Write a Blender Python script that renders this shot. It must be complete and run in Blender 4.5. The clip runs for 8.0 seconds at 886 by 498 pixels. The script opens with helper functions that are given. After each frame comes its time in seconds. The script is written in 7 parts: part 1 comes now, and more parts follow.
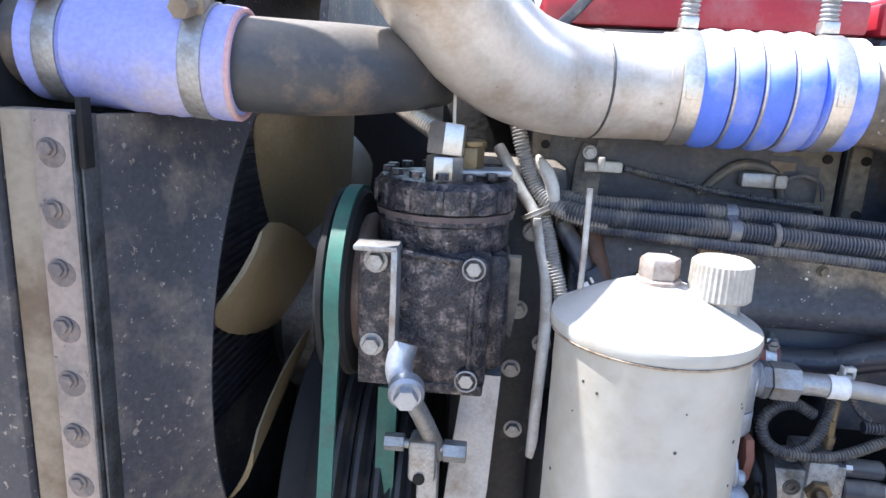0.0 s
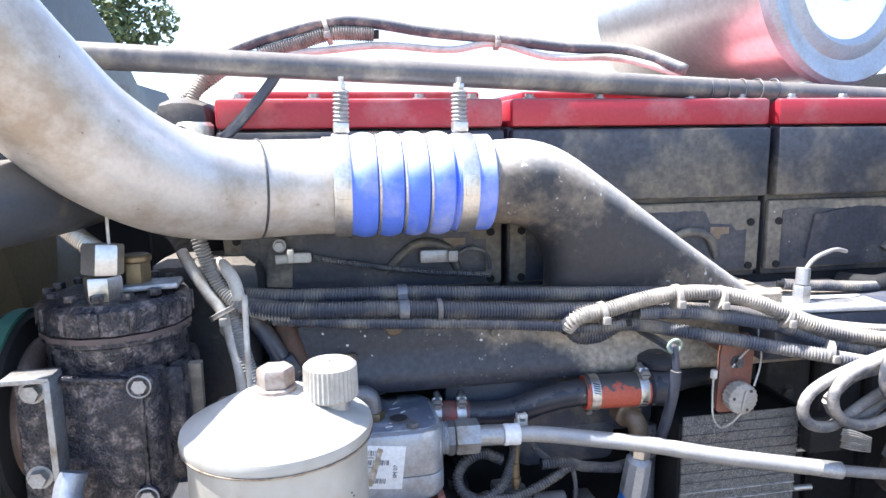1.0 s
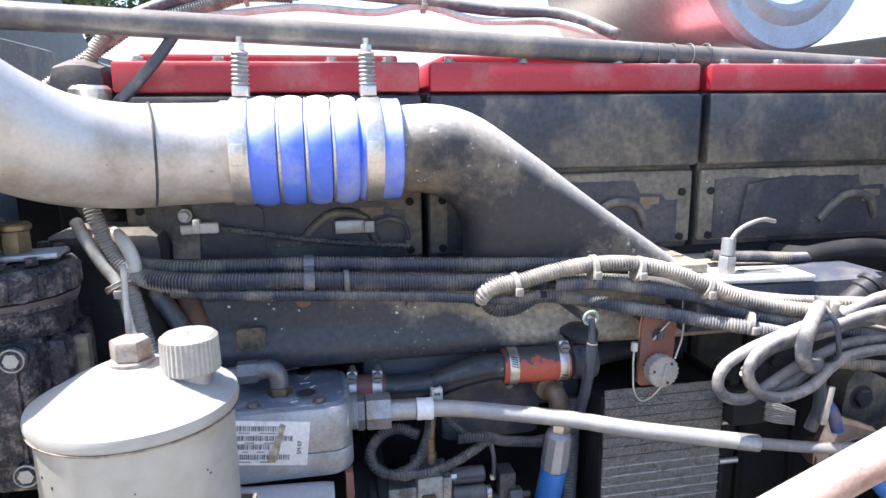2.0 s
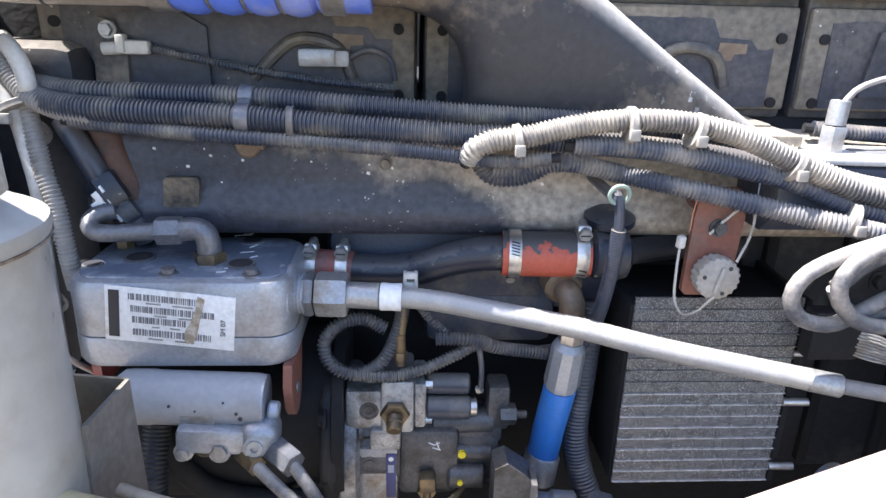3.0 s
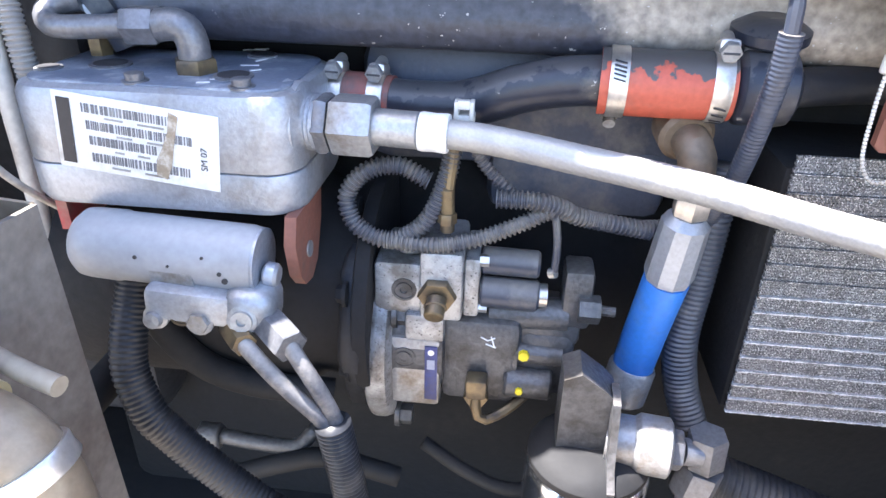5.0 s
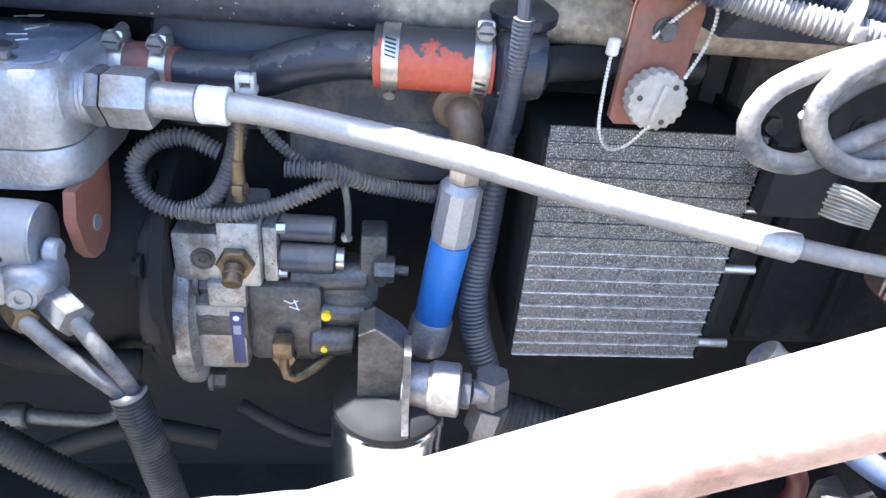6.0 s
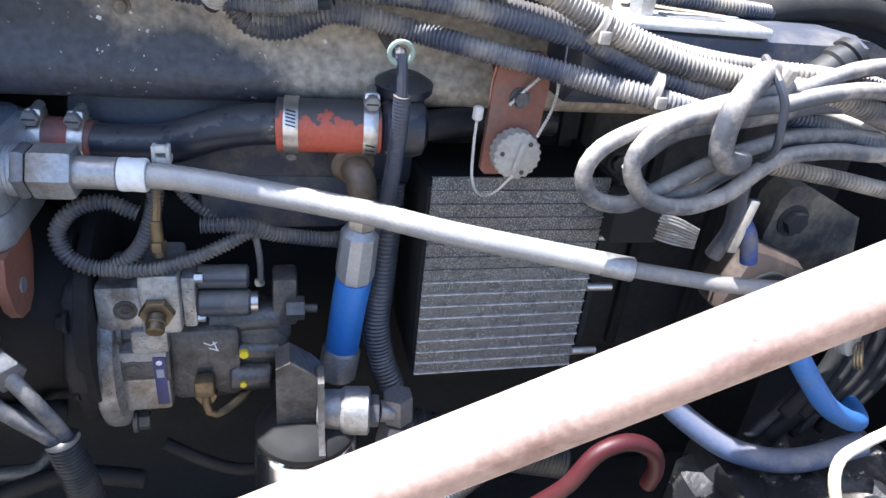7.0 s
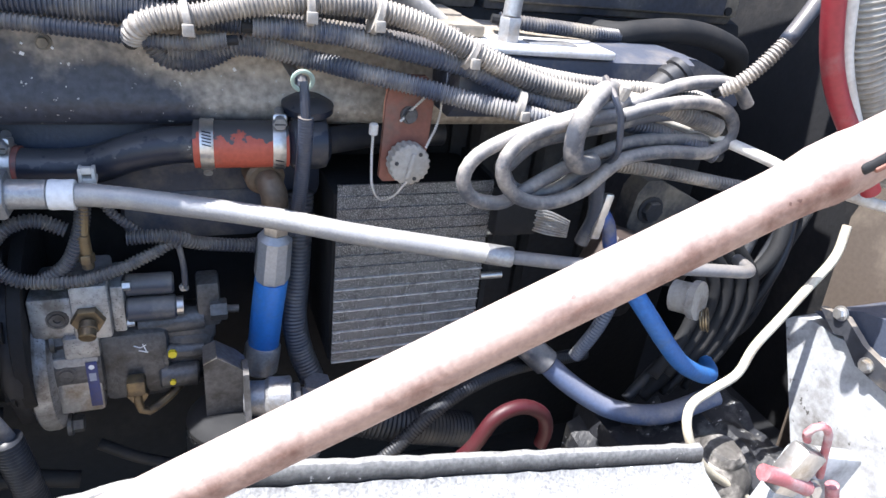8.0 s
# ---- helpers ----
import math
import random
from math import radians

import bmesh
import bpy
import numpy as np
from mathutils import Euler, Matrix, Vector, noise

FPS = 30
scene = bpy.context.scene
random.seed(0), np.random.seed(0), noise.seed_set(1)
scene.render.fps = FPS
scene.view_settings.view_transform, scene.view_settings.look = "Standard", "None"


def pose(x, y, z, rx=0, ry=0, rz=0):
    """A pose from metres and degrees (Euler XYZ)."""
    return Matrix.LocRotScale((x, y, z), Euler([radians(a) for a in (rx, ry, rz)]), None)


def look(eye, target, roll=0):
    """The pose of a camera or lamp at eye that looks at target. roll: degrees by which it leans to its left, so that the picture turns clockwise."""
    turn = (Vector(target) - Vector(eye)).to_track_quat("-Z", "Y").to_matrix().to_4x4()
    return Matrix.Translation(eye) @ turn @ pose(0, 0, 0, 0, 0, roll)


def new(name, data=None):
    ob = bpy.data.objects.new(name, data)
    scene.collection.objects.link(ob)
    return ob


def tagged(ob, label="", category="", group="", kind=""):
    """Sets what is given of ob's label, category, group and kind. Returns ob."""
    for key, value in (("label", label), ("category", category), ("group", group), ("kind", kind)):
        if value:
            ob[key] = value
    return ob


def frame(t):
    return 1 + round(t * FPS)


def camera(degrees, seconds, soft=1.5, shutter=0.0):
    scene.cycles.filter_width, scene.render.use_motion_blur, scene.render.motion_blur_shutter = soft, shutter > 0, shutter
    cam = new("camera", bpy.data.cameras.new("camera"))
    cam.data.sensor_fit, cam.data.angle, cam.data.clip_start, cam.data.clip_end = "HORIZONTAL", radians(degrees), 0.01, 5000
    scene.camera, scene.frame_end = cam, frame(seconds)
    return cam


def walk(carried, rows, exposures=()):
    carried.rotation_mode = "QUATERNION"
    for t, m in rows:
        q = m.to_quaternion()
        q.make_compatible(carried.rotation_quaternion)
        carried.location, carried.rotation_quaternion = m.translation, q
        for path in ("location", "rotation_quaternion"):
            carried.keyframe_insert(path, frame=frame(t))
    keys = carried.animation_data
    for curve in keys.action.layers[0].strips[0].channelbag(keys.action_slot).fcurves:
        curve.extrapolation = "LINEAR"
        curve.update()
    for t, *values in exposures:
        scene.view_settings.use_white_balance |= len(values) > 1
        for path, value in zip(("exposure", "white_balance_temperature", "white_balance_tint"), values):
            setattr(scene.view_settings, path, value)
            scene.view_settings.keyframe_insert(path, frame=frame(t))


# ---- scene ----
cam = camera(67.5, 8.0)
PATH = [
    (0, (0.001, 0.008, 1.505), (-0.149, 1.946, 1.034), 2.8),
    (0.2, (0.045, -0.002, 1.511), (-0.008, 1.935, 1.014), 1.7),
    (0.5, (0.103, -0.015, 1.54), (0.245, 1.924, 1.07), 0.6),
    (1, (0.158, -0.031, 1.568), (0.512, 1.909, 1.239), -0.7),
    (1.2, (0.169, -0.037, 1.573), (0.573, 1.901, 1.289), -1.1),
    (2.3, (0.293, -0.003, 1.536), (0.641, 1.909, 1.064), -0.2),
    (2.5, (0.321, 0.032, 1.52), (0.602, 1.942, 0.996), 1.0),
    (3, (0.381, 0.133, 1.465), (0.493, 2.012, 0.788), 1.5),
    (3.5, (0.409, 0.197, 1.425), (0.364, 2.037, 0.643), 1.8),
    (4, (0.416, 0.227, 1.395), (0.246, 2.032, 0.552), 1.2),
    (4.2, (0.415, 0.235, 1.386), (0.208, 2.026, 0.522), 1.0),
    (5.3, (0.423, 0.281, 1.354), (0.272, 2.021, 0.378), 2.0),
    (5.5, (0.438, 0.277, 1.357), (0.397, 2.014, 0.365), 3.8),
    (6, (0.477, 0.252, 1.378), (0.677, 1.953, 0.345), 5.5),
    (6.5, (0.481, 0.226, 1.407), (0.841, 1.921, 0.408), 6.0),
    (7, (0.473, 0.191, 1.428), (0.946, 1.887, 0.478), 6.4),
    (7.5, (0.469, 0.158, 1.442), (1.036, 1.835, 0.511), 6.5),
    (8, (0.465, 0.114, 1.463), (1.167, 1.748, 0.548), 7.0),
]
walk(cam, [(t, look(eye, target, roll)) for t, eye, target, roll in PATH], exposures=[(0.0, 1.78, 6150, 12), (1.0, 1.76, 6150, 12), (2.5, 1.43, 6400, 13), (3.0, 1.82, 6350, 13), (3.5, 2.14, 6300, 13), (4.2, 2.52, 6400, 14), (5.5, 2.9, 6300, 13), (6.2, 2.4, 6050, 11), (7.0, 1.74, 6100, 12), (8.0, 1.55, 6150, 12)])

# ---- light: clear sky, high sun from the front of the lorry ----
SUN = Vector((-0.515, 0.065, 1.0)).normalized()
world = bpy.data.worlds.new("world")
scene.world = world
world.use_nodes = True
wn, wl = world.node_tree.nodes, world.node_tree.links
sky = wn.new("ShaderNodeTexSky")
sky.sky_type = "NISHITA"
sky.sun_disc = False
sky.sun_elevation = math.asin(SUN.z)
sky.sun_rotation = math.atan2(SUN.x, SUN.y)
sky.air_density, sky.dust_density = 1.0, 1.5
wn["Background"].inputs["Strength"].default_value = 0.145
wl.new(sky.outputs[0], wn["Background"].inputs["Color"])
sun_lamp = bpy.data.lights.new("sun", "SUN")
sun_lamp.energy, sun_lamp.angle, sun_lamp.color = 5.0, radians(0.53), (1.0, 0.96, 0.90)
sun = new("sun", sun_lamp)
sun.matrix_world = look(SUN * 6, (0, 0, 0))


# ---- materials ----
def surface(name, base, rough=0.5, metal=0.0, dirt=(0.2, 0.17, 0.13), amount=0.35, scale=18.0, bump=0.15, fine=220.0,
            specks=0.0, top=0.0, top_colour=(0.36, 0.31, 0.25), clear=0.0, speck_colour=(0.5, 0.49, 0.46), speck_scale=150.0, grain_depth=0.1, cover=0.0, drift=0.0, settle=0.0, level=0.0):
    """A worn painted or metal surface: base colour, dirt in patches, fine grain, pale specks, a top colour on upward
    faces for dust, on some materials for sunlight; drift makes the dirt grow along x, settle upwards from a level.
    """
    m = bpy.data.materials.new(name)
    m.use_nodes = True
    n, l = m.node_tree.nodes, m.node_tree.links
    bsdf = n["Principled BSDF"]
    co = n.new("ShaderNodeTexCoord")
    big, small = n.new("ShaderNodeTexNoise"), n.new("ShaderNodeTexNoise")
    for t, sc, det in ((big, scale, 6), (small, fine, 4)):
        t.inputs["Scale"].default_value, t.inputs["Detail"].default_value = sc, det
        l.new(co.outputs["Object"], t.inputs["Vector"])
    big.inputs["Roughness"].default_value = 0.65
    ramp = n.new("ShaderNodeMapRange")
    ramp.inputs["From Min"].default_value, ramp.inputs["From Max"].default_value = 0.66 - 0.42 * amount, 0.86 - 0.42 * amount
    amount_of = big.outputs["Fac"]
    if drift:
        along, slope = n.new("ShaderNodeSeparateXYZ"), n.new("ShaderNodeMath")
        slope.operation = "MULTIPLY_ADD"
        slope.inputs[1].default_value = drift
        l.new(co.outputs["Object"], along.inputs[0])
        l.new(along.outputs["X"], slope.inputs[0])
        l.new(amount_of, slope.inputs[2])
        amount_of = slope.outputs[0]
        if settle:
            rise, drop = n.new("ShaderNodeMath"), n.new("ShaderNodeMath")
            drop.operation, rise.operation = "SUBTRACT", "MULTIPLY_ADD"
            drop.inputs[1].default_value, rise.inputs[1].default_value = level, settle
            l.new(along.outputs["Z"], drop.inputs[0])
            l.new(drop.outputs[0], rise.inputs[0])
            l.new(amount_of, rise.inputs[2])
            amount_of = rise.outputs[0]
    l.new(amount_of, ramp.inputs["Value"])
    mix = n.new("ShaderNodeMix")
    mix.data_type = "RGBA"
    mix.inputs["A"].default_value, mix.inputs["B"].default_value = (*base, 1), (*dirt, 1)
    l.new(ramp.outputs[0], mix.inputs["Factor"])
    grain = n.new("ShaderNodeMapRange")
    grain.inputs["From Min"].default_value, grain.inputs["From Max"].default_value = 0.3, 0.7
    grain.inputs["To Min"].default_value, grain.inputs["To Max"].default_value = 1 - grain_depth, 1 + grain_depth
    l.new(small.outputs["Fac"], grain.inputs["Value"])
    shade = n.new("ShaderNodeMix")
    shade.data_type, shade.blend_type = "RGBA", "MULTIPLY"
    shade.inputs["Factor"].default_value = 1.0
    l.new(mix.outputs["Result"], shade.inputs["A"])
    l.new(grain.outputs[0], shade.inputs["B"])
    colour = shade.outputs["Result"]
    # dust on upward faces; some materials use it for sunlit tops
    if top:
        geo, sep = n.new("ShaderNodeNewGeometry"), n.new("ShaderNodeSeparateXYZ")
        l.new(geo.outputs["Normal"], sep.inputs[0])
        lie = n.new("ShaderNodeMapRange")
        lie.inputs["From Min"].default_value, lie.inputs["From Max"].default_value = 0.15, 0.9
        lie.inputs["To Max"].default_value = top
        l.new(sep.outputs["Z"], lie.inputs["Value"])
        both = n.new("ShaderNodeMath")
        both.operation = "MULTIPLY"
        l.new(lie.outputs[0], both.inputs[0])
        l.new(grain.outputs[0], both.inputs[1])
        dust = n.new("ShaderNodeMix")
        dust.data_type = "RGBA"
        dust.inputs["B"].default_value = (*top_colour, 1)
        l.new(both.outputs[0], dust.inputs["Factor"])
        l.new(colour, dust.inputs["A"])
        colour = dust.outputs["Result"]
    if specks:
        fleck = n.new("ShaderNodeTexNoise")
        fleck.inputs["Scale"].default_value, fleck.inputs["Detail"].default_value, fleck.inputs["Roughness"].default_value = speck_scale, 2.5, 0.6
        l.new(co.outputs["Object"], fleck.inputs["Vector"])
        dot = n.new("ShaderNodeMapRange")
        dot.inputs["From Min"].default_value, dot.inputs["From Max"].default_value = 0.735 - 0.09 * specks, 0.76 - 0.09 * specks
        l.new(fleck.outputs["Fac"], dot.inputs["Value"])
        gate = n.new("ShaderNodeMath")
        gate.operation = "MULTIPLY"
        pick = n.new("ShaderNodeMapRange")
        pick.inputs["From Min"].default_value, pick.inputs["From Max"].default_value = 0.52 - 0.3 * cover, 0.62 - 0.3 * cover
        l.new(big.outputs["Fac"], pick.inputs["Value"])
        l.new(dot.outputs[0], gate.inputs[0])
        l.new(pick.outputs[0], gate.inputs[1])
        sp = n.new("ShaderNodeMix")
        sp.data_type = "RGBA"
        sp.inputs["B"].default_value = (*speck_colour, 1)
        l.new(gate.outputs[0], sp.inputs["Factor"])
        l.new(colour, sp.inputs["A"])
        colour = sp.outputs["Result"]
    l.new(colour, bsdf.inputs["Base Color"])
    rr = n.new("ShaderNodeMapRange")
    rr.inputs["To Min"].default_value, rr.inputs["To Max"].default_value = max(0.05, rough - 0.12), min(1.0, rough + 0.16)
    l.new(big.outputs["Fac"], rr.inputs["Value"])
    l.new(rr.outputs[0], bsdf.inputs["Roughness"])
    bsdf.inputs["Metallic"].default_value = metal
    if clear:
        bsdf.inputs["Coat Weight"].default_value, bsdf.inputs["Coat Roughness"].default_value = clear, 0.15
    if bump:
        bp = n.new("ShaderNodeBump")
        bp.inputs["Strength"].default_value, bp.inputs["Distance"].default_value = bump, 0.002
        l.new(small.outputs["Fac"], bp.inputs["Height"])
        l.new(bp.outputs[0], bsdf.inputs["Normal"])
    return m


DUST = (0.36, 0.31, 0.25)
black_iron = surface("black_iron", (0.024, 0.026, 0.032), 0.5, 0, (0.17, 0.145, 0.115), 0.22, 14, 0.3, 160, specks=0.35, top=0.35, grain_depth=0.25)
dusty_iron = surface("dusty_iron", (0.035, 0.037, 0.044), 0.6, 0, (0.25, 0.215, 0.165), 0.55, 9, 0.35, 120, specks=0.3, top=0.5, grain_depth=0.22)
head_paint = surface("head_paint", (0.03, 0.034, 0.047), 0.46, 0, (0.135, 0.12, 0.095), 0.52, 6.5, 0.2, 140, specks=0.25, grain_depth=0.3)
# iron blacker than soot: the bay's deep shade is put into the colour
deep_shade_iron = surface("deep_shade_iron", (0.0042, 0.0045, 0.006), 0.8, 0, (0.02, 0.0185, 0.0175), 0.3, 9, 0.4, 120, grain_depth=0.3)
compressor_paint = surface("compressor_paint", (0.024, 0.024, 0.032), 0.28, 0.1, (0.2, 0.165, 0.155), 0.42, 70, 1.0, 360, specks=0.9, grain_depth=0.7, speck_scale=300, cover=0.25, speck_colour=(0.3, 0.27, 0.26))
head_dust = surface("head_dust", (0.05, 0.05, 0.055), 0.6, 0, (0.155, 0.136, 0.108), 0.8, 9, 0.25, 140, specks=0.4, grain_depth=0.3)
head_oil = surface("head_oil", (0.024, 0.029, 0.045), 0.42, 0, (0.085, 0.08, 0.078), 0.42, 11, 0.25, 160, specks=0.3, grain_depth=0.3)
cheek_paint = surface("cheek_paint", (0.19, 0.172, 0.15), 0.5, 0, (0.085, 0.06, 0.045), 0.62, 7, 0.15, 180, specks=0.3, speck_colour=(0.06, 0.05, 0.045), grain_depth=0.15)
ledge_paint = surface("ledge_paint", (0.034, 0.038, 0.053), 0.42, 0, (0.34, 0.295, 0.24), 0.95, 7.5, 0.35, 150, specks=0.6, top=0.2, grain_depth=0.35, speck_scale=190, cover=0.2, drift=1.55, settle=6.0, level=0.592)
# somewhat lighter dark iron, also with the bay's shade in its colour
bay_shade_iron = surface("bay_shade_iron", (0.010, 0.0115, 0.016), 0.65, 0, (0.055, 0.052, 0.05), 0.36, 9, 0.4, 120, grain_depth=0.3)
# taken darker than the casting to hold the manifold's missing shade
slate_cast = surface("slate_cast", (0.05, 0.06, 0.088), 0.5, 0, (0.2, 0.18, 0.16), 0.35, 12, 0.25, 260, top=0.15, top_colour=(0.2, 0.2, 0.21))
red_paint = surface("red_paint", (0.33, 0.02, 0.035), 0.42, 0, (0.34, 0.13, 0.14), 0.4, 10, 0.05, 200, grain_depth=0.1, top=0.3, top_colour=(0.45, 0.3, 0.3))
dust_pipe = surface("dust_pipe", (0.56, 0.53, 0.5), 0.36, 0.35, (0.36, 0.3, 0.24), 0.46, 11, 0.06, 240, top=0.45, top_colour=(0.7, 0.68, 0.64), grain_depth=0.06, specks=0.35, speck_colour=(0.12, 0.1, 0.09), speck_scale=70)
dark_pipe = surface("dark_pipe", (0.05, 0.055, 0.065), 0.5, 0.1, (0.2, 0.15, 0.11), 0.35, 16, 0.2, 200, top=0.4)
duct_paint = surface("duct_paint", (0.03, 0.031, 0.036), 0.55, 0, (0.28, 0.225, 0.165), 0.42, 8, 0.2, 160, specks=1.0, speck_scale=110, top=0.95, top_colour=(0.6, 0.57, 0.52), grain_depth=0.15, cover=0.1)
# near-white top stands for sunlight washing out the blue ribs
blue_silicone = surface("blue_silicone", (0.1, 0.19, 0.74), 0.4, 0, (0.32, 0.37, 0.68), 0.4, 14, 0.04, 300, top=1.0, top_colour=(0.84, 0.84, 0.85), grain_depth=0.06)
faded_silicone = surface("faded_silicone", (0.29, 0.33, 0.72), 0.6, 0, (0.46, 0.43, 0.5), 0.45, 10, 0.06, 260)
faded_pink = surface("faded_pink", (0.55, 0.33, 0.36), 0.7, 0, (0.5, 0.4, 0.4), 0.3, 20, 0.05)
steel = surface("steel", (0.6, 0.58, 0.55), 0.33, 0.85, (0.34, 0.28, 0.2), 0.3, 30, 0.08, 300)
dull_steel = surface("dull_steel", (0.35, 0.36, 0.375), 0.42, 0.6, (0.23, 0.2, 0.165), 0.38, 38, 0.25, 320, top=0.25, grain_depth=0.15)
white_paint = surface("white_paint", (0.37, 0.37, 0.35), 0.36, 0, (0.3, 0.275, 0.225), 0.42, 8, 0.03, 60, grain_depth=0.07, specks=0.25, speck_colour=(0.1, 0.08, 0.06), speck_scale=70)
cap_plastic = surface("cap_plastic", (0.34, 0.325, 0.295), 0.7, 0, (0.24, 0.21, 0.17), 0.5, 24, 0.1)
pitted_alu = surface("pitted_alu", (0.4, 0.41, 0.42), 0.36, 0.45, (0.14, 0.13, 0.12), 0.52, 26, 0.3, 300, specks=1.15, speck_colour=(0.05, 0.05, 0.055), speck_scale=520, cover=0.4)
valve_top = surface("valve_top", (0.16, 0.19, 0.25), 0.4, 0.25, (0.44, 0.47, 0.52), 0.36, 28, 0.1, 300)
cast_alu = surface("cast_alu", (0.37, 0.395, 0.44), 0.38, 0.5, (0.25, 0.24, 0.225), 0.35, 18, 0.25, 320, grain_depth=0.1)
grey_iron = surface("grey_iron", (0.088, 0.091, 0.098), 0.38, 0.35, (0.04, 0.038, 0.037), 0.45, 28, 0.4, 260, top=0.2, grain_depth=0.25)
brass = surface("brass", (0.2, 0.15, 0.085), 0.42, 0.6, (0.09, 0.075, 0.06), 0.5, 40, 0.1)
plastic_black = surface("plastic_black", (0.034, 0.042, 0.063), 0.36, 0, (0.2, 0.182, 0.155), 0.36, 16, 0.05, 200, top=0.4)
loom_blue = surface("loom_blue", (0.05, 0.062, 0.094), 0.4, 0, (0.27, 0.25, 0.225), 0.42, 17, 0.05, 200, top=0.4, top_colour=(0.45, 0.42, 0.38))
# near-black copy of rubber; missing shade is put into the colour
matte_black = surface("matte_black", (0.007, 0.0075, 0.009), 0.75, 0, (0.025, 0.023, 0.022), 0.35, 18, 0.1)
# darker metal for fittings that lie in shade; the shade is in the colour
shade_iron = surface("shade_iron", (0.16, 0.165, 0.18), 0.36, 0.4, (0.2, 0.175, 0.15), 0.3, 40, 0.25, 300, grain_depth=0.18)
# dusty grey conduit paled to hold sunlight on two looms; also a sensor lead
conduit_pale = surface("conduit_pale", (0.27, 0.26, 0.25), 0.5, 0, (0.36, 0.33, 0.29), 0.45, 20, 0.05, 200)
conduit_dust = surface("conduit_dust", (0.06, 0.062, 0.07), 0.45, 0, (0.36, 0.32, 0.27), 0.52, 15, 0.05, 200, top=0.65, top_colour=(0.45, 0.41, 0.36))
cable_grey = surface("cable_grey", (0.06, 0.066, 0.082), 0.48, 0, (0.3, 0.27, 0.24), 0.46, 24, 0.1, 260, top=0.6, top_colour=(0.42, 0.39, 0.35), grain_depth=0.2)
tie_plastic = surface("tie_plastic", (0.34, 0.32, 0.29), 0.5, 0, (0.2, 0.17, 0.14), 0.45, 40, 0.02)
wire_white = surface("wire_white", (0.56, 0.54, 0.5), 0.5, 0, (0.33, 0.28, 0.23), 0.4, 20, 0.02)
orange_hose = surface("orange_hose", (0.36, 0.09, 0.065), 0.5, 0, (0.12, 0.085, 0.08), 0.42, 30, 0.15, 260, top=0.5, top_colour=(0.12, 0.1, 0.095))
rust_red = surface("rust_red", (0.21, 0.085, 0.06), 0.65, 0, (0.15, 0.1, 0.08), 0.4, 30, 0.2)
hose_sleeve = surface("hose_sleeve", (0.3, 0.3, 0.305), 0.42, 0.25, (0.4, 0.385, 0.36), 0.4, 22, 0.1, 500, top=0.35, top_colour=(0.5, 0.48, 0.46), grain_depth=0.08)
tail_grey = surface("tail_grey", (0.16, 0.16, 0.17), 0.45, 0.1, (0.24, 0.22, 0.2), 0.4, 30, 0.1, 260, top=0.3)
blue_cable = surface("blue_cable", (0.025, 0.13, 0.38), 0.5, 0, (0.07, 0.15, 0.3), 0.4, 26, 0.06, 240, grain_depth=0.15)
blue_hose = surface("blue_hose", (0.035, 0.19, 0.6), 0.42, 0, (0.1, 0.22, 0.46), 0.38, 24, 0.06, 240, grain_depth=0.1)
# browner sides and pale top hold shade and sun; rust patches are wear
strut_paint = surface("strut_paint", (0.31, 0.205, 0.165), 0.48, 0.1, (0.15, 0.07, 0.05), 0.44, 24, 0.15, 260, top=0.7, top_colour=(0.55, 0.48, 0.44), grain_depth=0.14, specks=0.6, speck_colour=(0.1, 0.05, 0.04), speck_scale=120)
tan_paint = surface("tan_paint", (0.29, 0.245, 0.185), 0.5, 0, (0.15, 0.105, 0.07), 0.5, 9, 0.06, 160)
white_label = surface("white_label", (0.72, 0.73, 0.74), 0.4, 0, (0.42, 0.38, 0.3), 0.2, 22, 0.0)
bar_grey = surface("bar_grey", (0.16, 0.16, 0.175), 0.5, 0, (0.3, 0.3, 0.3), 0.3, 60, 0.0)
label_ink = surface("label_ink", (0.03, 0.03, 0.035), 0.5, 0, (0.1, 0.1, 0.1), 0.2, 40, 0.0)
belt_green = surface("belt_green", (0.03, 0.13, 0.1), 0.55, 0, (0.05, 0.1, 0.085), 0.4, 30, 0.1)
sleeve_black = surface("sleeve_black", (0.02, 0.022, 0.027), 0.45, 0, (0.1, 0.095, 0.085), 0.35, 24, 0.1, 240)
rubber = surface("rubber", (0.018, 0.02, 0.025), 0.5, 0, (0.07, 0.063, 0.055), 0.35, 20, 0.1)
fan_plastic = surface("fan_plastic", (0.17, 0.135, 0.08), 0.42, 0, (0.24, 0.2, 0.14), 0.4, 8, 0.08)
shroud_plastic = surface("shroud_plastic", (0.052, 0.053, 0.064), 0.55, 0, (0.16, 0.14, 0.125), 0.38, 14, 0.25, 200, specks=1.0, cover=0.6, speck_scale=150, speck_colour=(0.26, 0.225, 0.2), grain_depth=0.2)
strip_paint = surface("strip_paint", (0.33, 0.27, 0.235), 0.6, 0.05, (0.22, 0.19, 0.175), 0.45, 26, 0.15, 220, specks=0.7, speck_colour=(0.06, 0.055, 0.06), speck_scale=120, cover=0.1)
bolt_rust = surface("bolt_rust", (0.14, 0.125, 0.13), 0.55, 0.2, (0.24, 0.2, 0.18), 0.5, 90, 0.2, 300)
hub_rust = surface("hub_rust", (0.21, 0.15, 0.125), 0.45, 0.35, (0.32, 0.25, 0.21), 0.45, 30, 0.15, 260)
rad_paint = surface("rad_paint", (0.31, 0.25, 0.2), 0.6, 0.1, (0.075, 0.07, 0.075), 0.46, 22, 0.2, 220)
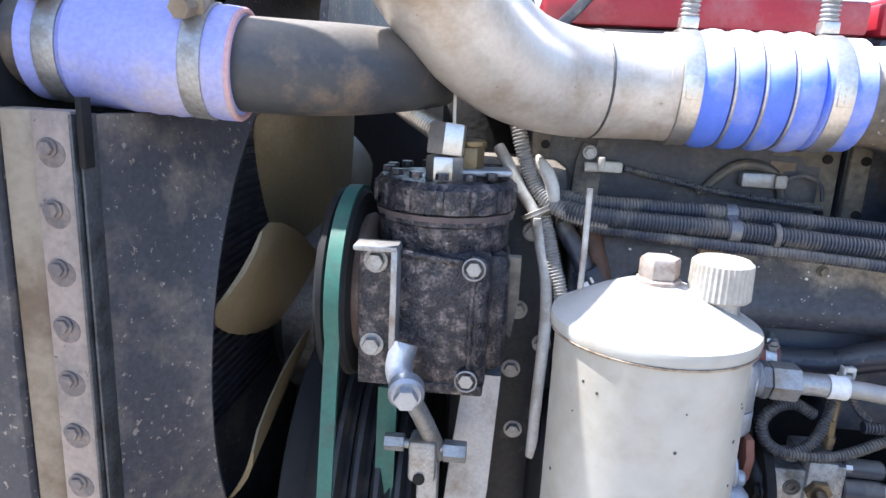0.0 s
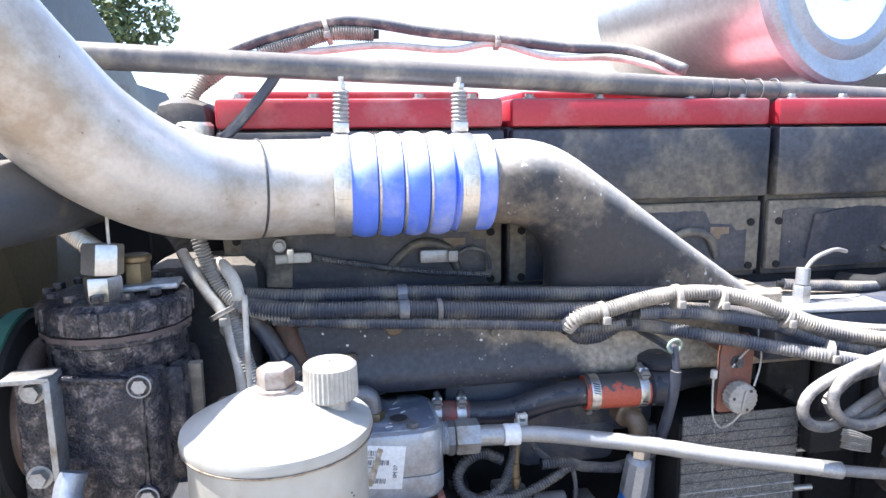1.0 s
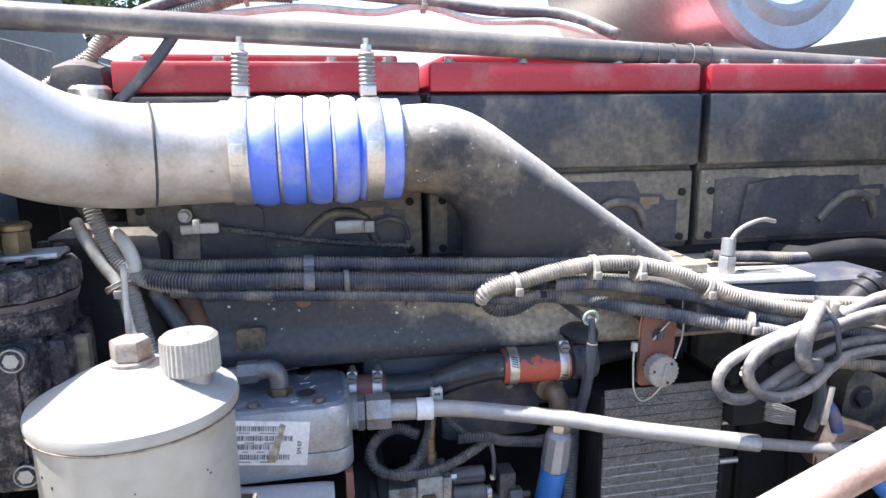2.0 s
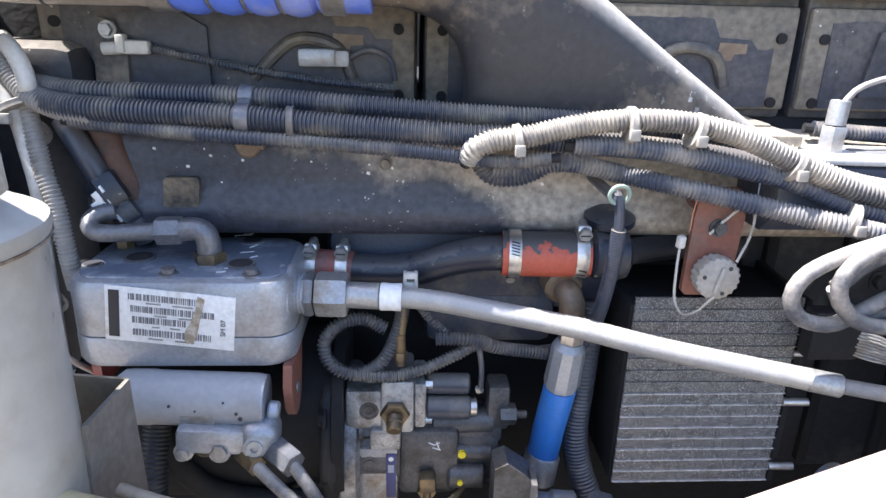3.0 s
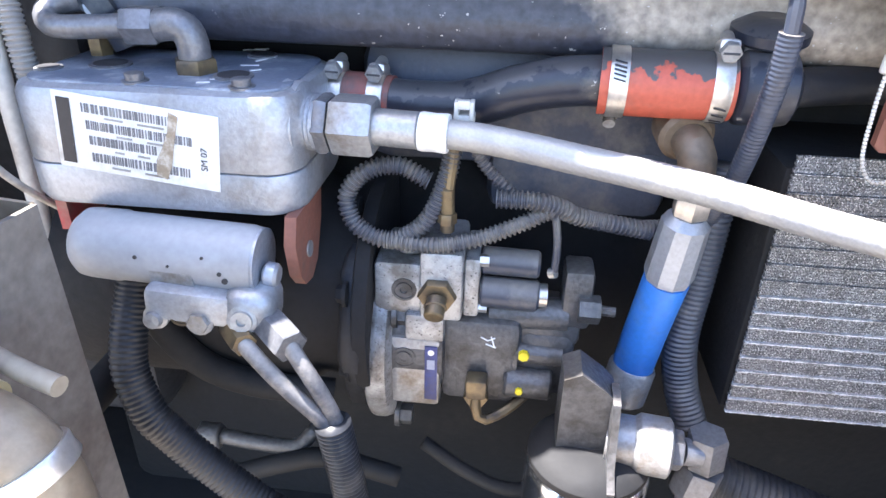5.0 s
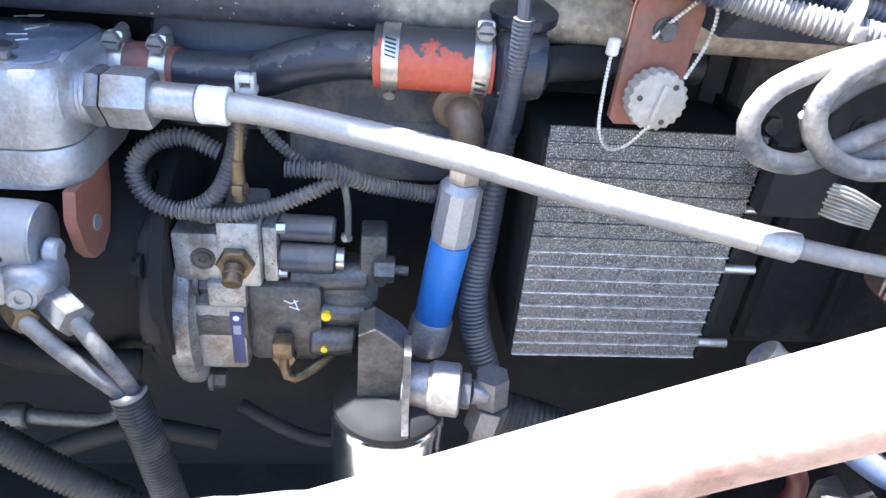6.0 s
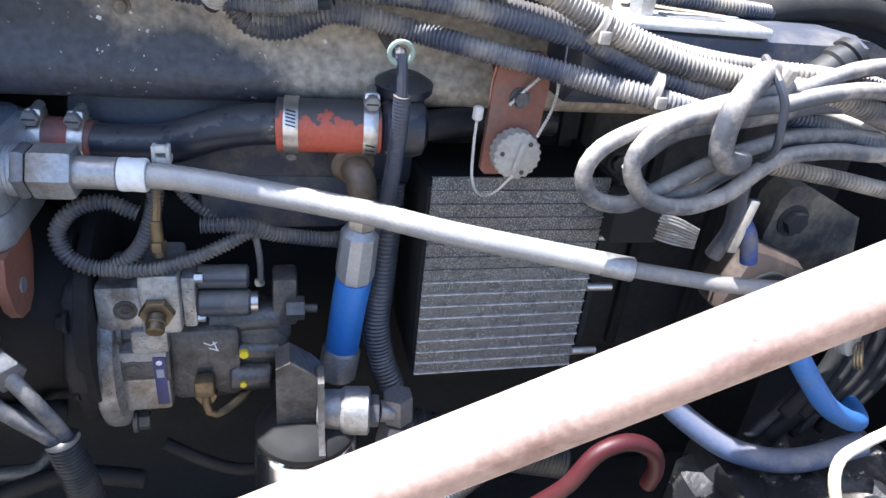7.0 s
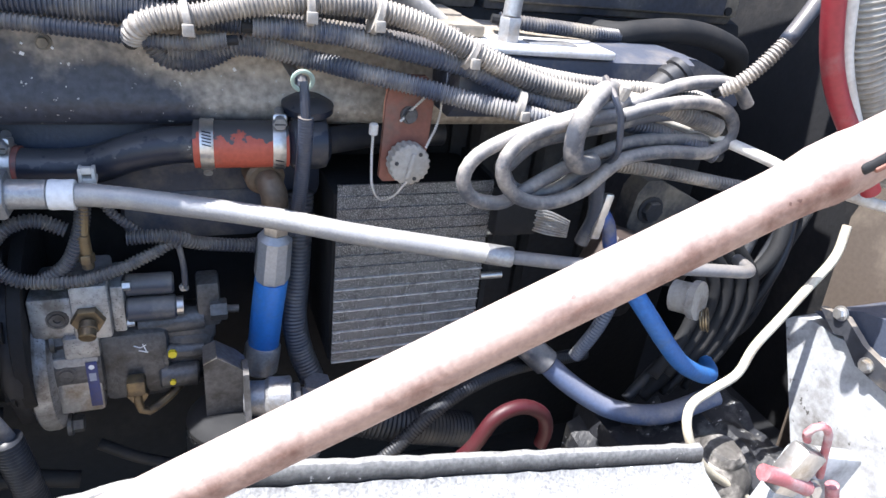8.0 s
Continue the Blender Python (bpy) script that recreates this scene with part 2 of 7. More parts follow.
fin_metal = surface("fin_metal", (0.1, 0.1, 0.105), 0.5, 0.4, (0.05, 0.048, 0.045), 0.4, 30, 0.2)
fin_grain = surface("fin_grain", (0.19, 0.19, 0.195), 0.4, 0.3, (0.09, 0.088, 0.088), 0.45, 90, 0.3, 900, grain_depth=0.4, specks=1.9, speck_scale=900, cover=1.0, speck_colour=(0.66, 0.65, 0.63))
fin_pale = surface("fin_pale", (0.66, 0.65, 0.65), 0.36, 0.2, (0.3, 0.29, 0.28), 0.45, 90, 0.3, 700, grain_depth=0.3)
amber_tube = surface("amber_tube", (0.5, 0.42, 0.24), 0.35, 0, (0.34, 0.27, 0.15), 0.4, 14, 0.02)
brown_hose = surface("brown_hose", (0.2, 0.15, 0.1), 0.35, 0, (0.3, 0.245, 0.17), 0.4, 18, 0.05)
mud_black = surface("mud_black", (0.018, 0.019, 0.023), 0.5, 0, (0.16, 0.155, 0.145), 0.3, 26, 0.4, 200, specks=1.0, speck_scale=120, cover=0.1, speck_colour=(0.5, 0.49, 0.47))
primer_grey = surface("primer_grey", (0.34, 0.345, 0.36), 0.45, 0, (0.24, 0.235, 0.23), 0.4, 9, 0.05, 200, grain_depth=0.06)
box_paint = surface("box_paint", (0.42, 0.43, 0.44), 0.45, 0, (0.16, 0.15, 0.14), 0.42, 16, 0.1, 200, grain_depth=0.12, specks=0.8, speck_colour=(0.08, 0.075, 0.07), speck_scale=90, cover=0.2)
blue_tag = surface("blue_tag", (0.03, 0.045, 0.17), 0.4, 0, (0.06, 0.06, 0.1), 0.3, 40, 0.0)
yellow_paint = surface("yellow_paint", (0.75, 0.6, 0.02), 0.5, 0, (0.6, 0.5, 0.05), 0.2, 40, 0.0)
red_cable_mat = surface("red_cable_mat", (0.27, 0.025, 0.035), 0.45, 0, (0.25, 0.11, 0.11), 0.4, 24, 0.02)
faded_red = surface("faded_red", (0.34, 0.1, 0.11), 0.5, 0, (0.4, 0.28, 0.28), 0.45, 40, 0.05)
# darkened copy of the red cable colour, with shade put into it
shaded_red_cable = surface("shaded_red_cable", (0.055, 0.007, 0.011), 0.5, 0, (0.05, 0.02, 0.02), 0.35, 24, 0.02)
yellow_line = surface("yellow_line", (0.55, 0.5, 0.39), 0.45, 0, (0.38, 0.32, 0.24), 0.35, 20, 0.05)
chrome = surface("chrome", (0.75, 0.76, 0.78), 0.16, 1.0, (0.5, 0.48, 0.45), 0.25, 5, 0.0)
polished = surface("polished", (0.82, 0.82, 0.83), 0.3, 0.85, (0.55, 0.52, 0.5), 0.3, 7, 0.02, 120, grain_depth=0.08)
lid_paint = surface("lid_paint", (0.36, 0.41, 0.47), 0.34, 0.2, (0.3, 0.3, 0.29), 0.4, 12, 0.03, 200, specks=0.3, speck_colour=(0.15, 0.13, 0.11), speck_scale=60)
# web dark as if unlit; pale lip is chipped edge plus sunlight
web_paint = surface("web_paint", (0.016, 0.017, 0.02), 0.45, 0, (0.05, 0.049, 0.048), 0.4, 60, 0.3, 300, specks=0.9, grain_depth=0.3, speck_scale=200, speck_colour=(0.6, 0.59, 0.57), top=0.55, top_colour=(0.45, 0.44, 0.42))
# pale top colour stands for sun on the flange; specks are mud
rail_paint = surface("rail_paint", (0.045, 0.047, 0.05), 0.36, 0, (0.2, 0.2, 0.185), 0.5, 60, 0.4, 420, specks=1.5, grain_depth=0.4, cover=0.5, speck_scale=130, speck_colour=(0.68, 0.67, 0.64), top=0.5, top_colour=(0.5, 0.49, 0.47))
foliage = surface("foliage", (0.05, 0.09, 0.03), 0.7, 0, (0.09, 0.1, 0.04), 0.5, 6, 0.0)
bark = surface("bark", (0.1, 0.075, 0.055), 0.8, 0, (0.06, 0.05, 0.04), 0.5, 8, 0.4)
soil = surface("soil", (0.28, 0.24, 0.19), 0.9, 0, (0.2, 0.17, 0.14), 0.5, 3, 0.4, 60)



def scraped(mat, dark):
    """Ragged dark remains on upward faces of a surface."""
    n, l = mat.node_tree.nodes, mat.node_tree.links
    bsdf = n["Principled BSDF"]
    before = bsdf.inputs["Base Color"].links[0].from_socket
    geo, sep, co, rag = n.new("ShaderNodeNewGeometry"), n.new("ShaderNodeSeparateXYZ"), n.new("ShaderNodeTexCoord"), n.new("ShaderNodeTexNoise")
    rag.inputs["Scale"].default_value, rag.inputs["Detail"].default_value = 70, 5
    l.new(geo.outputs["Normal"], sep.inputs[0])
    l.new(co.outputs["Object"], rag.inputs["Vector"])
    add = n.new("ShaderNodeMath")
    add.operation = "MULTIPLY_ADD"
    add.inputs[1].default_value = 1.7
    l.new(rag.outputs["Fac"], add.inputs[0])
    l.new(sep.outputs["Z"], add.inputs[2])
    cutoff = n.new("ShaderNodeMapRange")
    cutoff.inputs["From Min"].default_value, cutoff.inputs["From Max"].default_value = 1.38, 1.44
    l.new(add.outputs[0], cutoff.inputs["Value"])
    mix = n.new("ShaderNodeMix")
    mix.data_type = "RGBA"
    mix.inputs["B"].default_value = (*dark, 1)
    l.new(cutoff.outputs[0], mix.inputs["Factor"])
    l.new(before, mix.inputs["A"])
    l.new(mix.outputs["Result"], bsdf.inputs["Base Color"])
    return mat


worn_coupler = scraped(surface("worn_coupler", (0.42, 0.085, 0.05), 0.5, 0, (0.3, 0.1, 0.07), 0.35, 26, 0.15, 260), (0.07, 0.066, 0.066))
scuffed_tube = scraped(surface("scuffed_tube", (0.016, 0.02, 0.033), 0.36, 0, (0.13, 0.12, 0.1), 0.28, 18, 0.2, 200, specks=0.5, speck_scale=70), (0.06, 0.06, 0.066))

# ---- mesh helpers ----
def thing(name, at, label, category, group=""):
    ob = new(name)
    ob.location = at
    ob.empty_display_size = 0.02
    return tagged(ob, label, category, group)


def root_place(ob):
    while ob.parent:
        ob = ob.parent
    return ob.location.copy()


def finish(name, bm, material):
    for f in bm.faces:
        f.smooth = True
    for e in bm.edges:
        if len(e.link_faces) == 2 and e.calc_face_angle(0) > 0.6:
            e.smooth = False
    me = bpy.data.meshes.new(name)
    bm.to_mesh(me)
    bm.free()
    me.materials.append(material)
    return me


def part(name, bm, material, parent, label=""):
    """One mesh under a thing or under one of its parts; the bmesh is in world places."""
    bmesh.ops.translate(bm, verts=bm.verts, vec=-root_place(parent))
    ob = new(name, finish(name, bm, material))
    ob.parent = parent
    return tagged(ob, label)


def single(name, bm, material, label, category, group="", kind=""):
    return tagged(new(name, finish(name, bm, material)), label, category, group, kind)


def B():
    return bmesh.new()


def turn_to(axis):
    return Vector(axis).normalized().to_track_quat("Z", "Y").to_matrix().to_4x4()


def lathe(bm, at, axis, profile, segs=28):
    """Rings of (height along the axis, radius)."""
    m = Matrix.Translation(at) @ turn_to(axis)
    rings = []
    for h, r in profile:
        rings.append([bm.verts.new(m @ Vector((r * math.cos(2 * math.pi * k / segs), r * math.sin(2 * math.pi * k / segs), h))) for k in range(segs)])
    for a, b in zip(rings, rings[1:]):
        for k in range(segs):
            bm.faces.new((a[k], a[(k + 1) % segs], b[(k + 1) % segs], b[k]))
    bm.faces.new(rings[0][::-1])
    bm.faces.new(rings[-1])
    return bm


def rod(bm, p, q, r, segs=20, edge=0.0):
    p, q = Vector(p), Vector(q)
    n = (q - p).length
    prof = [(0, r - edge), (edge, r), (n - edge, r), (n, r - edge)] if edge else [(0, r), (n, r)]
    return lathe(bm, p, q - p, prof, segs)


def hexagon(bm, p, q, r):
    p, q = Vector(p), Vector(q)
    n, e = (q - p).length, 0.12 * r
    return lathe(bm, p, q - p, [(0, r * 0.95), (e, r), (n - e, r), (n, r * 0.93)], 6)


def bolt(bm, at, axis, r=0.007, h=0.006, washer=True):
    at, axis = Vector(at), Vector(axis).normalized()
    if washer:
        rod(bm, at - axis * 0.001, at + axis * 0.0018, r * 1.35, 16)
    return hexagon(bm, at + axis * 0.0012, at + axis * (0.0012 + h), r)


def box(bm, centre, size, bevel=0.0, turn=(0, 0, 0), segs=2):
    m = pose(*centre, *turn) @ Matrix.Diagonal((*size, 1))
    got = bmesh.ops.create_cube(bm, size=1.0, matrix=m)
    if bevel:
        edges = list({e for v in got["verts"] for e in v.link_edges})
        bmesh.ops.bevel(bm, geom=edges, offset=bevel, segments=segs, affect="EDGES", profile=0.5)
    return bm


def smooth_path(points, step=0.006):
    """A smooth line through the points, cut into even steps."""
    p = [Vector(q) for q in points]
    p = [p[0] * 2 - p[1]] + p + [p[-1] * 2 - p[-2]]
    fine = []
    for a, b, c, d in zip(p, p[1:], p[2:], p[3:]):
        for k in range(24):
            t = k / 24
            fine.append(0.5 * (2 * b + (c - a) * t + (2 * a - 5 * b + 4 * c - d) * t * t + (3 * b - a - 3 * c + d) * t ** 3))
    fine.append(p[-2])
    total = sum((b - a).length for a, b in zip(fine, fine[1:]))
    count = max(2, round(total / step))
    out, run, goal = [fine[0]], 0.0, total / count
    for a, b in zip(fine, fine[1:]):
        n = (b - a).length
        while n > 0 and run + n >= goal * len(out) - 1e-9 and len(out) < count:
            out.append(a.lerp(b, (goal * len(out) - run) / n))
        run += n
    out.append(fine[-1])
    return out


def sweep(bm, line, radius, segs=14):
    """A tube round a line; radius is a number or a function of (place along 0..1, step)."""
    normal, rings = None, []
    for k, p in enumerate(line):
        d = (line[min(k + 1, len(line) - 1)] - line[max(k - 1, 0)]).normalized()
        if normal is None:
            normal = d.orthogonal().normalized()
        normal = (normal - d * normal.dot(d)).normalized()
        side = d.cross(normal)
        r = radius(k / (len(line) - 1), k) if callable(radius) else radius
        rings.append([bm.verts.new(p + (normal * math.cos(2 * math.pi * j / segs) + side * math.sin(2 * math.pi * j / segs)) * r) for j in range(segs)])
    for a, b in zip(rings, rings[1:]):
        for j in range(segs):
            bm.faces.new((a[j], a[(j + 1) % segs], b[(j + 1) % segs], b[j]))
    bm.faces.new(rings[0][::-1])
    bm.faces.new(rings[-1])
    return bm


def tube(bm, points, r, segs=14, step=0.008):
    return sweep(bm, smooth_path(points, step), r, segs)


def ribbed(bm, points, r, pitch=0.0042, segs=12, depth=0.24):
    """Corrugated conduit: four rings to a rib."""
    low = r * (1 - depth)
    return sweep(bm, smooth_path(points, pitch / 4), lambda s, k: (r, r, low, low)[k % 4], segs)


def plate(bm, outline, thick, plane="xz", at=0.0):
    """A flat piece cut to an outline; plane xz stands at y = at and grows towards +y, yz at x, xy at z."""
    def put(a, b, c):
        return {"xz": (a, c, b), "yz": (c, a, b), "xy": (a, b, c)}[plane]
    lo = [bm.verts.new(put(a, b, at)) for a, b in outline]
    hi = [bm.verts.new(put(a, b, at + thick)) for a, b in outline]
    n = len(lo)
    for k in range(n):
        bm.faces.new((lo[k], lo[(k + 1) % n], hi[(k + 1) % n], hi[k]))
    bm.faces.new(lo[::-1])
    bm.faces.new(hi)
    bmesh.ops.recalc_face_normals(bm, faces=bm.faces)
    return bm


def band(bm, at, axis, r, width, thick=0.0012, segs=32):
    """A strap round a hose."""
    return lathe(bm, Vector(at) - Vector(axis).normalized() * width / 2, axis,
                 [(0, r), (0, r + thick), (width * 0.1, r + thick * 1.4), (width * 0.5, r + thick), (width * 0.9, r + thick * 1.4), (width, r + thick), (width, r)], segs)


def ring(bm, at, axis, r, thin, segs=24):
    m = Matrix.Translation(at) @ turn_to(axis)
    line = [m @ Vector((r * math.cos(a), r * math.sin(a), 0)) for a in [2 * math.pi * k / segs for k in range(segs + 1)]]
    return sweep(bm, line, thin, 8)


# ---- ground and distance ----
g = B()
bmesh.ops.create_grid(g, x_segments=40, y_segments=40, size=60)
for v in g.verts:
    v.co.z = 0.05 * noise.noise(v.co * 0.2)
single("ground", g, soil, "pale dry dirt yard around the parked lorry", "ground", kind="structure")


# two plain boxes added to close the bay and keep light out
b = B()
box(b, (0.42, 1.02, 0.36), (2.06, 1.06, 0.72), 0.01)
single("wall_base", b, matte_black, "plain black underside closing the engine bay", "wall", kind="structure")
b = B()
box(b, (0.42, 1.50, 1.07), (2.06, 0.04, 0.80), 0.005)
single("wall_far", b, deep_shade_iron, "plain black wall added behind the engine to close the bay", "wall", kind="structure")


# ---- engine: block, cylinder heads, red covers ----
block = thing("engine_block", (0.55, 1.05, 0.715), "dark grimy diesel engine block with dusty ledges", "engine")
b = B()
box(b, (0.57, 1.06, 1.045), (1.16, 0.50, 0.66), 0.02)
part("crankcase", b, deep_shade_iron, block)
# dark mass added to close a bright gap behind the fan
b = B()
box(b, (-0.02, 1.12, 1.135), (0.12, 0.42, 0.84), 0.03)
part("added_backing", b, deep_shade_iron, block)
# long rounded ledge below the looms
b = B()
line = smooth_path([(0, 0.762, 1.357), (0, 0.748, 1.351), (0, 0.743, 1.33), (0, 0.741, 1.31), (0, 0.736, 1.295), (0, 0.732, 1.282), (0, 0.734, 1.269), (0, 0.745, 1.260), (0, 0.78, 1.257)], 0.004)
plate(b, [(p.y, p.z) for p in line] + [(0.85, 1.257), (0.85, 1.357)], 0.80, "yz", 0.09)
part("side_ledge", b, ledge_paint, block, "dusty rounded black ledge along the block")
b = B()
box(b, (0.40, 0.785, 1.364), (0.66, 0.07, 0.014), 0.004)
part("gasket_ledge", b, dusty_iron, block)
b = B()
box(b, (0.45, 0.80, 1.215), (0.30, 0.07, 0.10), 0.02)
box(b, (0.47, 0.79, 1.16), (0.14, 0.06, 0.06), 0.015)
part("water_jacket", b, slate_cast, block)
for x, z, s in ((0.105, 1.335, 0.012), (0.362, 1.344, 0.008)):
    b = B()
    bolt(b, (x, 0.743, z - 0.014), (0, -1, 0), s * 0.6, 0.005)
    part("ledge_bolt", b, dusty_iron, block)

b = B()
plate(b, [(0.158, 1.290), (0.161, 1.2875), (0.187, 1.2875), (0.190, 1.290), (0.1925, 1.313), (0.190, 1.316), (0.163, 1.316), (0.160, 1.313)], 0.03, "xz", 0.7335)
part("machined_spot", b, surface("bare_tan", (0.2, 0.165, 0.12), 0.45, 0.2, (0.035, 0.036, 0.042), 0.62, 34, 0.1, 200, grain_depth=0.2), block, "bare tan machined spot")
b = B()
rod(b, (0.237, 0.745, 1.345), (0.237, 0.737, 1.345), 0.0115, 20, 0.002)
box(b, (0.243, 0.739, 1.349), (0.022, 0.006, 0.006), 0.002, (0, 30, 0))
part("core_plug", b, tan_paint, block, "tan painted core plug")
rnd = random.Random(21)
for k in range(22):
    b = B()
    x, z, q = rnd.uniform(0.12, 0.62), rnd.uniform(1.302, 1.35), rnd.uniform(0.0009, 0.0026)
    box(b, (x, 0.7415, z), (q * 1.3, 0.0012, q), 0.0002, (0, rnd.uniform(0, 60), 0))
    part("paint_fleck", b, white_label, block)
# three cylinder head housings with red rocker covers
HEADS = ((0.036, 0.391), (0.397, 0.768), (0.776, 1.12))
for k, (xa, xb) in enumerate(HEADS):
    head = thing("cylinder_head", ((xa + xb) / 2, 0.95, 1.37), "soot-black cylinder head housing with dusty bolted side panel", "engine", "cylinder heads")
    w, c = xb - xa, (xa + xb) / 2
    b = B()
    box(b, (c, 0.945, 1.475), (w, 0.27, 0.215), 0.006)
    part("housing", b, head_paint, head)
    b = B()
    box(b, (c, 0.802, 1.531), (w - 0.004, 0.024, 0.094), 0.005)
    part("upper_panel", b, head_paint, head)
    b = B()
    box(b, (c, 0.807, 1.427), (w - 0.004, 0.01, 0.1), 0.004)
    part("lower_panel", b, head_dust, head, "tan dusty lower panel")
    rnd = random.Random(int(c * 100))
    # dark oily area inside the dusty border, with an uneven edge
    xs = [xa + 0.024 + (w - 0.048) * k / 40 for k in range(41)]
    lift = [0.003 * noise.noise((x * 22, c, 0)) + 0.0016 * noise.noise((x * 120, c, 3)) for x in xs]
    notch = [0.016 if xb - 0.085 < x < xb - 0.045 else 0.026 if x >= xb - 0.045 else 0.0 for x in xs]
    b = B()
    plate(b, [(x, 1.380) for x in xs] + [(x, 1.4635 + d - h) for x, d, h in reversed(list(zip(xs, lift, notch)))], 0.004, "xz", 0.8008)
    part("oily_patch", b, head_oil, head, "dark blue-black oily area of the panel")
    b = B()
    plate(b, [(xb - 0.082, 1.424), (xb - 0.066, 1.425), (xb - 0.064, 1.431), (xb - 0.052, 1.432), (xb - 0.052, 1.441), (xb - 0.080, 1.442)], 0.002, "xz", 0.7995)
    part("mud_patch", b, tan_paint, head, "flaking tan mud")
    for bx in (xa + 0.018, xb - 0.018):
        for bz in (1.447, 1.385):
            b = B()
            rod(b, (bx, 0.8035, bz), (bx, 0.799, bz), 0.0052, 14)
            part("bolt_recess", b, deep_shade_iron, head)
    b = B()
    plate(b, [(c - 0.11, 1.392), (c - 0.02, 1.392), (c - 0.02, 1.445), (c - 0.05, 1.462), (c - 0.10, 1.455)], 0.006, "xz", 0.7965)
    part("panel_boss", b, head_oil, head)
    b = B()
    tube(b, [(c + 0.02, 0.80, 1.40), (c + 0.06, 0.797, 1.435), (c + 0.10, 0.797, 1.43), (c + 0.115, 0.80, 1.40)], 0.006, 10)
    part("cast_rib", b, head_paint, head)

    cover = thing("rocker_cover", (c, 0.94, 1.578), "glossy red painted rocker cover with a pale gasket edge", "engine cover", "rocker covers")
    b = B()
    box(b, (c, 0.945, 1.599), (w - 0.006, 0.30, 0.036), 0.005)
    part("shell", b, red_paint, cover)
    b = B()
    box(b, (c, 0.95, 1.622), (w - 0.05, 0.24, 0.012), 0.004)
    part("top_panel", b, red_paint, cover)
    for bx in (xa + 0.03, c - 0.06, c + 0.07, xb - 0.04):
        b = B()
        bolt(b, (bx, 0.81, 1.617), (0, 0, 1), 0.006, 0.005)
        part("cover_bolt", b, dull_steel, cover)
# sensors and lead on the head panels
s = thing("wire_sensor", (0.16, 0.80, 1.42), "white plug sensor with a thin spiral-wrapped lead", "sensor")
b = B()
box(b, (0.128, 0.789, 1.426), (0.03, 0.012, 0.013), 0.003)
box(b, (0.118, 0.787, 1.429), (0.008, 0.014, 0.017), 0.002)
rod(b, (0.10, 0.789, 1.424), (0.115, 0.789, 1.425), 0.006, 12)
part("plug", b, wire_white, s)
b = B()
ribbed(b, [(0.145, 0.788, 1.425), (0.19, 0.788, 1.416), (0.25, 0.79, 1.405), (0.31, 0.788, 1.398), (0.37, 0.788, 1.393)], 0.004, 0.003, 10)
part("lead", b, plastic_black, s)
s = thing("wire_sensor", (0.31, 0.80, 1.42), "dusty grey plug sensor on the head panel", "sensor")
b = B()
box(b, (0.30, 0.795, 1.42), (0.045, 0.016, 0.018), 0.004)
box(b, (0.32, 0.792, 1.42), (0.014, 0.018, 0.016), 0.003)
part("plug", b, dull_steel, s)
b = B()
tube(b, [(0.325, 0.793, 1.42), (0.345, 0.79, 1.428), (0.365, 0.79, 1.42), (0.37, 0.79, 1.40)], 0.0025, 8)
part("lead", b, plastic_black, s)
s = thing("lifting_bracket", (0.105, 0.80, 1.40), "dusty steel bracket bolted to the head", "bracket")
b = B()
plate(b, [(0.088, 1.39), (0.118, 1.388), (0.12, 1.42), (0.112, 1.448), (0.098, 1.452), (0.09, 1.43)], 0.006, "xz", 0.792)
part("strap", b, dusty_iron, s)
b = B()
bolt(b, (0.105, 0.792, 1.441), (0, -1, 0), 0.006, 0.006)
part("bolt", b, dull_steel, s)


# ---- charge air pipe with ribbed silicone hose ----
HX0, HX1, HY, HZ = 0.172, 0.350, 0.735, 1.5165
pipe = thing("charge_air_pipe", (0.06, 0.70, 1.51), "bare aluminium charge air pipe, bent, filmed with tan dust", "pipe")
b = B()
# first four points are unseen, laid to shape the shadows below
sweep(b, smooth_path([(-0.60, 0.525, 1.99), (-0.47, 0.505, 1.97), (-0.36, 0.500, 1.93), (-0.25, 0.505, 1.845), (-0.155, 0.515, 1.735), (-0.12, 0.545, 1.683), (-0.085, 0.574, 1.628), (-0.045, 0.613, 1.572), (0.005, 0.662, 1.532), (0.06, 0.705, 1.517), (0.12, 0.73, 1.5155), (0.20, 0.7355, 1.5165)], 0.01), 0.0535, 44)
part("bent_tube", b, dust_pipe, pipe)
b = B()
sweep(b, [Vector((0.0, 0, 0)) + q for q in (lambda c, d: [c + (d.orthogonal().normalized() * math.cos(a) + d.cross(d.orthogonal().normalized()) * math.sin(a)) * 0.0537 for a in [2 * math.pi * j / 48 for j in range(49)]])(Vector((0.09, 0.72, 1.5157)), Vector((0.95, 0.28, -0.02)).normalized())], 0.0015, 6)
part("weld_bead", b, grey_iron, pipe, "dark weld bead")
b = B()
for dx, dz in ((0.0, 0.0), (0.012, 0.004)):
    box(b, (0.066 + dx, 0.6535 + dx * 0.32, 1.512 + dz), (0.0035, 0.002, 0.008), 0.0005, (0, 0, 16))
part("scratch_mark", b, label_ink, pipe)
b = B()
rod(b, (0.160, HY, HZ), (0.172, HY, HZ), 0.0548, 40, 0.001)
part("bead_lip", b, dust_pipe, pipe)

hose = thing("silicone_hose", (0.28, HY, HZ - 0.055), "bright blue ribbed silicone hose with steel rings", "hose")
prof = [(0.0, 0.0545), (0.001, 0.056), (0.018, 0.0563)]
for q in range(4):
    h0 = 0.0225 + q * 0.0282
    prof += [(h0, 0.0572), (h0 + 0.005, 0.0592), (h0 + 0.011, 0.0602), (h0 + 0.018, 0.0594), (h0 + 0.0235, 0.0570), (h0 + 0.0262, 0.0522)]
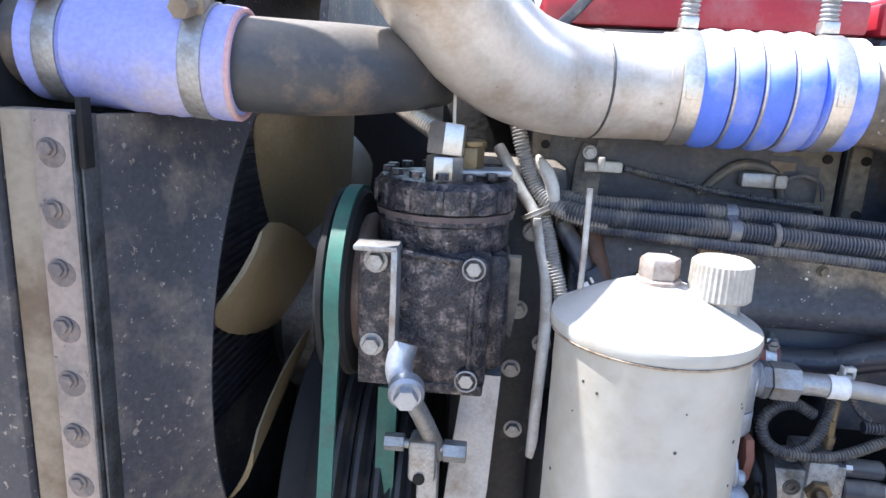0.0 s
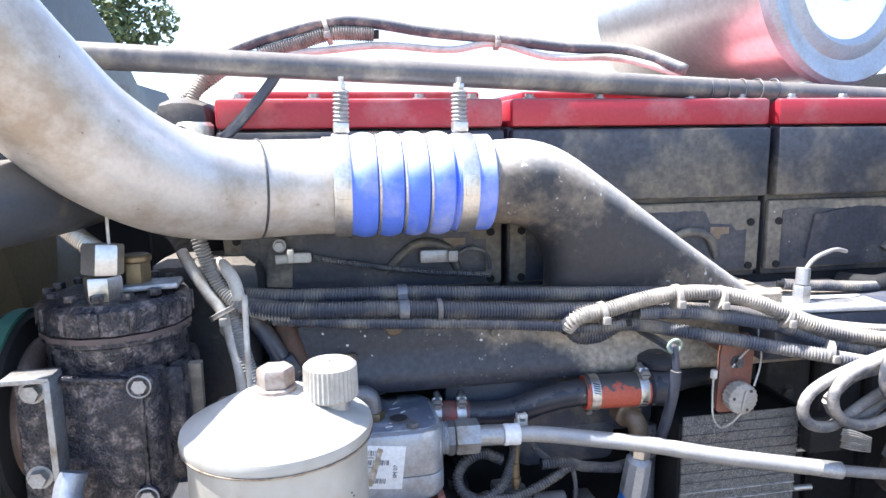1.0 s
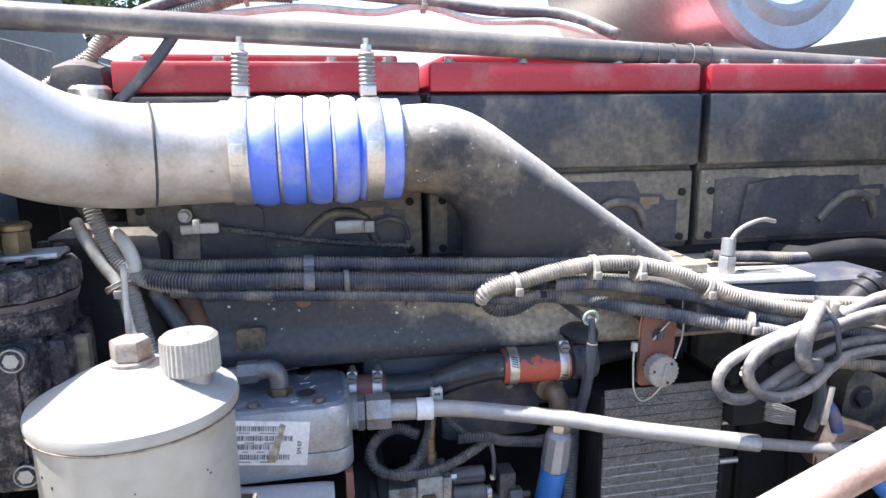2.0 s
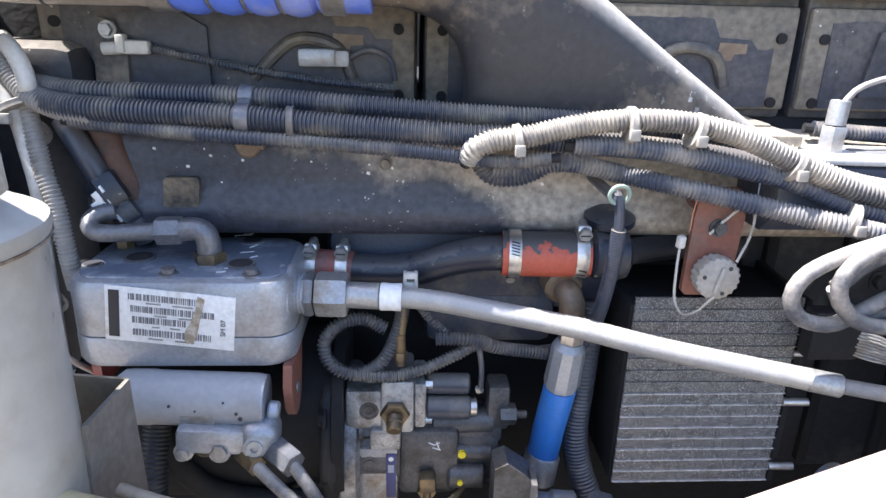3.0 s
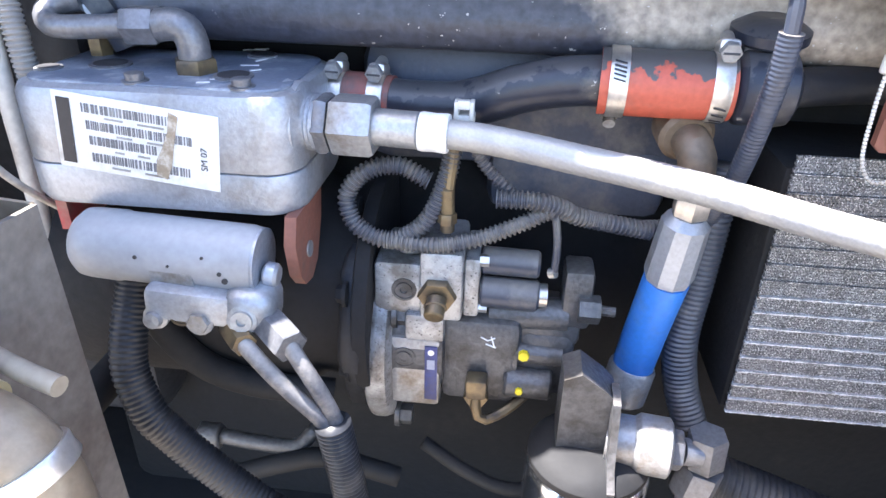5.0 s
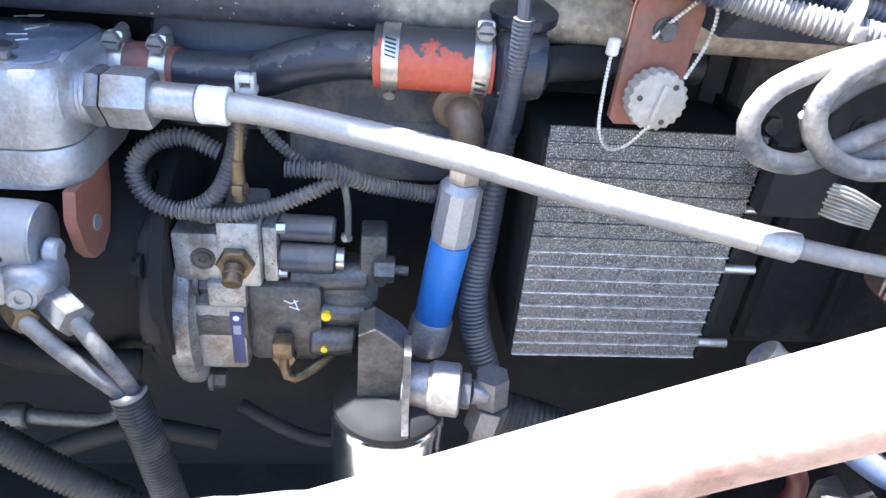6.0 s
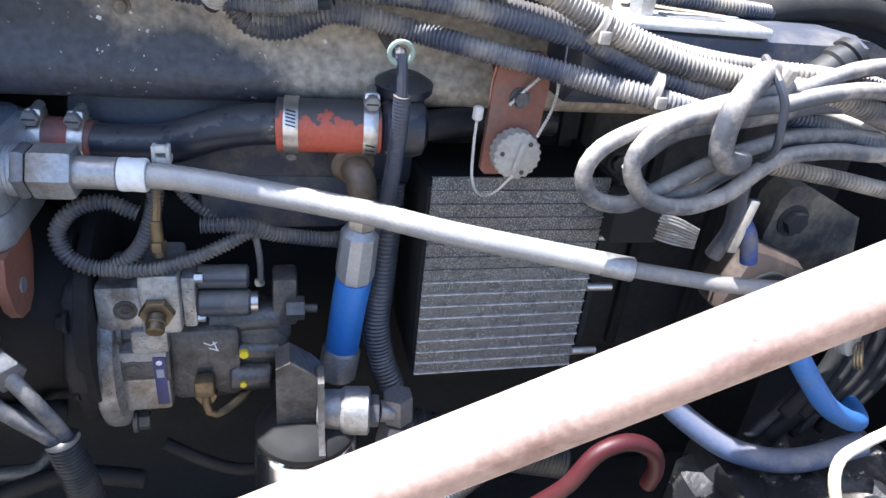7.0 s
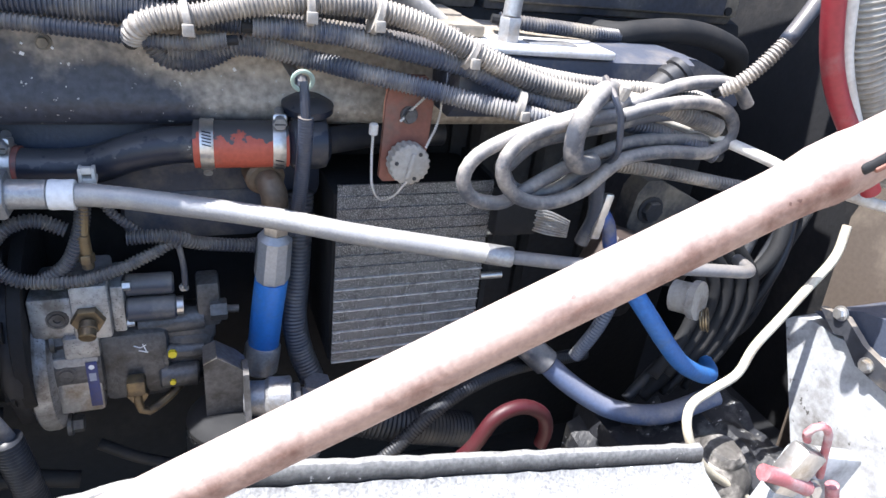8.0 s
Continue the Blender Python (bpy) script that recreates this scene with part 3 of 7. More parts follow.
prof += [(0.1365, 0.0563), (0.1780, 0.0563), (0.1795, 0.0545)]
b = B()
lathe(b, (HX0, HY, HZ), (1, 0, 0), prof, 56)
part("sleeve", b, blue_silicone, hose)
for q in range(3):
    b = B()
    ring(b, (HX0 + 0.0493 + q * 0.0282, HY, HZ), (1, 0, 0), 0.0562, 0.0019, 48)
    part("steel_ring", b, steel, hose, "thin steel support ring")


def spring_clamp(at, r, axis, post, group="hose clamps"):
    """Constant-tension clamp: wide band, T-bolt with a stack of springs standing along post."""
    at, post, axis = Vector(at), Vector(post).normalized(), Vector(axis).normalized()
    c = thing("hose_clamp", at, "bright steel T-bolt hose clamp with a coil spring on its bolt", "hose clamp", group)
    b = B()
    band(b, at, axis, r, 0.019, 0.0014, 48)
    part("band", b, steel, c)
    side = axis.cross(post).normalized()
    top = at + side * 0 + post * (r + 0.002)
    b = B()
    m = turn_to(post).to_euler()
    ang = [math.degrees(a) for a in m]
    box(b, top + post * 0.006, (0.016, 0.018, 0.012), 0.002, ang)
    part("trunnion", b, steel, c)
    b = B()
    lathe(b, top + post * 0.012, post, sum(([(0.0045 * j, 0.0075), (0.0045 * j + 0.002, 0.0098), (0.0045 * j + 0.004, 0.0075)] for j in range(8)), []), 18)
    part("spring", b, dull_steel, c)
    b = B()
    rod(b, top, top + post * 0.062, 0.0032, 12)
    hexagon(b, top + post * 0.048, top + post * 0.055, 0.0065)
    part("bolt", b, steel, c)
    b = B()
    tilt = (at - post * 0 - Vector((0, 1, 0)) * (r + 0.0015))
    box(b, tilt, (0.014, 0.004, 0.022), 0.001)
    for dz in (-0.006, 0.0, 0.006):
        rod(b, tilt + Vector((0, -0.002, dz)), tilt + Vector((0, -0.003, dz)), 0.0018, 8)
    part("buckle", b, steel, c)
    return c


spring_clamp((0.181, HY, HZ), 0.0567, (1, 0, 0), (0.03, 0.0, 1))
spring_clamp((0.3205, HY, HZ), 0.0567, (1, 0, 0), (-0.02, 0.0, 1))

# flared inlet duct from the hose down to the manifold
duct = thing("inlet_duct", (0.57, 0.745, 1.36), "black cast inlet duct, flared, caked with dust on its edge", "duct")
INNER = [(0.352, 1.468), (0.385, 1.464), (0.412, 1.452), (0.428, 1.43), (0.433, 1.40), (0.432, 1.366)]
OUTER = [(0.352, 1.565), (0.40, 1.566), (0.445, 1.552), (0.505, 1.512), (0.60, 1.443), (0.725, 1.358)]
lo, hi = smooth_path([(x, 0, z) for x, z in INNER], 0.004), smooth_path([(x, 0, z) for x, z in OUTER], 0.004)
b = B()
rings, steps, segs = [], 26, 36
for k in range(steps + 1):
    s = k / steps
    p, q = lo[round(s * (len(lo) - 1))], hi[round(s * (len(hi) - 1))]
    c, h = (p + q) / 2, (q - p) / 2
    yc, ty, e = 0.735 + 0.02 * s, 0.05 - 0.012 * s, 1.0 - 0.45 * min(1, s * 1.6)
    row = []
    for j in range(segs):
        a = 2 * math.pi * j / segs
        ca, sa = math.cos(a), math.sin(a)
        u = math.copysign(abs(ca) ** e, ca)
        w = math.copysign(abs(sa) ** e, sa)
        row.append(b.verts.new((c.x + h.x * u, yc + ty * w, c.z + h.z * u)))
    rings.append(row)
for r0, r1 in zip(rings, rings[1:]):
    for j in range(segs):
        b.faces.new((r0[j], r0[(j + 1) % segs], r1[(j + 1) % segs], r1[j]))
b.faces.new(rings[0])
b.faces.new(rings[-1][::-1])
bmesh.ops.recalc_face_normals(b, faces=b.faces)
part("flared_body", b, duct_paint, duct)
b = B()
box(b, (0.575, 0.755, 1.362), (0.32, 0.10, 0.012), 0.003)
part("mounting_flange", b, dusty_iron, duct)

# manifold casting that goes on to the rear
man = thing("intake_manifold", (0.86, 0.73, 1.30), "grey-blue cast intake manifold with a bright machined pad", "manifold")
b = B()
plate(b, [(0.69, 1.352), (0.672, 1.345), (0.668, 1.305), (0.69, 1.285), (0.80, 1.285), (0.80, 1.352)], 0.26, "yz", 0.70)
part("runner", b, slate_cast, man)
b = B()
box(b, (0.785, 0.70, 1.352), (0.15, 0.06, 0.008), 0.003, (0, 0, -5))
# near-white colour stands for the sun blowing out this pad
part("machined_pad", b, surface("sunlit_pad", (0.62, 0.61, 0.6), 0.4, 0.15, (0.42, 0.4, 0.37), 0.35, 24, 0.1, 260), man)
b = B()
box(b, (0.80, 0.695, 1.3565), (0.05, 0.02, 0.002), 0.0005, (0, 0, -5))
part("pad_recess", b, dull_steel, man)
b = B()
plate(b, [(0.955, 1.350), (0.975, 1.348), (1.04, 1.326), (1.045, 1.30), (1.0, 1.287), (0.955, 1.286)], 0.09, "xz", 0.685)
part("rear_end", b, slate_cast, man)
b = B()
nk = Vector((0.042, 0.002, 0.030)).normalized()
lathe(b, (0.890, 0.662, 1.304), nk, [(0, 0.012), (0.004, 0.0155), (0.04, 0.0155), (0.042, 0.018), (0.049, 0.018), (0.050, 0.0155), (0.054, 0.0155), (0.055, 0.0185), (0.061, 0.0185), (0.062, 0.014), (0.066, 0.010)], 28)
part("breather_stub", b, rubber, man, "slanted stub with two bands")
b = B()
for j, h in enumerate((0.012, 0.012, 0.012, 0.012)):
    box(b, (0.835 + j * 0.011, 0.6605, 1.318), (0.006, 0.003, h), 0.0008)
part("casting_mark", b, slate_cast, man, "raised unreadable casting mark")
s = thing("pressure_sensor", (0.757, 0.70, 1.365), "brass hex sensor with a pale lead on the manifold", "sensor")
b = B()
hexagon(b, (0.757, 0.70, 1.355), (0.757, 0.70, 1.378), 0.011)
rod(b, (0.757, 0.70, 1.378), (0.759, 0.702, 1.40), 0.0085, 14, 0.001)
part("body", b, dull_steel, s)
b = B()
tube(b, [(0.759, 0.70, 1.395), (0.768, 0.70, 1.408), (0.785, 0.705, 1.415), (0.81, 0.71, 1.42), (0.835, 0.72, 1.415)], 0.0027, 10)
part("lead", b, conduit_pale, s)


# ---- front of the engine: coolant pipe and faded hose ----
p = thing("coolant_pipe", (-0.12, 0.56, 1.50), "dark steel coolant pipe with rust stains", "pipe")
b = B()
sweep(b, smooth_path([(-0.26, 0.535, 1.519), (-0.205, 0.540, 1.516), (-0.16, 0.549, 1.515), (-0.125, 0.578, 1.516), (-0.10, 0.63, 1.518), (-0.085, 0.70, 1.52), (-0.08, 0.80, 1.52)], 0.008), 0.0372, 36)
part("bent_tube", b, dark_pipe, p)
h = thing("silicone_hose", (-0.27, 0.53, 1.47), "sun-faded lilac blue silicone coolant hose", "hose")
b = B()
ax = Vector((0.98, 0.06, -0.07)).normalized()
start = Vector((-0.362, 0.528, 1.526))
prof = [(0, 0.038), (0.001, 0.0445), (0.008, 0.0452)]
prof += [(0.014, 0.0432), (0.032, 0.0432), (0.036, 0.0462)]
prof += [(0.042 + 0.0085 * q, 0.0462 - (0.0010 if q % 2 else 0.0)) for q in range(9)]
prof += [(0.121, 0.0446), (0.139, 0.0436), (0.144, 0.0445), (0.155, 0.0442), (0.157, 0.0425), (0.158, 0.037)]
lathe(b, start, ax, prof, 48)
part("sleeve", b, faded_silicone, h)
b = B()
ring(b, start + ax * 0.157, ax, 0.0415, 0.0026, 40)
part("cut_edge", b, faded_pink, h, "pink inner layer at the cut edge")
for s in (0.023, 0.130):
    c = thing("hose_clamp", start + ax * s, "dull steel worm-drive hose clamp with tan dust", "hose clamp", "hose clamps")
    b = B()
    band(b, start + ax * s, ax, 0.0438, 0.0165, 0.0012, 40)
    part("band", b, dull_steel, c)
    b = B()
    t = start + ax * s + Vector((0, -0.020, 0.0425))
    box(b, t, (0.02, 0.03, 0.014), 0.003, (20, 0, 6))
    part("screw_housing", b, tan_paint, c)
    b = B()
    hexagon(b, t + Vector((0, -0.014, -0.004)), t + Vector((0, -0.03, -0.008)), 0.0085)
    part("screw", b, tan_paint, c)
p = thing("coolant_neck", (-0.42, 0.53, 1.48), "black coolant neck of the radiator", "pipe")
b = B()
rod(b, start + ax * 0.02, start - ax * 0.14, 0.0372, 32)
part("neck", b, dark_pipe, p)

# radiator side strip, shroud, core
rad = thing("radiator", (-0.36, 0.75, 0.85), "tall lorry radiator with a dusty bolted side strip", "radiator")
b = B()
box(b, (-0.3175, 0.470, 1.137), (0.031, 0.02, 0.68), 0.002)
part("side_strip", b, strip_paint, rad, "greyish tan flat strip with a row of bolts")
b = B()
box(b, (-0.3475, 0.4745, 1.137), (0.0265, 0.02, 0.68), 0.003, (0, 0, 5))
part("inner_strip", b, tan_paint, rad, "brown recessed strip")
b = B()
box(b, (-0.405, 0.472, 1.137), (0.086, 0.02, 0.68), 0.004, (0, 0, -4))
part("side_panel", b, shroud_plastic, rad, "bluish grey dusty side panel")
for x in (-0.3005, -0.2965):
    b = B()
    box(b, (x, 0.466 if x < -0.3 else 0.470, 1.13), (0.0025, 0.02, 0.69), 0.0008)
    part("edge_flange", b, grey_iron, rad)
b = B()
box(b, (-0.2935, 0.462, 1.462), (0.005, 0.012, 0.05), 0.001)
part("edge_tab", b, deep_shade_iron, rad)
for k in range(9):
    b = B()
    bolt(b, (-0.321, 0.4595, 1.450 - k * 0.0449), (0, -1, 0), 0.0056, 0.003)
    part("bolt", b, bolt_rust, rad)
    b = B()
    lathe(b, (-0.3185, 0.4602, 1.446 - k * 0.0449), (0, -1, 0), [(0, 0.0105), (0.0006, 0.0102), (0.0007, 0.008)], 14)
    part("rust_ring", b, bolt_rust, rad)
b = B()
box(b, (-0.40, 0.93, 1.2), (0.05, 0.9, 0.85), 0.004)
part("core", b, deep_shade_iron, rad)
for k in range(34):
    b = B()
    box(b, (-0.302, 0.80, 1.12 + k * 0.0105), (0.006, 0.46, 0.0035))
    part("fin", b, fin_metal, rad)
# shroud: funnel from the radiator to a round mouth
sh = thing("fan_shroud", (-0.28, 0.93, 0.8), "dark grey plastic fan shroud speckled with mud", "shroud")
b = B()
segs, rings = 96, []
FC = (0.881, 1.211)
def shroud_outer(ca, sa):
    """The shroud's square outline, corners rounded."""
    e = 6.0
    k = (abs(ca / 0.417) ** e + abs(sa / 0.46) ** e) ** (-1 / e)
    return k
for x, f, cut in ((-0.302, 0.0, 0.0), (-0.298, 0.12, 0.0), (-0.286, 0.42, 0.0), (-0.270, 0.74, 0.0), (-0.256, 0.95, 0.0), (-0.250, 1.0, 0.0), (-0.2505, 1.0, 0.004), (-0.258, 1.0, 0.0055), (-0.292, 1.0, 0.004)):
    row = []
    for k in range(segs):
        a = 2 * math.pi * k / segs
        ca, sa = math.cos(a), math.sin(a)
        rr = shroud_outer(ca, sa) * (1 - f) + 0.3265 * f - cut
        y = FC[0] + rr * ca
        row.append(b.verts.new((x, y, min(FC[1] + rr * sa, 1.474 + 0.7 * max(0.0, y - 0.58)))))
    rings.append(row)
for r0, r1 in zip(rings, rings[1:]):
    for k in range(segs):
        b.faces.new((r0[k], r0[(k + 1) % segs], r1[(k + 1) % segs], r1[k]))
bmesh.ops.recalc_face_normals(b, faces=b.faces)
part("funnel", b, shroud_plastic, sh)
b = B()
box(b, (-0.309, 0.935, 1.10), (0.008, 0.90, 0.745), 0.002)
part("back_plate", b, shroud_plastic, sh)
# unseen slab added above the shroud to keep sun off the fan
b = B()
box(b, (-0.33, 1.0, 1.655), (0.26, 0.76, 0.05), 0.015)
part("added_sun_shield", b, shroud_plastic, sh)

b = B()
plate(b, [(0.64, 1.535), (0.66, 1.60), (0.72, 1.665), (1.25, 1.665), (1.25, 1.535)], 0.008, "yz", -0.175)
part("upper_collar", b, shroud_plastic, sh)
fan = thing("cooling_fan", (-0.2, FC[0], FC[1]), "large brown moulded engine fan with broad dusty blades", "fan")
b = B()
lathe(b, (-0.27, FC[0], FC[1]), (1, 0, 0), [(0, 0.10), (0.02, 0.125), (0.06, 0.125), (0.075, 0.10), (0.08, 0.06), (0.12, 0.05)], 32)
part("hub", b, grey_iron, fan)
for k in range(9):
    a0 = radians(158 + 40 * k)
    b = B()
    rows = []
    for j, (r, wd) in enumerate(((0.10, 0.042), (0.14, 0.050), (0.18, 0.056), (0.22, 0.059), (0.26, 0.058), (0.295, 0.052), (0.312, 0.040))):
        row = []
        for side, th in ((-1, 0.0012), (-0.5, 0.0026), (0, 0.003), (0.5, 0.0026), (1, 0.0012)):
            row.append((r, side * wd, 0.013 + side * (0.024 - 0.0008 * j) - 0.006 * (1 - side * side), th))
        rows.append(row)
    grid = {}
    for face in (1, -1):
        for j, row in enumerate(rows):
            for i, (r, tang, dep, th) in enumerate(row):
                ry, rz = r * math.cos(a0) - tang * math.sin(a0), r * math.sin(a0) + tang * math.cos(a0)
                grid[face, j, i] = b.verts.new((-0.225 - dep + face * th, FC[0] + ry, FC[1] + rz))
    for face in (1, -1):
        for j in range(6):
            for i in range(4):
                b.faces.new((grid[face, j, i], grid[face, j + 1, i], grid[face, j + 1, i + 1], grid[face, j, i + 1]))
    rim = [(j, 0) for j in range(7)] + [(6, i) for i in range(1, 5)] + [(j, 4) for j in range(5, -1, -1)] + [(0, i) for i in range(3, 0, -1)]
    for (j0, i0), (j1, i1) in zip(rim, rim[1:] + rim[:1]):
        b.faces.new((grid[1, j0, i0], grid[1, j1, i1], grid[-1, j1, i1], grid[-1, j0, i0]))
    bmesh.ops.recalc_face_normals(b, faces=b.faces)
    part("blade", b, fan_plastic, fan)


# ---- air compressor with pulley and belt ----
comp = thing("compressor", (-0.05, 0.67, 1.21), "black greasy belt-driven compressor with bolted head", "compressor")
b = B()
box(b, (-0.045, 0.662, 1.285), (0.095, 0.122, 0.145), 0.012, (0, 0, -2), 3)
box(b, (0.004, 0.675, 1.29), (0.03, 0.09, 0.125), 0.012)
part("crankcase", b, compressor_paint, comp)
b = B()
lathe(b, (-0.05, 0.672, 1.352), (0, 0, 1), [(0, 0.064), (0.004, 0.066), (0.026, 0.066), (0.028, 0.069), (0.036, 0.069), (0.038, 0.067)], 14)
part("cylinder", b, compressor_paint, comp)
b = B()
lathe(b, (-0.05, 0.672, 1.39), (0, 0, 1), [(0, 0.068), (0.002, 0.071), (0.024, 0.071), (0.03, 0.066), (0.033, 0.03)], 14)
part("head", b, compressor_paint, comp)
b = B()
lathe(b, (-0.05, 0.672, 1.3845), (0, 0, 1), [(0, 0.0705), (0.0052, 0.0705)], 14)
part("head_gasket", b, surface("gasket_brown", (0.115, 0.082, 0.078), 0.6, 0, (0.06, 0.05, 0.05), 0.45, 60, 0.3, 260), comp, "rusty brown gasket line")
for k in range(14):
    a = 2 * math.pi * (k + 0.5) / 14
    b = B()
    bolt(b, (-0.05 + 0.058 * math.cos(a), 0.672 + 0.058 * math.sin(a), 1.4215), (0, 0, 1), 0.0062, 0.006, False)
    part("head_bolt", b, compressor_paint, comp)
    b = B()
    box(b, (-0.05 + 0.069 * math.cos(a), 0.672 + 0.069 * math.sin(a), 1.404), (0.007, 0.007, 0.022), 0.002, (0, 0, math.degrees(a)))
    part("head_fin", b, compressor_paint, comp)
# ribbed web on the front face
b = B()
rod(b, (-0.015, 0.604, 1.345), (-0.015, 0.594, 1.345), 0.0125, 20, 0.002)
rod(b, (-0.0165, 0.604, 1.234), (-0.0165, 0.594, 1.234), 0.011, 20, 0.002)
box(b, (-0.0155, 0.602, 1.29), (0.005, 0.012, 0.1), 0.002)
box(b, (-0.05, 0.602, 1.352), (0.07, 0.012, 0.006), 0.002, (0, 6, 0))
box(b, (-0.04, 0.604, 1.222), (0.08, 0.01, 0.012), 0.003)
part("web", b, compressor_paint, comp)
for x, z in ((-0.015, 1.345), (-0.0165, 1.234)):
    b = B()
    rod(b, (x, 0.595, z), (x, 0.592, z), 0.007, 6)
    part("socket_screw", b, dull_steel, comp)
    b = B()
    ring(b, (x, 0.5938, z), (0, 1, 0), 0.0103, 0.001, 20)
    part("worn_rim", b, dull_steel, comp)
b = B()
plate(b, [(-0.122, 1.222), (-0.088, 1.222), (-0.088, 1.25), (-0.086, 1.36), (-0.122, 1.364)], 0.010, "xz", 0.600)
part("mounting_lug", b, compressor_paint, comp)
b = B()
box(b, (-0.0865, 0.592, 1.315), (0.006, 0.03, 0.095), 0.001)
part("lug_rib", b, dull_steel, comp, "rib worn to bare metal")
# steel on the upper rib puts its sunlit white edge into the colour
b = B()
box(b, (-0.104, 0.592, 1.3625), (0.04, 0.03, 0.005), 0.001)
part("lug_rib", b, dull_steel, comp)
for x, z in ((-0.107, 1.346), (-0.109, 1.263)):
    b = B()
    bolt(b, (x, 0.600, z), (0, -1, 0), 0.0085, 0.008)
    part("lug_bolt", b, dull_steel, comp)
b = B()
plate(b, [(0.012, 1.275), (0.024, 1.26), (0.03, 1.30), (0.03, 1.345), (0.014, 1.345)], 0.012, "xz", 0.65)
part("rear_lug", b, dusty_iron, comp)

f = thing("air_fitting", (-0.05, 0.64, 1.42), "zinc hex fitting on the compressor with a braided hose", "fitting")
b = B()
hexagon(b, (-0.05, 0.635, 1.419), (-0.05, 0.635, 1.443), 0.0175)
part("lower_nut", b, steel, f)
b = B()
hexagon(b, (-0.05, 0.637, 1.444), (-0.048, 0.640, 1.473), 0.0188)
part("upper_nut", b, steel, f)
b = B()
ribbed(b, [(-0.055, 0.65, 1.462), (-0.075, 0.668, 1.472), (-0.095, 0.69, 1.482), (-0.11, 0.73, 1.488)], 0.0105, 0.0035, 14, 0.1)
part("braided_hose", b, steel, f)
b = B()
hexagon(b, (-0.027, 0.665, 1.42), (-0.027, 0.665, 1.452), 0.0135)
rod(b, (-0.027, 0.665, 1.45), (-0.027, 0.665, 1.458), 0.015, 18, 0.002)
part("relief_valve", b, brass, f, "dull brass relief valve")
b = B()
tube(b, [(-0.043, 0.64, 1.47), (-0.044, 0.645, 1.50), (-0.046, 0.655, 1.53)], 0.0016, 8)
part("wire", b, wire_white, f)
b = B()
box(b, (-0.012, 0.66, 1.4275), (0.052, 0.035, 0.006), 0.002, (0, -2, 4))
single("identification_plate", b, cast_alu, "blank bright plate on the compressor head", "plate")

# pulleys and green belts
PY, PZ = 0.675, 1.302
def vpulley(name, x, y, z, r, width, label, face=0.0):
    p = thing(name, (x, y, z), label, "pulley")
    b = B()
    lathe(b, (x - width, y, z), (1, 0, 0), [(0, r * 0.96), (0.003, r), (0.008, r), (width * 0.5, r - 0.011), (width - 0.008, r), (width - 0.003, r), (width, r * 0.96)], 56)
    part("rim", b, matte_black, p)
    b = B()
    lathe(b, (x, y, z), (1, 0, 0), [(-0.004, r * 0.8), (0.006, r * 0.62), (0.012, r * 0.34), (0.02, r * 0.3)], 40)
    part("hub", b, grey_iron, p)
    return p

pul = vpulley("compressor_pulley", -0.132, PY, PZ, 0.098, 0.030, "black grooved compressor pulley with a worn hub")
b = B()
lathe(b, (-0.131, PY, PZ), (1, 0, 0), [(0, 0.072), (0.006, 0.074), (0.010, 0.07), (0.014, 0.064)], 44)
part("hub_ring", b, hub_rust, pul, "bare rusty hub ring")
b = B()
line = []
r = 0.096
for k in range(25):
    a = radians(20 + 180 * k / 24)
    line.append((PY + r * math.cos(a), PZ + r * math.sin(a)))
line += [(PY - 0.096 - 0.012 * k, PZ - 0.06 - 0.07 * k) for k in range(7)]
def flat_belt(b, line, x, width, thick):
    n = len(line)
    rows = []
    for k, (y, z) in enumerate(line):
        y0, z0 = line[max(k - 1, 0)]
        y1, z1 = line[min(k + 1, n - 1)]
        d = Vector((y1 - y0, z1 - z0)).normalized()
        o = Vector((d.y, -d.x)) * thick
        rows.append([b.verts.new((x - width / 2, y, z)), b.verts.new((x + width / 2, y, z)), b.verts.new((x + width / 2, y + o.x, z + o.y)), b.verts.new((x - width / 2, y + o.x, z + o.y))])
    for p, q in zip(rows, rows[1:]):
        for j in range(4):
            b.faces.new((p[j], p[(j + 1) % 4], q[(j + 1) % 4], q[j]))
    b.faces.new(rows[0][::-1])
    b.faces.new(rows[-1])
    bmesh.ops.recalc_face_normals(b, faces=b.faces)
flat_belt(b, line, -0.143, 0.014, 0.006)
single("drive_belt", b, belt_green, "dark green rubber V-belt round the compressor pulley", "belt", "drive belts")
b = B()
flat_belt(b, [(0.642 - 0.004 * k, 1.20 - 0.05 * k) for k in range(9)], -0.098, 0.02, 0.006)
single("drive_belt", b, belt_green, "dark green rubber V-belt down to the crank pulley", "belt", "drive belts")
cp = vpulley("crank_pulley", -0.155, 0.78, 1.00, 0.205, 0.05, "large black crank pulley with several grooves")
b = B()
for k in range(4):
    lathe(b, (-0.155 + k * 0.022, 0.78, 1.00), (1, 0, 0), [(0, 0.195 - 0.006 * k), (0.004, 0.2 - 0.006 * k), (0.009, 0.2 - 0.006 * k), (0.014, 0.186 - 0.006 * k), (0.02, 0.19 - 0.006 * k)], 56)
part("groove", b, rubber, cp)

# adjusting link under the compressor
a = thing("adjuster_link", (-0.06, 0.58, 1.2), "bare metal belt adjuster with eye bolt and nut", "bracket")
# pale alloy on eye and eye bolt makes up for missing sun
b = B()
sweep(b, smooth_path([(-0.075, 0.585, 1.272), (-0.079, 0.576, 1.25), (-0.07, 0.567, 1.232)], 0.004), 0.0125, 16)
part("eye", b, cast_alu, a)
b = B()
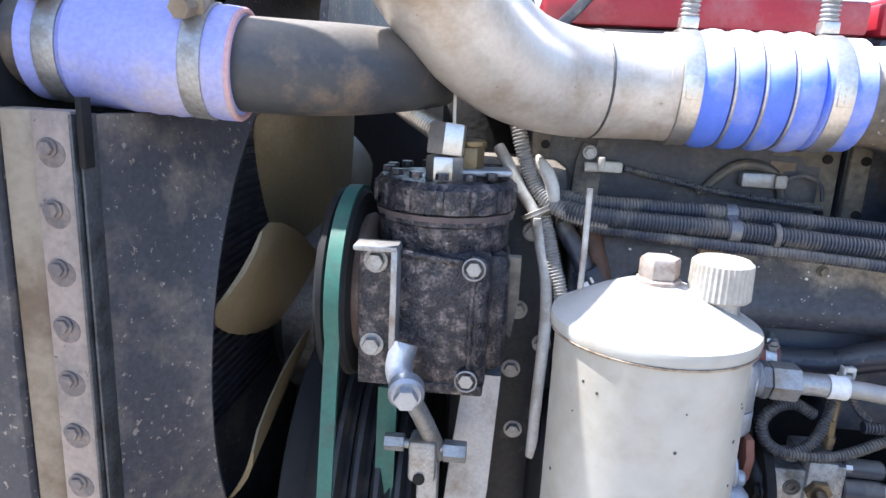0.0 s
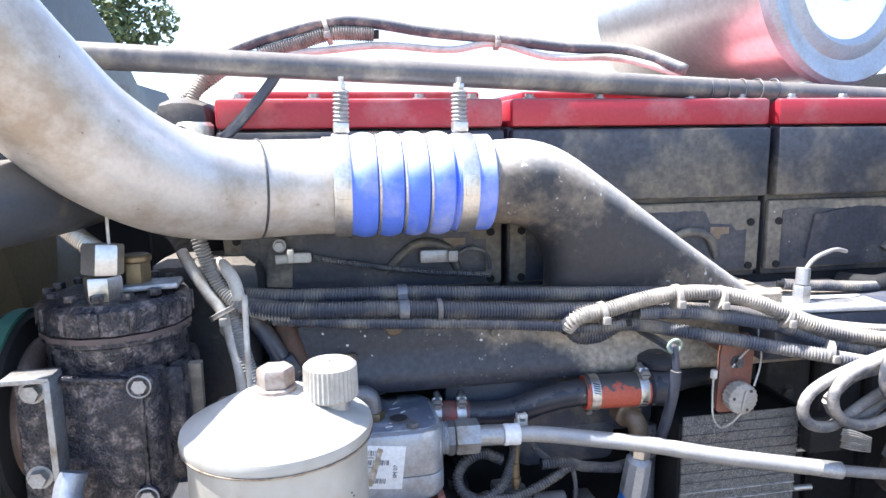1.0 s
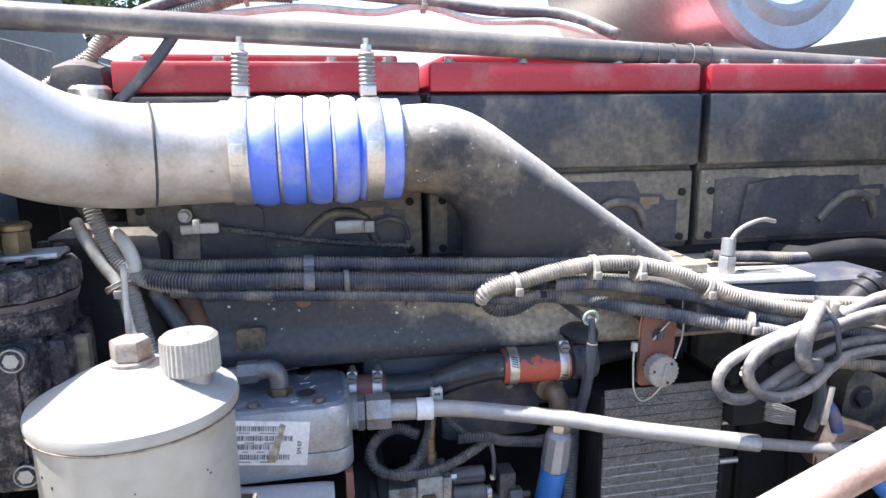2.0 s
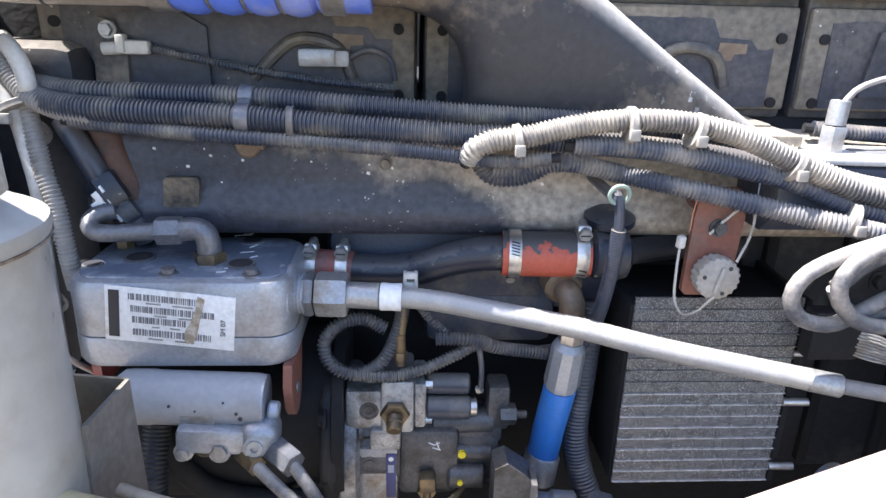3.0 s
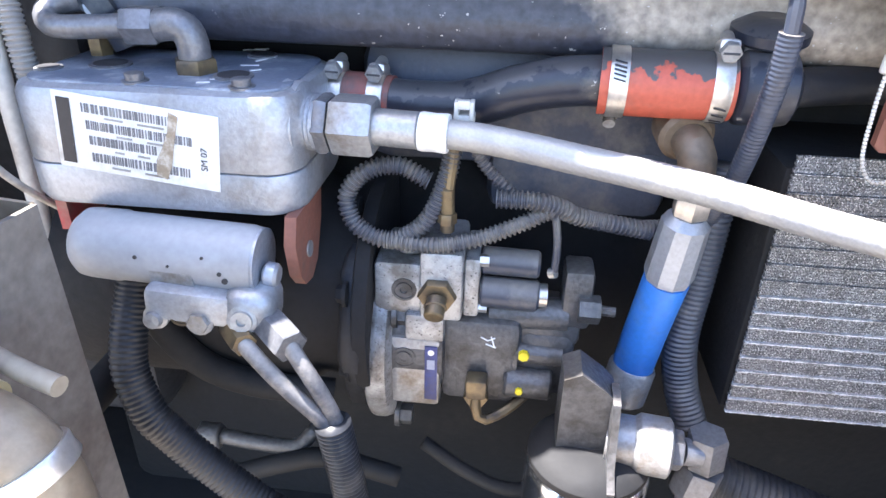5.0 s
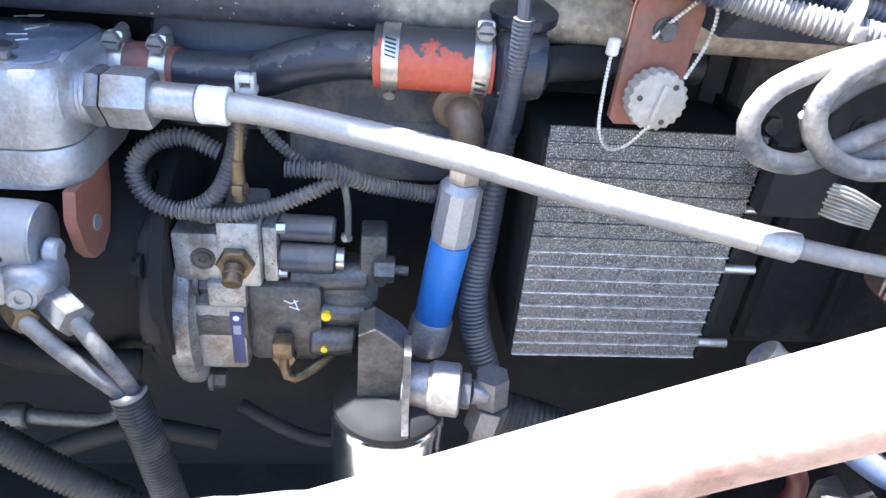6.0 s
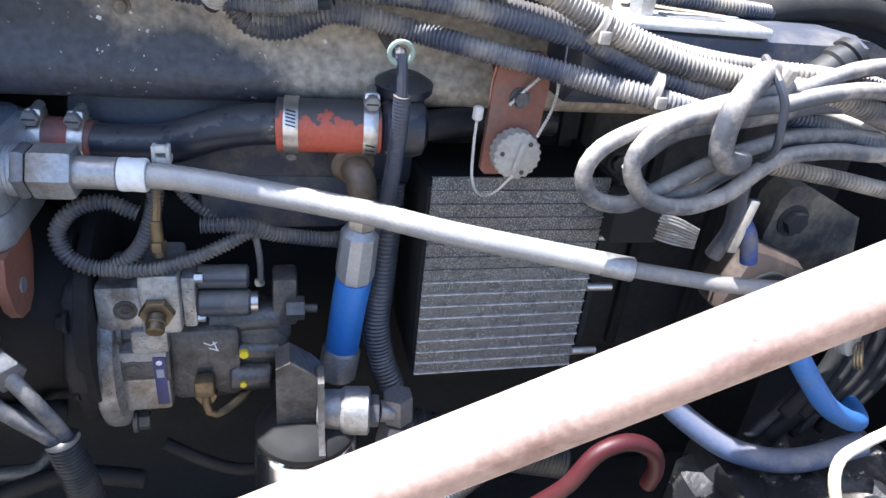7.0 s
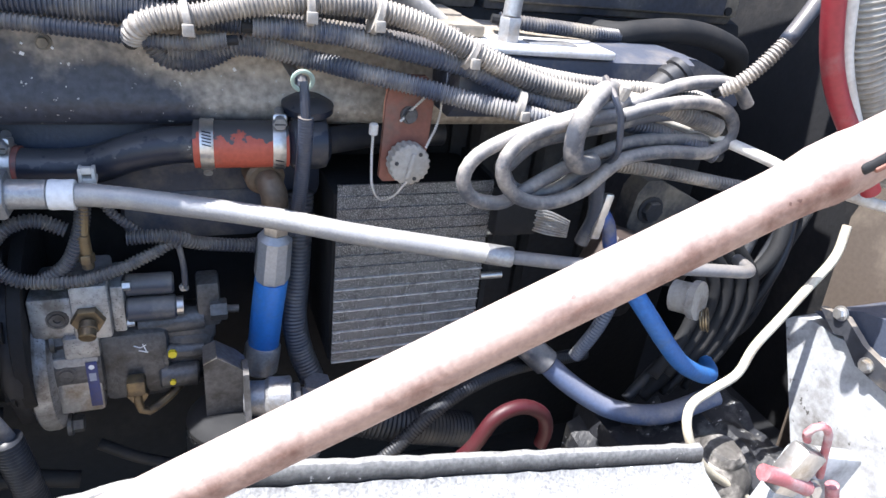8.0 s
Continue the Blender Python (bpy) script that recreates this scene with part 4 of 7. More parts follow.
rod(b, (-0.069, 0.562, 1.24), (-0.067, 0.545, 1.238), 0.0165, 24, 0.003)
hexagon(b, (-0.067, 0.546, 1.238), (-0.066, 0.536, 1.237), 0.011)
part("eye_bolt", b, cast_alu, a)
b = B()
tube(b, [(-0.07, 0.57, 1.23), (-0.06, 0.585, 1.205), (-0.05, 0.60, 1.175), (-0.04, 0.62, 1.14)], 0.009, 14)
part("shank", b, dull_steel, a)
b = B()
box(b, (-0.055, 0.605, 1.145), (0.028, 0.03, 0.045), 0.005)
box(b, (-0.05, 0.612, 1.10), (0.022, 0.02, 0.08), 0.004)
part("clevis", b, dull_steel, a)
b = B()
hexagon(b, (-0.095, 0.61, 1.155), (-0.075, 0.61, 1.155), 0.009)
hexagon(b, (-0.035, 0.61, 1.15), (-0.012, 0.61, 1.15), 0.011)
rod(b, (-0.09, 0.61, 1.155), (-0.02, 0.61, 1.152), 0.005, 12)
part("cross_bolt", b, dull_steel, a)
b = B()
rod(b, (-0.057, 0.589, 1.128), (-0.057, 0.588, 1.128), 0.006, 14)
part("hole", b, deep_shade_iron, a)

# bracket plate below the compressor
b = B()
plate(b, [(-0.045, 0.95), (0.0, 0.95), (0.012, 1.08), (0.018, 1.215), (-0.02, 1.215), (-0.03, 1.12)], 0.03, "xz", 0.655)
single("compressor_bracket", b, cast_alu, "pale machined bracket plate under the compressor", "bracket")
gc = thing("gear_cover", (0.05, 0.8, 1.1), "black timing gear cover with flanged bolts", "engine cover")
b = B()
box(b, (0.02, 0.81, 1.15), (0.13, 0.1, 0.56), 0.02)
part("cover", b, black_iron, gc)
for x, z in ((0.035, 1.255), (0.032, 1.18), (0.045, 1.35), (0.04, 1.10), (0.066, 1.215)):
    b = B()
    bolt(b, (x, 0.76, z), (0, -1, 0), 0.0085, 0.007)
    part("bolt", b, dull_steel, gc)


# ---- power steering reservoir ----
RX, RY, RZ = 0.118, 0.468, 1.360
RS = 0.908
res = thing("steering_reservoir", (RX, RY, 1.05), "white painted steel fluid reservoir with a conical lid", "reservoir")
b = B()
lathe(b, (RX, RY, 1.03), (0, 0, 1), [(0, 0.054), (0.006, 0.066), (0.02, 0.0678), (0.316, 0.0678), (0.320, 0.0688)], 64)
part("can", b, white_paint, res)
b = B()
lathe(b, (RX, RY, RZ - 0.016), (0, 0, 1), [(h, r * RS) for h, r in ((0, 0.0755), (0.001, 0.0785), (0.006, 0.0800), (0.010, 0.0790), (0.0125, 0.0745), (0.014, 0.070), (0.0165, 0.066), (0.026, 0.047), (0.033, 0.029), (0.036, 0.017))], 64)
part("lid", b, white_paint, res)
b = B()
lathe(b, (RX, RY, RZ - 0.0172), (0, 0, 1), [(0, 0.0695), (0.0003, 0.0717), (0.0018, 0.0723), (0.0021, 0.0705)], 64)
part("rim_seal", b, surface("rim_rust", (0.3, 0.25, 0.2), 0.6, 0, (0.12, 0.085, 0.06), 0.6, 90, 0.1), res, "rusty stained seam under the lid rim")
b = B()
rod(b, (RX, RY, RZ + 0.019), (RX, RY, RZ + 0.0235), 0.0155, 28, 0.001)
hexagon(b, (RX, RY, RZ + 0.0235), (RX, RY, RZ + 0.038), 0.0142)
part("lid_bolt", b, surface("rusty_zinc", (0.36, 0.32, 0.29), 0.5, 0.3, (0.2, 0.11, 0.075), 0.45, 50, 0.2), res, "weathered hex bolt with washer")
b = B()
rod(b, (RX + 0.041, RY - 0.004, RZ - 0.004), (RX + 0.041, RY - 0.004, RZ + 0.018), 0.0150, 28)
part("filler_neck", b, dull_steel, res)
cx, cy = RX + 0.041, RY - 0.004
b = B()
rr = 0.0205
ringsv = []
n = 72
for h, r in ((0.0125, rr - 0.001), (0.014, rr), (0.038, rr - 0.0006), (0.0405, rr - 0.003), (0.041, 0.001)):
    ringsv.append([b.verts.new((cx + (r + (0.0007 if k % 2 and 0.013 < h < 0.039 else 0)) * math.cos(2 * math.pi * k / n), cy + (r + (0.0007 if k % 2 and 0.013 < h < 0.039 else 0)) * math.sin(2 * math.pi * k / n), RZ + h)) for k in range(n)])
for r0, r1 in zip(ringsv, ringsv[1:]):
    for k in range(n):
        b.faces.new((r0[k], r0[(k + 1) % n], r1[(k + 1) % n], r1[k]))
b.faces.new(ringsv[0][::-1])
part("filler_cap", b, cap_plastic, res, "grey knurled plastic filler cap")
b = B()
rnd = random.Random(5)
for k in range(15):
    a = rnd.uniform(-2.9, -0.6)
    z = rnd.uniform(1.16, 1.33)
    c = Vector((RX + 0.0678 * math.cos(a), RY + 0.0678 * math.sin(a), z))
    rod(b, c, c + Vector((math.cos(a), math.sin(a), 0)) * 0.0004, rnd.uniform(0.0005, 0.0014), 6)
part("paint_chip", b, label_ink, res, "small chips in the paint")
b = B()
tube(b, [(0.083, 0.60, 1.425), (0.083, 0.60, 1.33), (0.085, 0.64, 1.2), (0.09, 0.76, 1.08)], 0.0028, 8)
single("dipstick", b, wire_white, "thin pale dipstick behind the reservoir", "dipstick")
# carrier bracket, stub and hose under the reservoir
br = thing("reservoir_bracket", (0.17, 0.52, 1.0), "tan painted sheet metal bracket that carries the reservoir", "bracket")
b = B()
def folded(b, pts, thick):
    """A thin four-cornered sheet."""
    p = [Vector(q) for q in pts]
    n = (p[1] - p[0]).cross(p[3] - p[0]).normalized() * thick
    lo = [b.verts.new(q) for q in p]
    hi = [b.verts.new(q + n) for q in p]
    for k in range(4):
        b.faces.new((lo[k], lo[(k + 1) % 4], hi[(k + 1) % 4], hi[k]))
    b.faces.new(lo[::-1])
    b.faces.new(hi)
    bmesh.ops.recalc_face_normals(b, faces=b.faces)
folded(b, [(0.187, 0.546, 1.219), (0.183, 0.489, 1.220), (0.180, 0.470, 1.00), (0.190, 0.547, 1.00)], 0.003)
part("cheek", b, cheek_paint, br)
b = B()
folded(b, [(0.187, 0.548, 1.219), (0.105, 0.565, 1.216), (0.105, 0.565, 1.00), (0.190, 0.549, 1.00)], 0.0025)
part("back_plate", b, tan_paint, br)
b = B()
tube(b, [(0.205, 0.478, 1.181), (0.225, 0.472, 1.178), (0.2415, 0.468, 1.176)], 0.0046, 14)
part("bleed_stub", b, tan_paint, br)
b = B()
rod(b, (0.12, 0.56, 1.02), (0.12, 0.76, 1.02), 0.014, 12)
part("stay", b, deep_shade_iron, br)
hs = thing("return_hose", (0.2, 0.45, 1.1), "brown return hose with a yellowed translucent sleeve", "hose")
b = B()
tube(b, [(0.13, 0.455, 1.195), (0.175, 0.452, 1.182), (0.213, 0.45, 1.169), (0.228, 0.449, 1.161), (0.237, 0.448, 1.147), (0.241, 0.447, 1.12), (0.242, 0.447, 1.08)], 0.0165, 28)
part("tube", b, brown_hose, hs)
b = B()
sweep(b, smooth_path([(0.135, 0.455, 1.194), (0.165, 0.453, 1.186), (0.195, 0.451, 1.1755), (0.217, 0.45, 1.168)], 0.004), lambda s, k: 0.0186 + 0.0006 * math.sin(s * 9), 32)
part("sleeve", b, amber_tube, hs, "yellowed plastic sleeve")
b = B()
band(b, (0.2355, 0.4482, 1.150), (0.010, -0.001, -0.02), 0.017, 0.010)
part("clamp_band", b, steel, hs)


# ---- worm clamp used on small hoses ----
def worm_clamp(at, axis, r, up=(0, 0, 1), group="small hose clamps"):
    at, axis, up = Vector(at), Vector(axis).normalized(), Vector(up).normalized()
    c = thing("hose_clamp", at, "shiny slotted worm-drive hose clamp", "hose clamp", group)
    b = B()
    band(b, at, axis, r, 0.0115, 0.0009, 32)
    part("band", b, steel, c)
    b = B()
    t = at + up * (r + 0.004)
    turn = axis.cross(up).normalized()
    frame_ = Matrix((axis, turn, up)).transposed().to_4x4()
    angles = [math.degrees(q) for q in frame_.to_euler()]
    box(b, t - turn * 0.002, (0.013, 0.016, 0.009), 0.003, angles)
    part("screw_housing", b, steel, c)
    b = B()
    rod(b, t + up * 0.002 - turn * 0.012, t + up * 0.002 + turn * 0.008, 0.0042, 14)
    hexagon(b, t + up * 0.002 + turn * 0.007, t + up * 0.002 + turn * 0.0125, 0.0066)
    screw = part("worm_screw", b, dull_steel, c)
    b = B()
    box(b, t + up * 0.002 + turn * 0.0125, (0.0095, 0.0012, 0.0014), 0, angles)
    part("screw_slot", b, label_ink, screw)
    b = B()
    for k in range(5):
        a = radians(-70 + 12 * k)
        d = (up * math.sin(a) + Vector((0, -1, 0)) * math.cos(a))
        d = (d - axis * d.dot(axis)).normalized()
        e = axis.cross(d)
        p = at + d * (r + 0.0015)
        bx = [p + axis * sx * 0.0038 + e * (se * 0.0006 + sx * 0.0009) for sx, se in ((-1, -1), (1, -1), (1, 1), (-1, 1))]
        lo = [b.verts.new(q) for q in bx]
        hi = [b.verts.new(q + d * 0.0004) for q in bx]
        for j in range(4):
            b.faces.new((lo[j], lo[(j + 1) % 4], hi[(j + 1) % 4], hi[j]))
        b.faces.new(hi)
        b.faces.new(lo[::-1])
    bmesh.ops.recalc_face_normals(b, faces=b.faces)
    part("slot", b, label_ink, c)
    return c


# ---- coupled coolant line with orange sleeves ----
ln = thing("coolant_line", (0.42, 0.72, 1.2), "black steel coolant line with scuffed orange rubber couplers", "pipe")
b = B()
tube(b, [(0.262, 0.752, 1.222), (0.30, 0.748, 1.2235), (0.345, 0.742, 1.222), (0.385, 0.735, 1.226), (0.42, 0.727, 1.24), (0.455, 0.72, 1.249), (0.50, 0.716, 1.251), (0.56, 0.712, 1.252)], 0.0165, 24)
part("steel_tube", b, scuffed_tube, ln)
b = B()
tube(b, [(0.272, 0.751, 1.222), (0.298, 0.7485, 1.2235), (0.33, 0.745, 1.2225)], 0.0178, 28)
part("short_coupler", b, orange_hose, ln, "orange-red rubber coupler")
b = B()
tube(b, [(0.472, 0.7185, 1.2505), (0.51, 0.715, 1.251), (0.553, 0.7125, 1.252)], 0.0215, 32)
part("long_coupler", b, worn_coupler, ln, "scraped orange-red rubber coupler")
worm_clamp((0.2895, 0.7495, 1.223), (1, -0.1, 0), 0.0180, (0, -0.2, 1))
worm_clamp((0.32, 0.746, 1.223), (1, -0.1, 0), 0.0180, (0, -0.2, 1))
worm_clamp((0.483, 0.7175, 1.2507), (1, -0.08, 0), 0.0217, (0, 0.6, -1))
worm_clamp((0.545, 0.7132, 1.2518), (1, -0.08, 0), 0.0217, (0, -0.25, 1))
th = thing("thermostat_housing", (0.575, 0.72, 1.22), "black cast thermostat housing with rounded end", "housing")
b = B()
lathe(b, (0.554, 0.714, 1.252), (1, -0.05, 0), [(0, 0.0195), (0.004, 0.0235), (0.026, 0.0245), (0.034, 0.0225), (0.038, 0.015)], 32)
box(b, (0.572, 0.735, 1.272), (0.036, 0.05, 0.026), 0.008)
part("body", b, scuffed_tube, th)
b = B()
lathe(b, (0.573, 0.725, 1.279), (0, -0.15, 1), [(0, 0.022), (0.002, 0.024), (0.008, 0.024), (0.01, 0.021), (0.014, 0.014)], 28)
part("top_flange", b, scuffed_tube, th)
b = B()
tube(b, [(0.585, 0.72, 1.25), (0.62, 0.735, 1.25), (0.66, 0.745, 1.25), (0.72, 0.75, 1.248)], 0.013, 18)
part("outlet", b, rubber, th)
b = B()
bolt(b, (0.575, 0.72, 1.285), (0, -0.2, 1), 0.007, 0.006)
part("bolt", b, plastic_black, th)

# drain elbow down to the blue hose
el = thing("drain_elbow", (0.535, 0.71, 1.2), "brown stained brass drain elbow", "fitting")
b = B()
rod(b, (0.53, 0.735, 1.222), (0.533, 0.711, 1.217), 0.0185, 24, 0.003)
tube(b, [(0.533, 0.72, 1.217), (0.536, 0.705, 1.214), (0.539, 0.70, 1.205), (0.5395, 0.70, 1.19)], 0.0125, 18)
hexagon(b, (0.5395, 0.70, 1.196), (0.5395, 0.70, 1.186), 0.0125)
part("elbow", b, surface("brown_fitting", (0.17, 0.125, 0.085), 0.5, 0.2, (0.08, 0.065, 0.05), 0.4, 40, 0.15), el)
bh = thing("fuel_hose", (0.53, 0.715, 1.0), "bright blue rubber hose with crimped steel ends", "hose")
BL = [(0.541, 0.692, 1.197), (0.539, 0.694, 1.170), (0.536, 0.702, 1.116), (0.532, 0.714, 1.065), (0.529, 0.722, 1.022), (0.524, 0.72, 0.988)]
b = B()
rod(b, BL[0], BL[1], 0.0098, 16)
hexagon(b, (0.5398, 0.6925, 1.185), (0.5392, 0.6938, 1.170), 0.0125)
part("upper_nut", b, steel, bh)
b = B()
lathe(b, BL[1], Vector(BL[2]) - Vector(BL[1]), [(0, 0.0115), (0.006, 0.0165), (0.05, 0.0178), (0.055, 0.0165)], 10)
part("upper_ferrule", b, cast_alu, bh)
b = B()
tube(b, [BL[2], BL[3], BL[4]], 0.0165, 24)
part("rubber_tube", b, blue_hose, bh)
b = B()
lathe(b, BL[4], Vector(BL[5]) - Vector(BL[4]), [(0, 0.0175), (0.003, 0.019), (0.032, 0.019), (0.036, 0.015)], 20)
part("lower_ferrule", b, dull_steel, bh)


# ---- valve block with data label ----
vb = thing("valve_block", (0.18, 0.72, 1.17), "cast aluminium air valve block with a barcode label", "valve")
def rounded(xa, xb, ya, yb, r, n=6):
    out = []
    for cx, cy, a0 in ((xb - r, yb - r, 0), (xa + r, yb - r, 90), (xa + r, ya + r, 180), (xb - r, ya + r, 270)):
        out += [(cx + r * math.cos(radians(a0 + 90 * k / n)), cy + r * math.sin(radians(a0 + 90 * k / n))) for k in range(n + 1)]
    return out
def soft_plate(b, outline, za, zb, bevel, foot=None):
    """A block on the xy plane with a rounded outline and softened rims."""
    cx, cy = sum(p[0] for p in outline) / len(outline), sum(p[1] for p in outline) / len(outline)
    rows = []
    foot = bevel if foot is None else foot
    for z, ins in ((za, foot), (za + foot * 0.3, foot * 0.3), (za + foot, 0), (zb - bevel, 0), (zb - bevel * 0.3, bevel * 0.3), (zb, bevel)):
        rows.append([b.verts.new((x - math.copysign(min(ins, abs(x - cx)), x - cx), y - math.copysign(min(ins, abs(y - cy)), y - cy), z)) for x, y in outline])
    n = len(outline)
    for p, q in zip(rows, rows[1:]):
        for k in range(n):
            b.faces.new((p[k], p[(k + 1) % n], q[(k + 1) % n], q[k]))
    b.faces.new(rows[0][::-1])
    b.faces.new(rows[-1])
    return b
b = B()
soft_plate(b, rounded(0.094, 0.284, 0.653, 0.772, 0.024), 1.1955, 1.247, 0.0075, 0.0012)
part("upper_casting", b, cast_alu, vb)
b = B()
soft_plate(b, rounded(0.0935, 0.2845, 0.6525, 0.7725, 0.0245), 1.165, 1.195, 0.0012, 0.007)
part("lower_casting", b, cast_alu, vb)
b = B()
soft_plate(b, rounded(0.101, 0.277, 0.661, 0.765, 0.02), 1.246, 1.2485, 0.001)
part("top_face", b, valve_top, vb)
b = B()
box(b, (0.22, 0.765, 1.215), (0.09, 0.04, 0.05), 0.006)
part("rear_casting", b, valve_top, vb)
# top ports, plugs and elbow
for x, y, r in ((0.108, 0.688, 0.009), (0.142, 0.705, 0.014), (0.235, 0.690, 0.013), (0.232, 0.752, 0.011)):
    b = B()
    lathe(b, (x, y, 1.2475), (0, 0, 1), [(0, r), (0.0022, r), (0.0026, r * 0.82)], 24)
    port = part("port_rim", b, shade_iron, vb)
    b = B()
    lathe(b, (x, y, 1.2500), (0, 0, 1), [(0, r * 0.8), (0.0004, r * 0.8)], 20)
    part("port_hole", b, label_ink, port)
for x, y in ((0.179, 0.669), (0.249, 0.668)):
    b = B()
    lathe(b, (x, y, 1.2475), (0, 0, 1), [(0, 0.0085), (0.0015, 0.0085), (0.0018, 0.006), (0.006, 0.006), (0.0065, 0.0045)], 16)
    part("cover_screw", b, shade_iron, vb)
b = B()
hexagon(b, (0.206, 0.699, 1.247), (0.206, 0.699, 1.2575), 0.0145)
part("elbow_base", b, brass, vb)
b = B()
tube(b, [(0.206, 0.699, 1.256), (0.206, 0.699, 1.266), (0.203, 0.6995, 1.2745), (0.195, 0.70, 1.278), (0.183, 0.70, 1.277)], 0.0105, 18, 0.003)
part("elbow", b, shade_iron, vb)
b = B()
hexagon(b, (0.184, 0.70, 1.277), (0.162, 0.70, 1.2762), 0.0128)
part("elbow_nut", b, shade_iron, vb)
b = B()
tube(b, [(0.164, 0.70, 1.276), (0.14, 0.70, 1.2745), (0.118, 0.70, 1.2735), (0.106, 0.702, 1.275), (0.1015, 0.708, 1.281), (0.106, 0.715, 1.286), (0.12, 0.72, 1.288)], 0.0078, 18, 0.004)
part("air_pipe", b, shade_iron, vb)
b = B()
hexagon(b, (0.118, 0.735, 1.246), (0.118, 0.735, 1.262), 0.0085)
part("small_plug", b, brass, vb)
rnd = random.Random(8)
for k in range(9):
    b = B()
    x, y, a = rnd.uniform(0.21, 0.262), rnd.uniform(0.67, 0.775), rnd.uniform(0, 60)
    box(b, (x, y, 1.2487), (rnd.uniform(0.004, 0.014), rnd.uniform(0.001, 0.003), 0.0004), 0, (0, 0, a))
    part("paint_streak", b, white_label, vb, "streak of pale paint")
# side outlet
b = B()
lathe(b, (0.270, 0.688, 1.222), (1, -0.05, 0), [(0, 0.027), (0.011, 0.026), (0.014, 0.019), (0.0155, 0.0175), (0.017, 0.019), (0.0185, 0.0175), (0.02, 0.019), (0.0215, 0.0175)], 32)
part("outlet_boss", b, cast_alu, vb)
# label with plain bars, tilted on the casting
def on_label(u, v):
    """u along the label's length, v up, from its middle."""
    c, s = math.cos(radians(6.6)), math.sin(radians(6.6))
    return (0.1825 + u * c + v * s, 0.0, 1.2142 - u * s + v * c)
def label_bar(b, u, v, w, h, lift=0.0):
    x, _, z = on_label(u, v)
    box(b, (x, 0.6511 - lift, z), (w, 0.0005, h), 0, (0, 6.6, 0))
b = B()
box(b, (0.1825, 0.6520, 1.2142), (0.107, 0.0012, 0.0505), 0.0004, (0, 6.6, 0))
lab = part("data_label", b, white_label, vb, "white label with barcodes and a brown stain")
b = B()
label_bar(b, -0.046, 0.0, 0.0085, 0.043)
part("brand_bar", b, label_ink, lab)
rnd = random.Random(11)
for v, u0, u1 in ((0.017, -0.034, 0.024), (0.006, -0.032, 0.036), (-0.004, -0.031, 0.012), (-0.0155, -0.03, 0.034)):
    b = B()
    u = u0
    while u < u1:
        wd = rnd.choice((0.0005, 0.0008, 0.0013))
        label_bar(b, u, v, wd, 0.0058)
        u += wd + rnd.choice((0.0006, 0.0009, 0.0013))
    part("barcode_bar", b, bar_grey, lab)
for v, u0, w in ((0.0118, -0.014, 0.012), (0.0116, 0.01, 0.017), (0.0008, -0.008, 0.01), (0.0006, 0.014, 0.014), (-0.0098, -0.012, 0.006), (-0.0098, 0.004, 0.008), (-0.0212, -0.012, 0.012), (-0.0212, 0.012, 0.016)):
    b = B()
    label_bar(b, u0, v, w, 0.0012)
    part("text_bar", b, dull_steel, lab)
ink = bpy.data.curves.new("ink_mark", "FONT")
ink.body, ink.size, ink.extrude = "SM 07", 0.0062, 0.0001
ink.materials.append(label_ink)
mark = new("ink_mark", ink)
x, _, z = on_label(0.046, -0.012)
mark.matrix_world = pose(x - 0.18, 0.6508 - 0.72, z - 1.17, 90, 0, 0) @ Matrix.Rotation(radians(83.4), 4, "Z")
mark.parent = lab
b = B()
plate(b, [(0.1925, 1.193), (0.199, 1.190), (0.2035, 1.199), (0.2075, 1.214), (0.213, 1.232), (0.2075, 1.235), (0.2045, 1.222), (0.199, 1.211), (0.194, 1.203)], 0.0004, "xz", 0.6502)
part("stain", b, surface("brown_stain", (0.27, 0.22, 0.16), 0.6, 0, (0.52, 0.48, 0.42), 0.5, 150, 0.0), lab, "brown oil stain")
# red support legs
sp = thing("valve_support", (0.2, 0.72, 1.1), "rust-red painted steel support under the valve block", "bracket")
b = B()
plate(b, [(0.652, 1.168), (0.645, 1.15), (0.650, 1.125), (0.660, 1.113), (0.675, 1.11), (0.690, 1.118), (0.705, 1.145), (0.71, 1.168)], 0.008, "yz", 0.274)
part("leg", b, rust_red, sp)
b = B()
rod(b, (0.2735, 0.672, 1.135), (0.2832, 0.672, 1.135), 0.006, 14)
part("leg_hole", b, dull_steel, sp)
b = B()
plate(b, [(0.665, 1.14), (0.665, 1.168), (0.71, 1.168), (0.71, 1.14)], 0.008, "yz", 0.104)
part("leg", b, surface("red_leg", (0.4, 0.06, 0.06), 0.5), sp)

# silver braided line from the valve block
nl = thing("braided_line", (0.5, 0.66, 1.2), "grey braided-sleeve air hose with a hex swivel nut", "hose")
b = B()
hexagon(b, (0.2905, 0.688, 1.2215), (0.2995, 0.6875, 1.2215), 0.0205)
part("lock_nut", b, shade_iron, nl)
b = B()
hexagon(b, (0.301, 0.6875, 1.2215), (0.329, 0.686, 1.2215), 0.0205)
part("swivel_nut", b, dull_steel, nl)
b = B()
rod(b, (0.328, 0.686, 1.2215), (0.358, 0.684, 1.221), 0.0122, 24, 0.001)
part("ferrule", b, dull_steel, nl)
b = B()
band(b, (0.368, 0.6828, 1.2208), (1, -0.06, -0.02), 0.0112, 0.019, 0.0012)
part("white_band", b, white_label, nl, "white identification band")
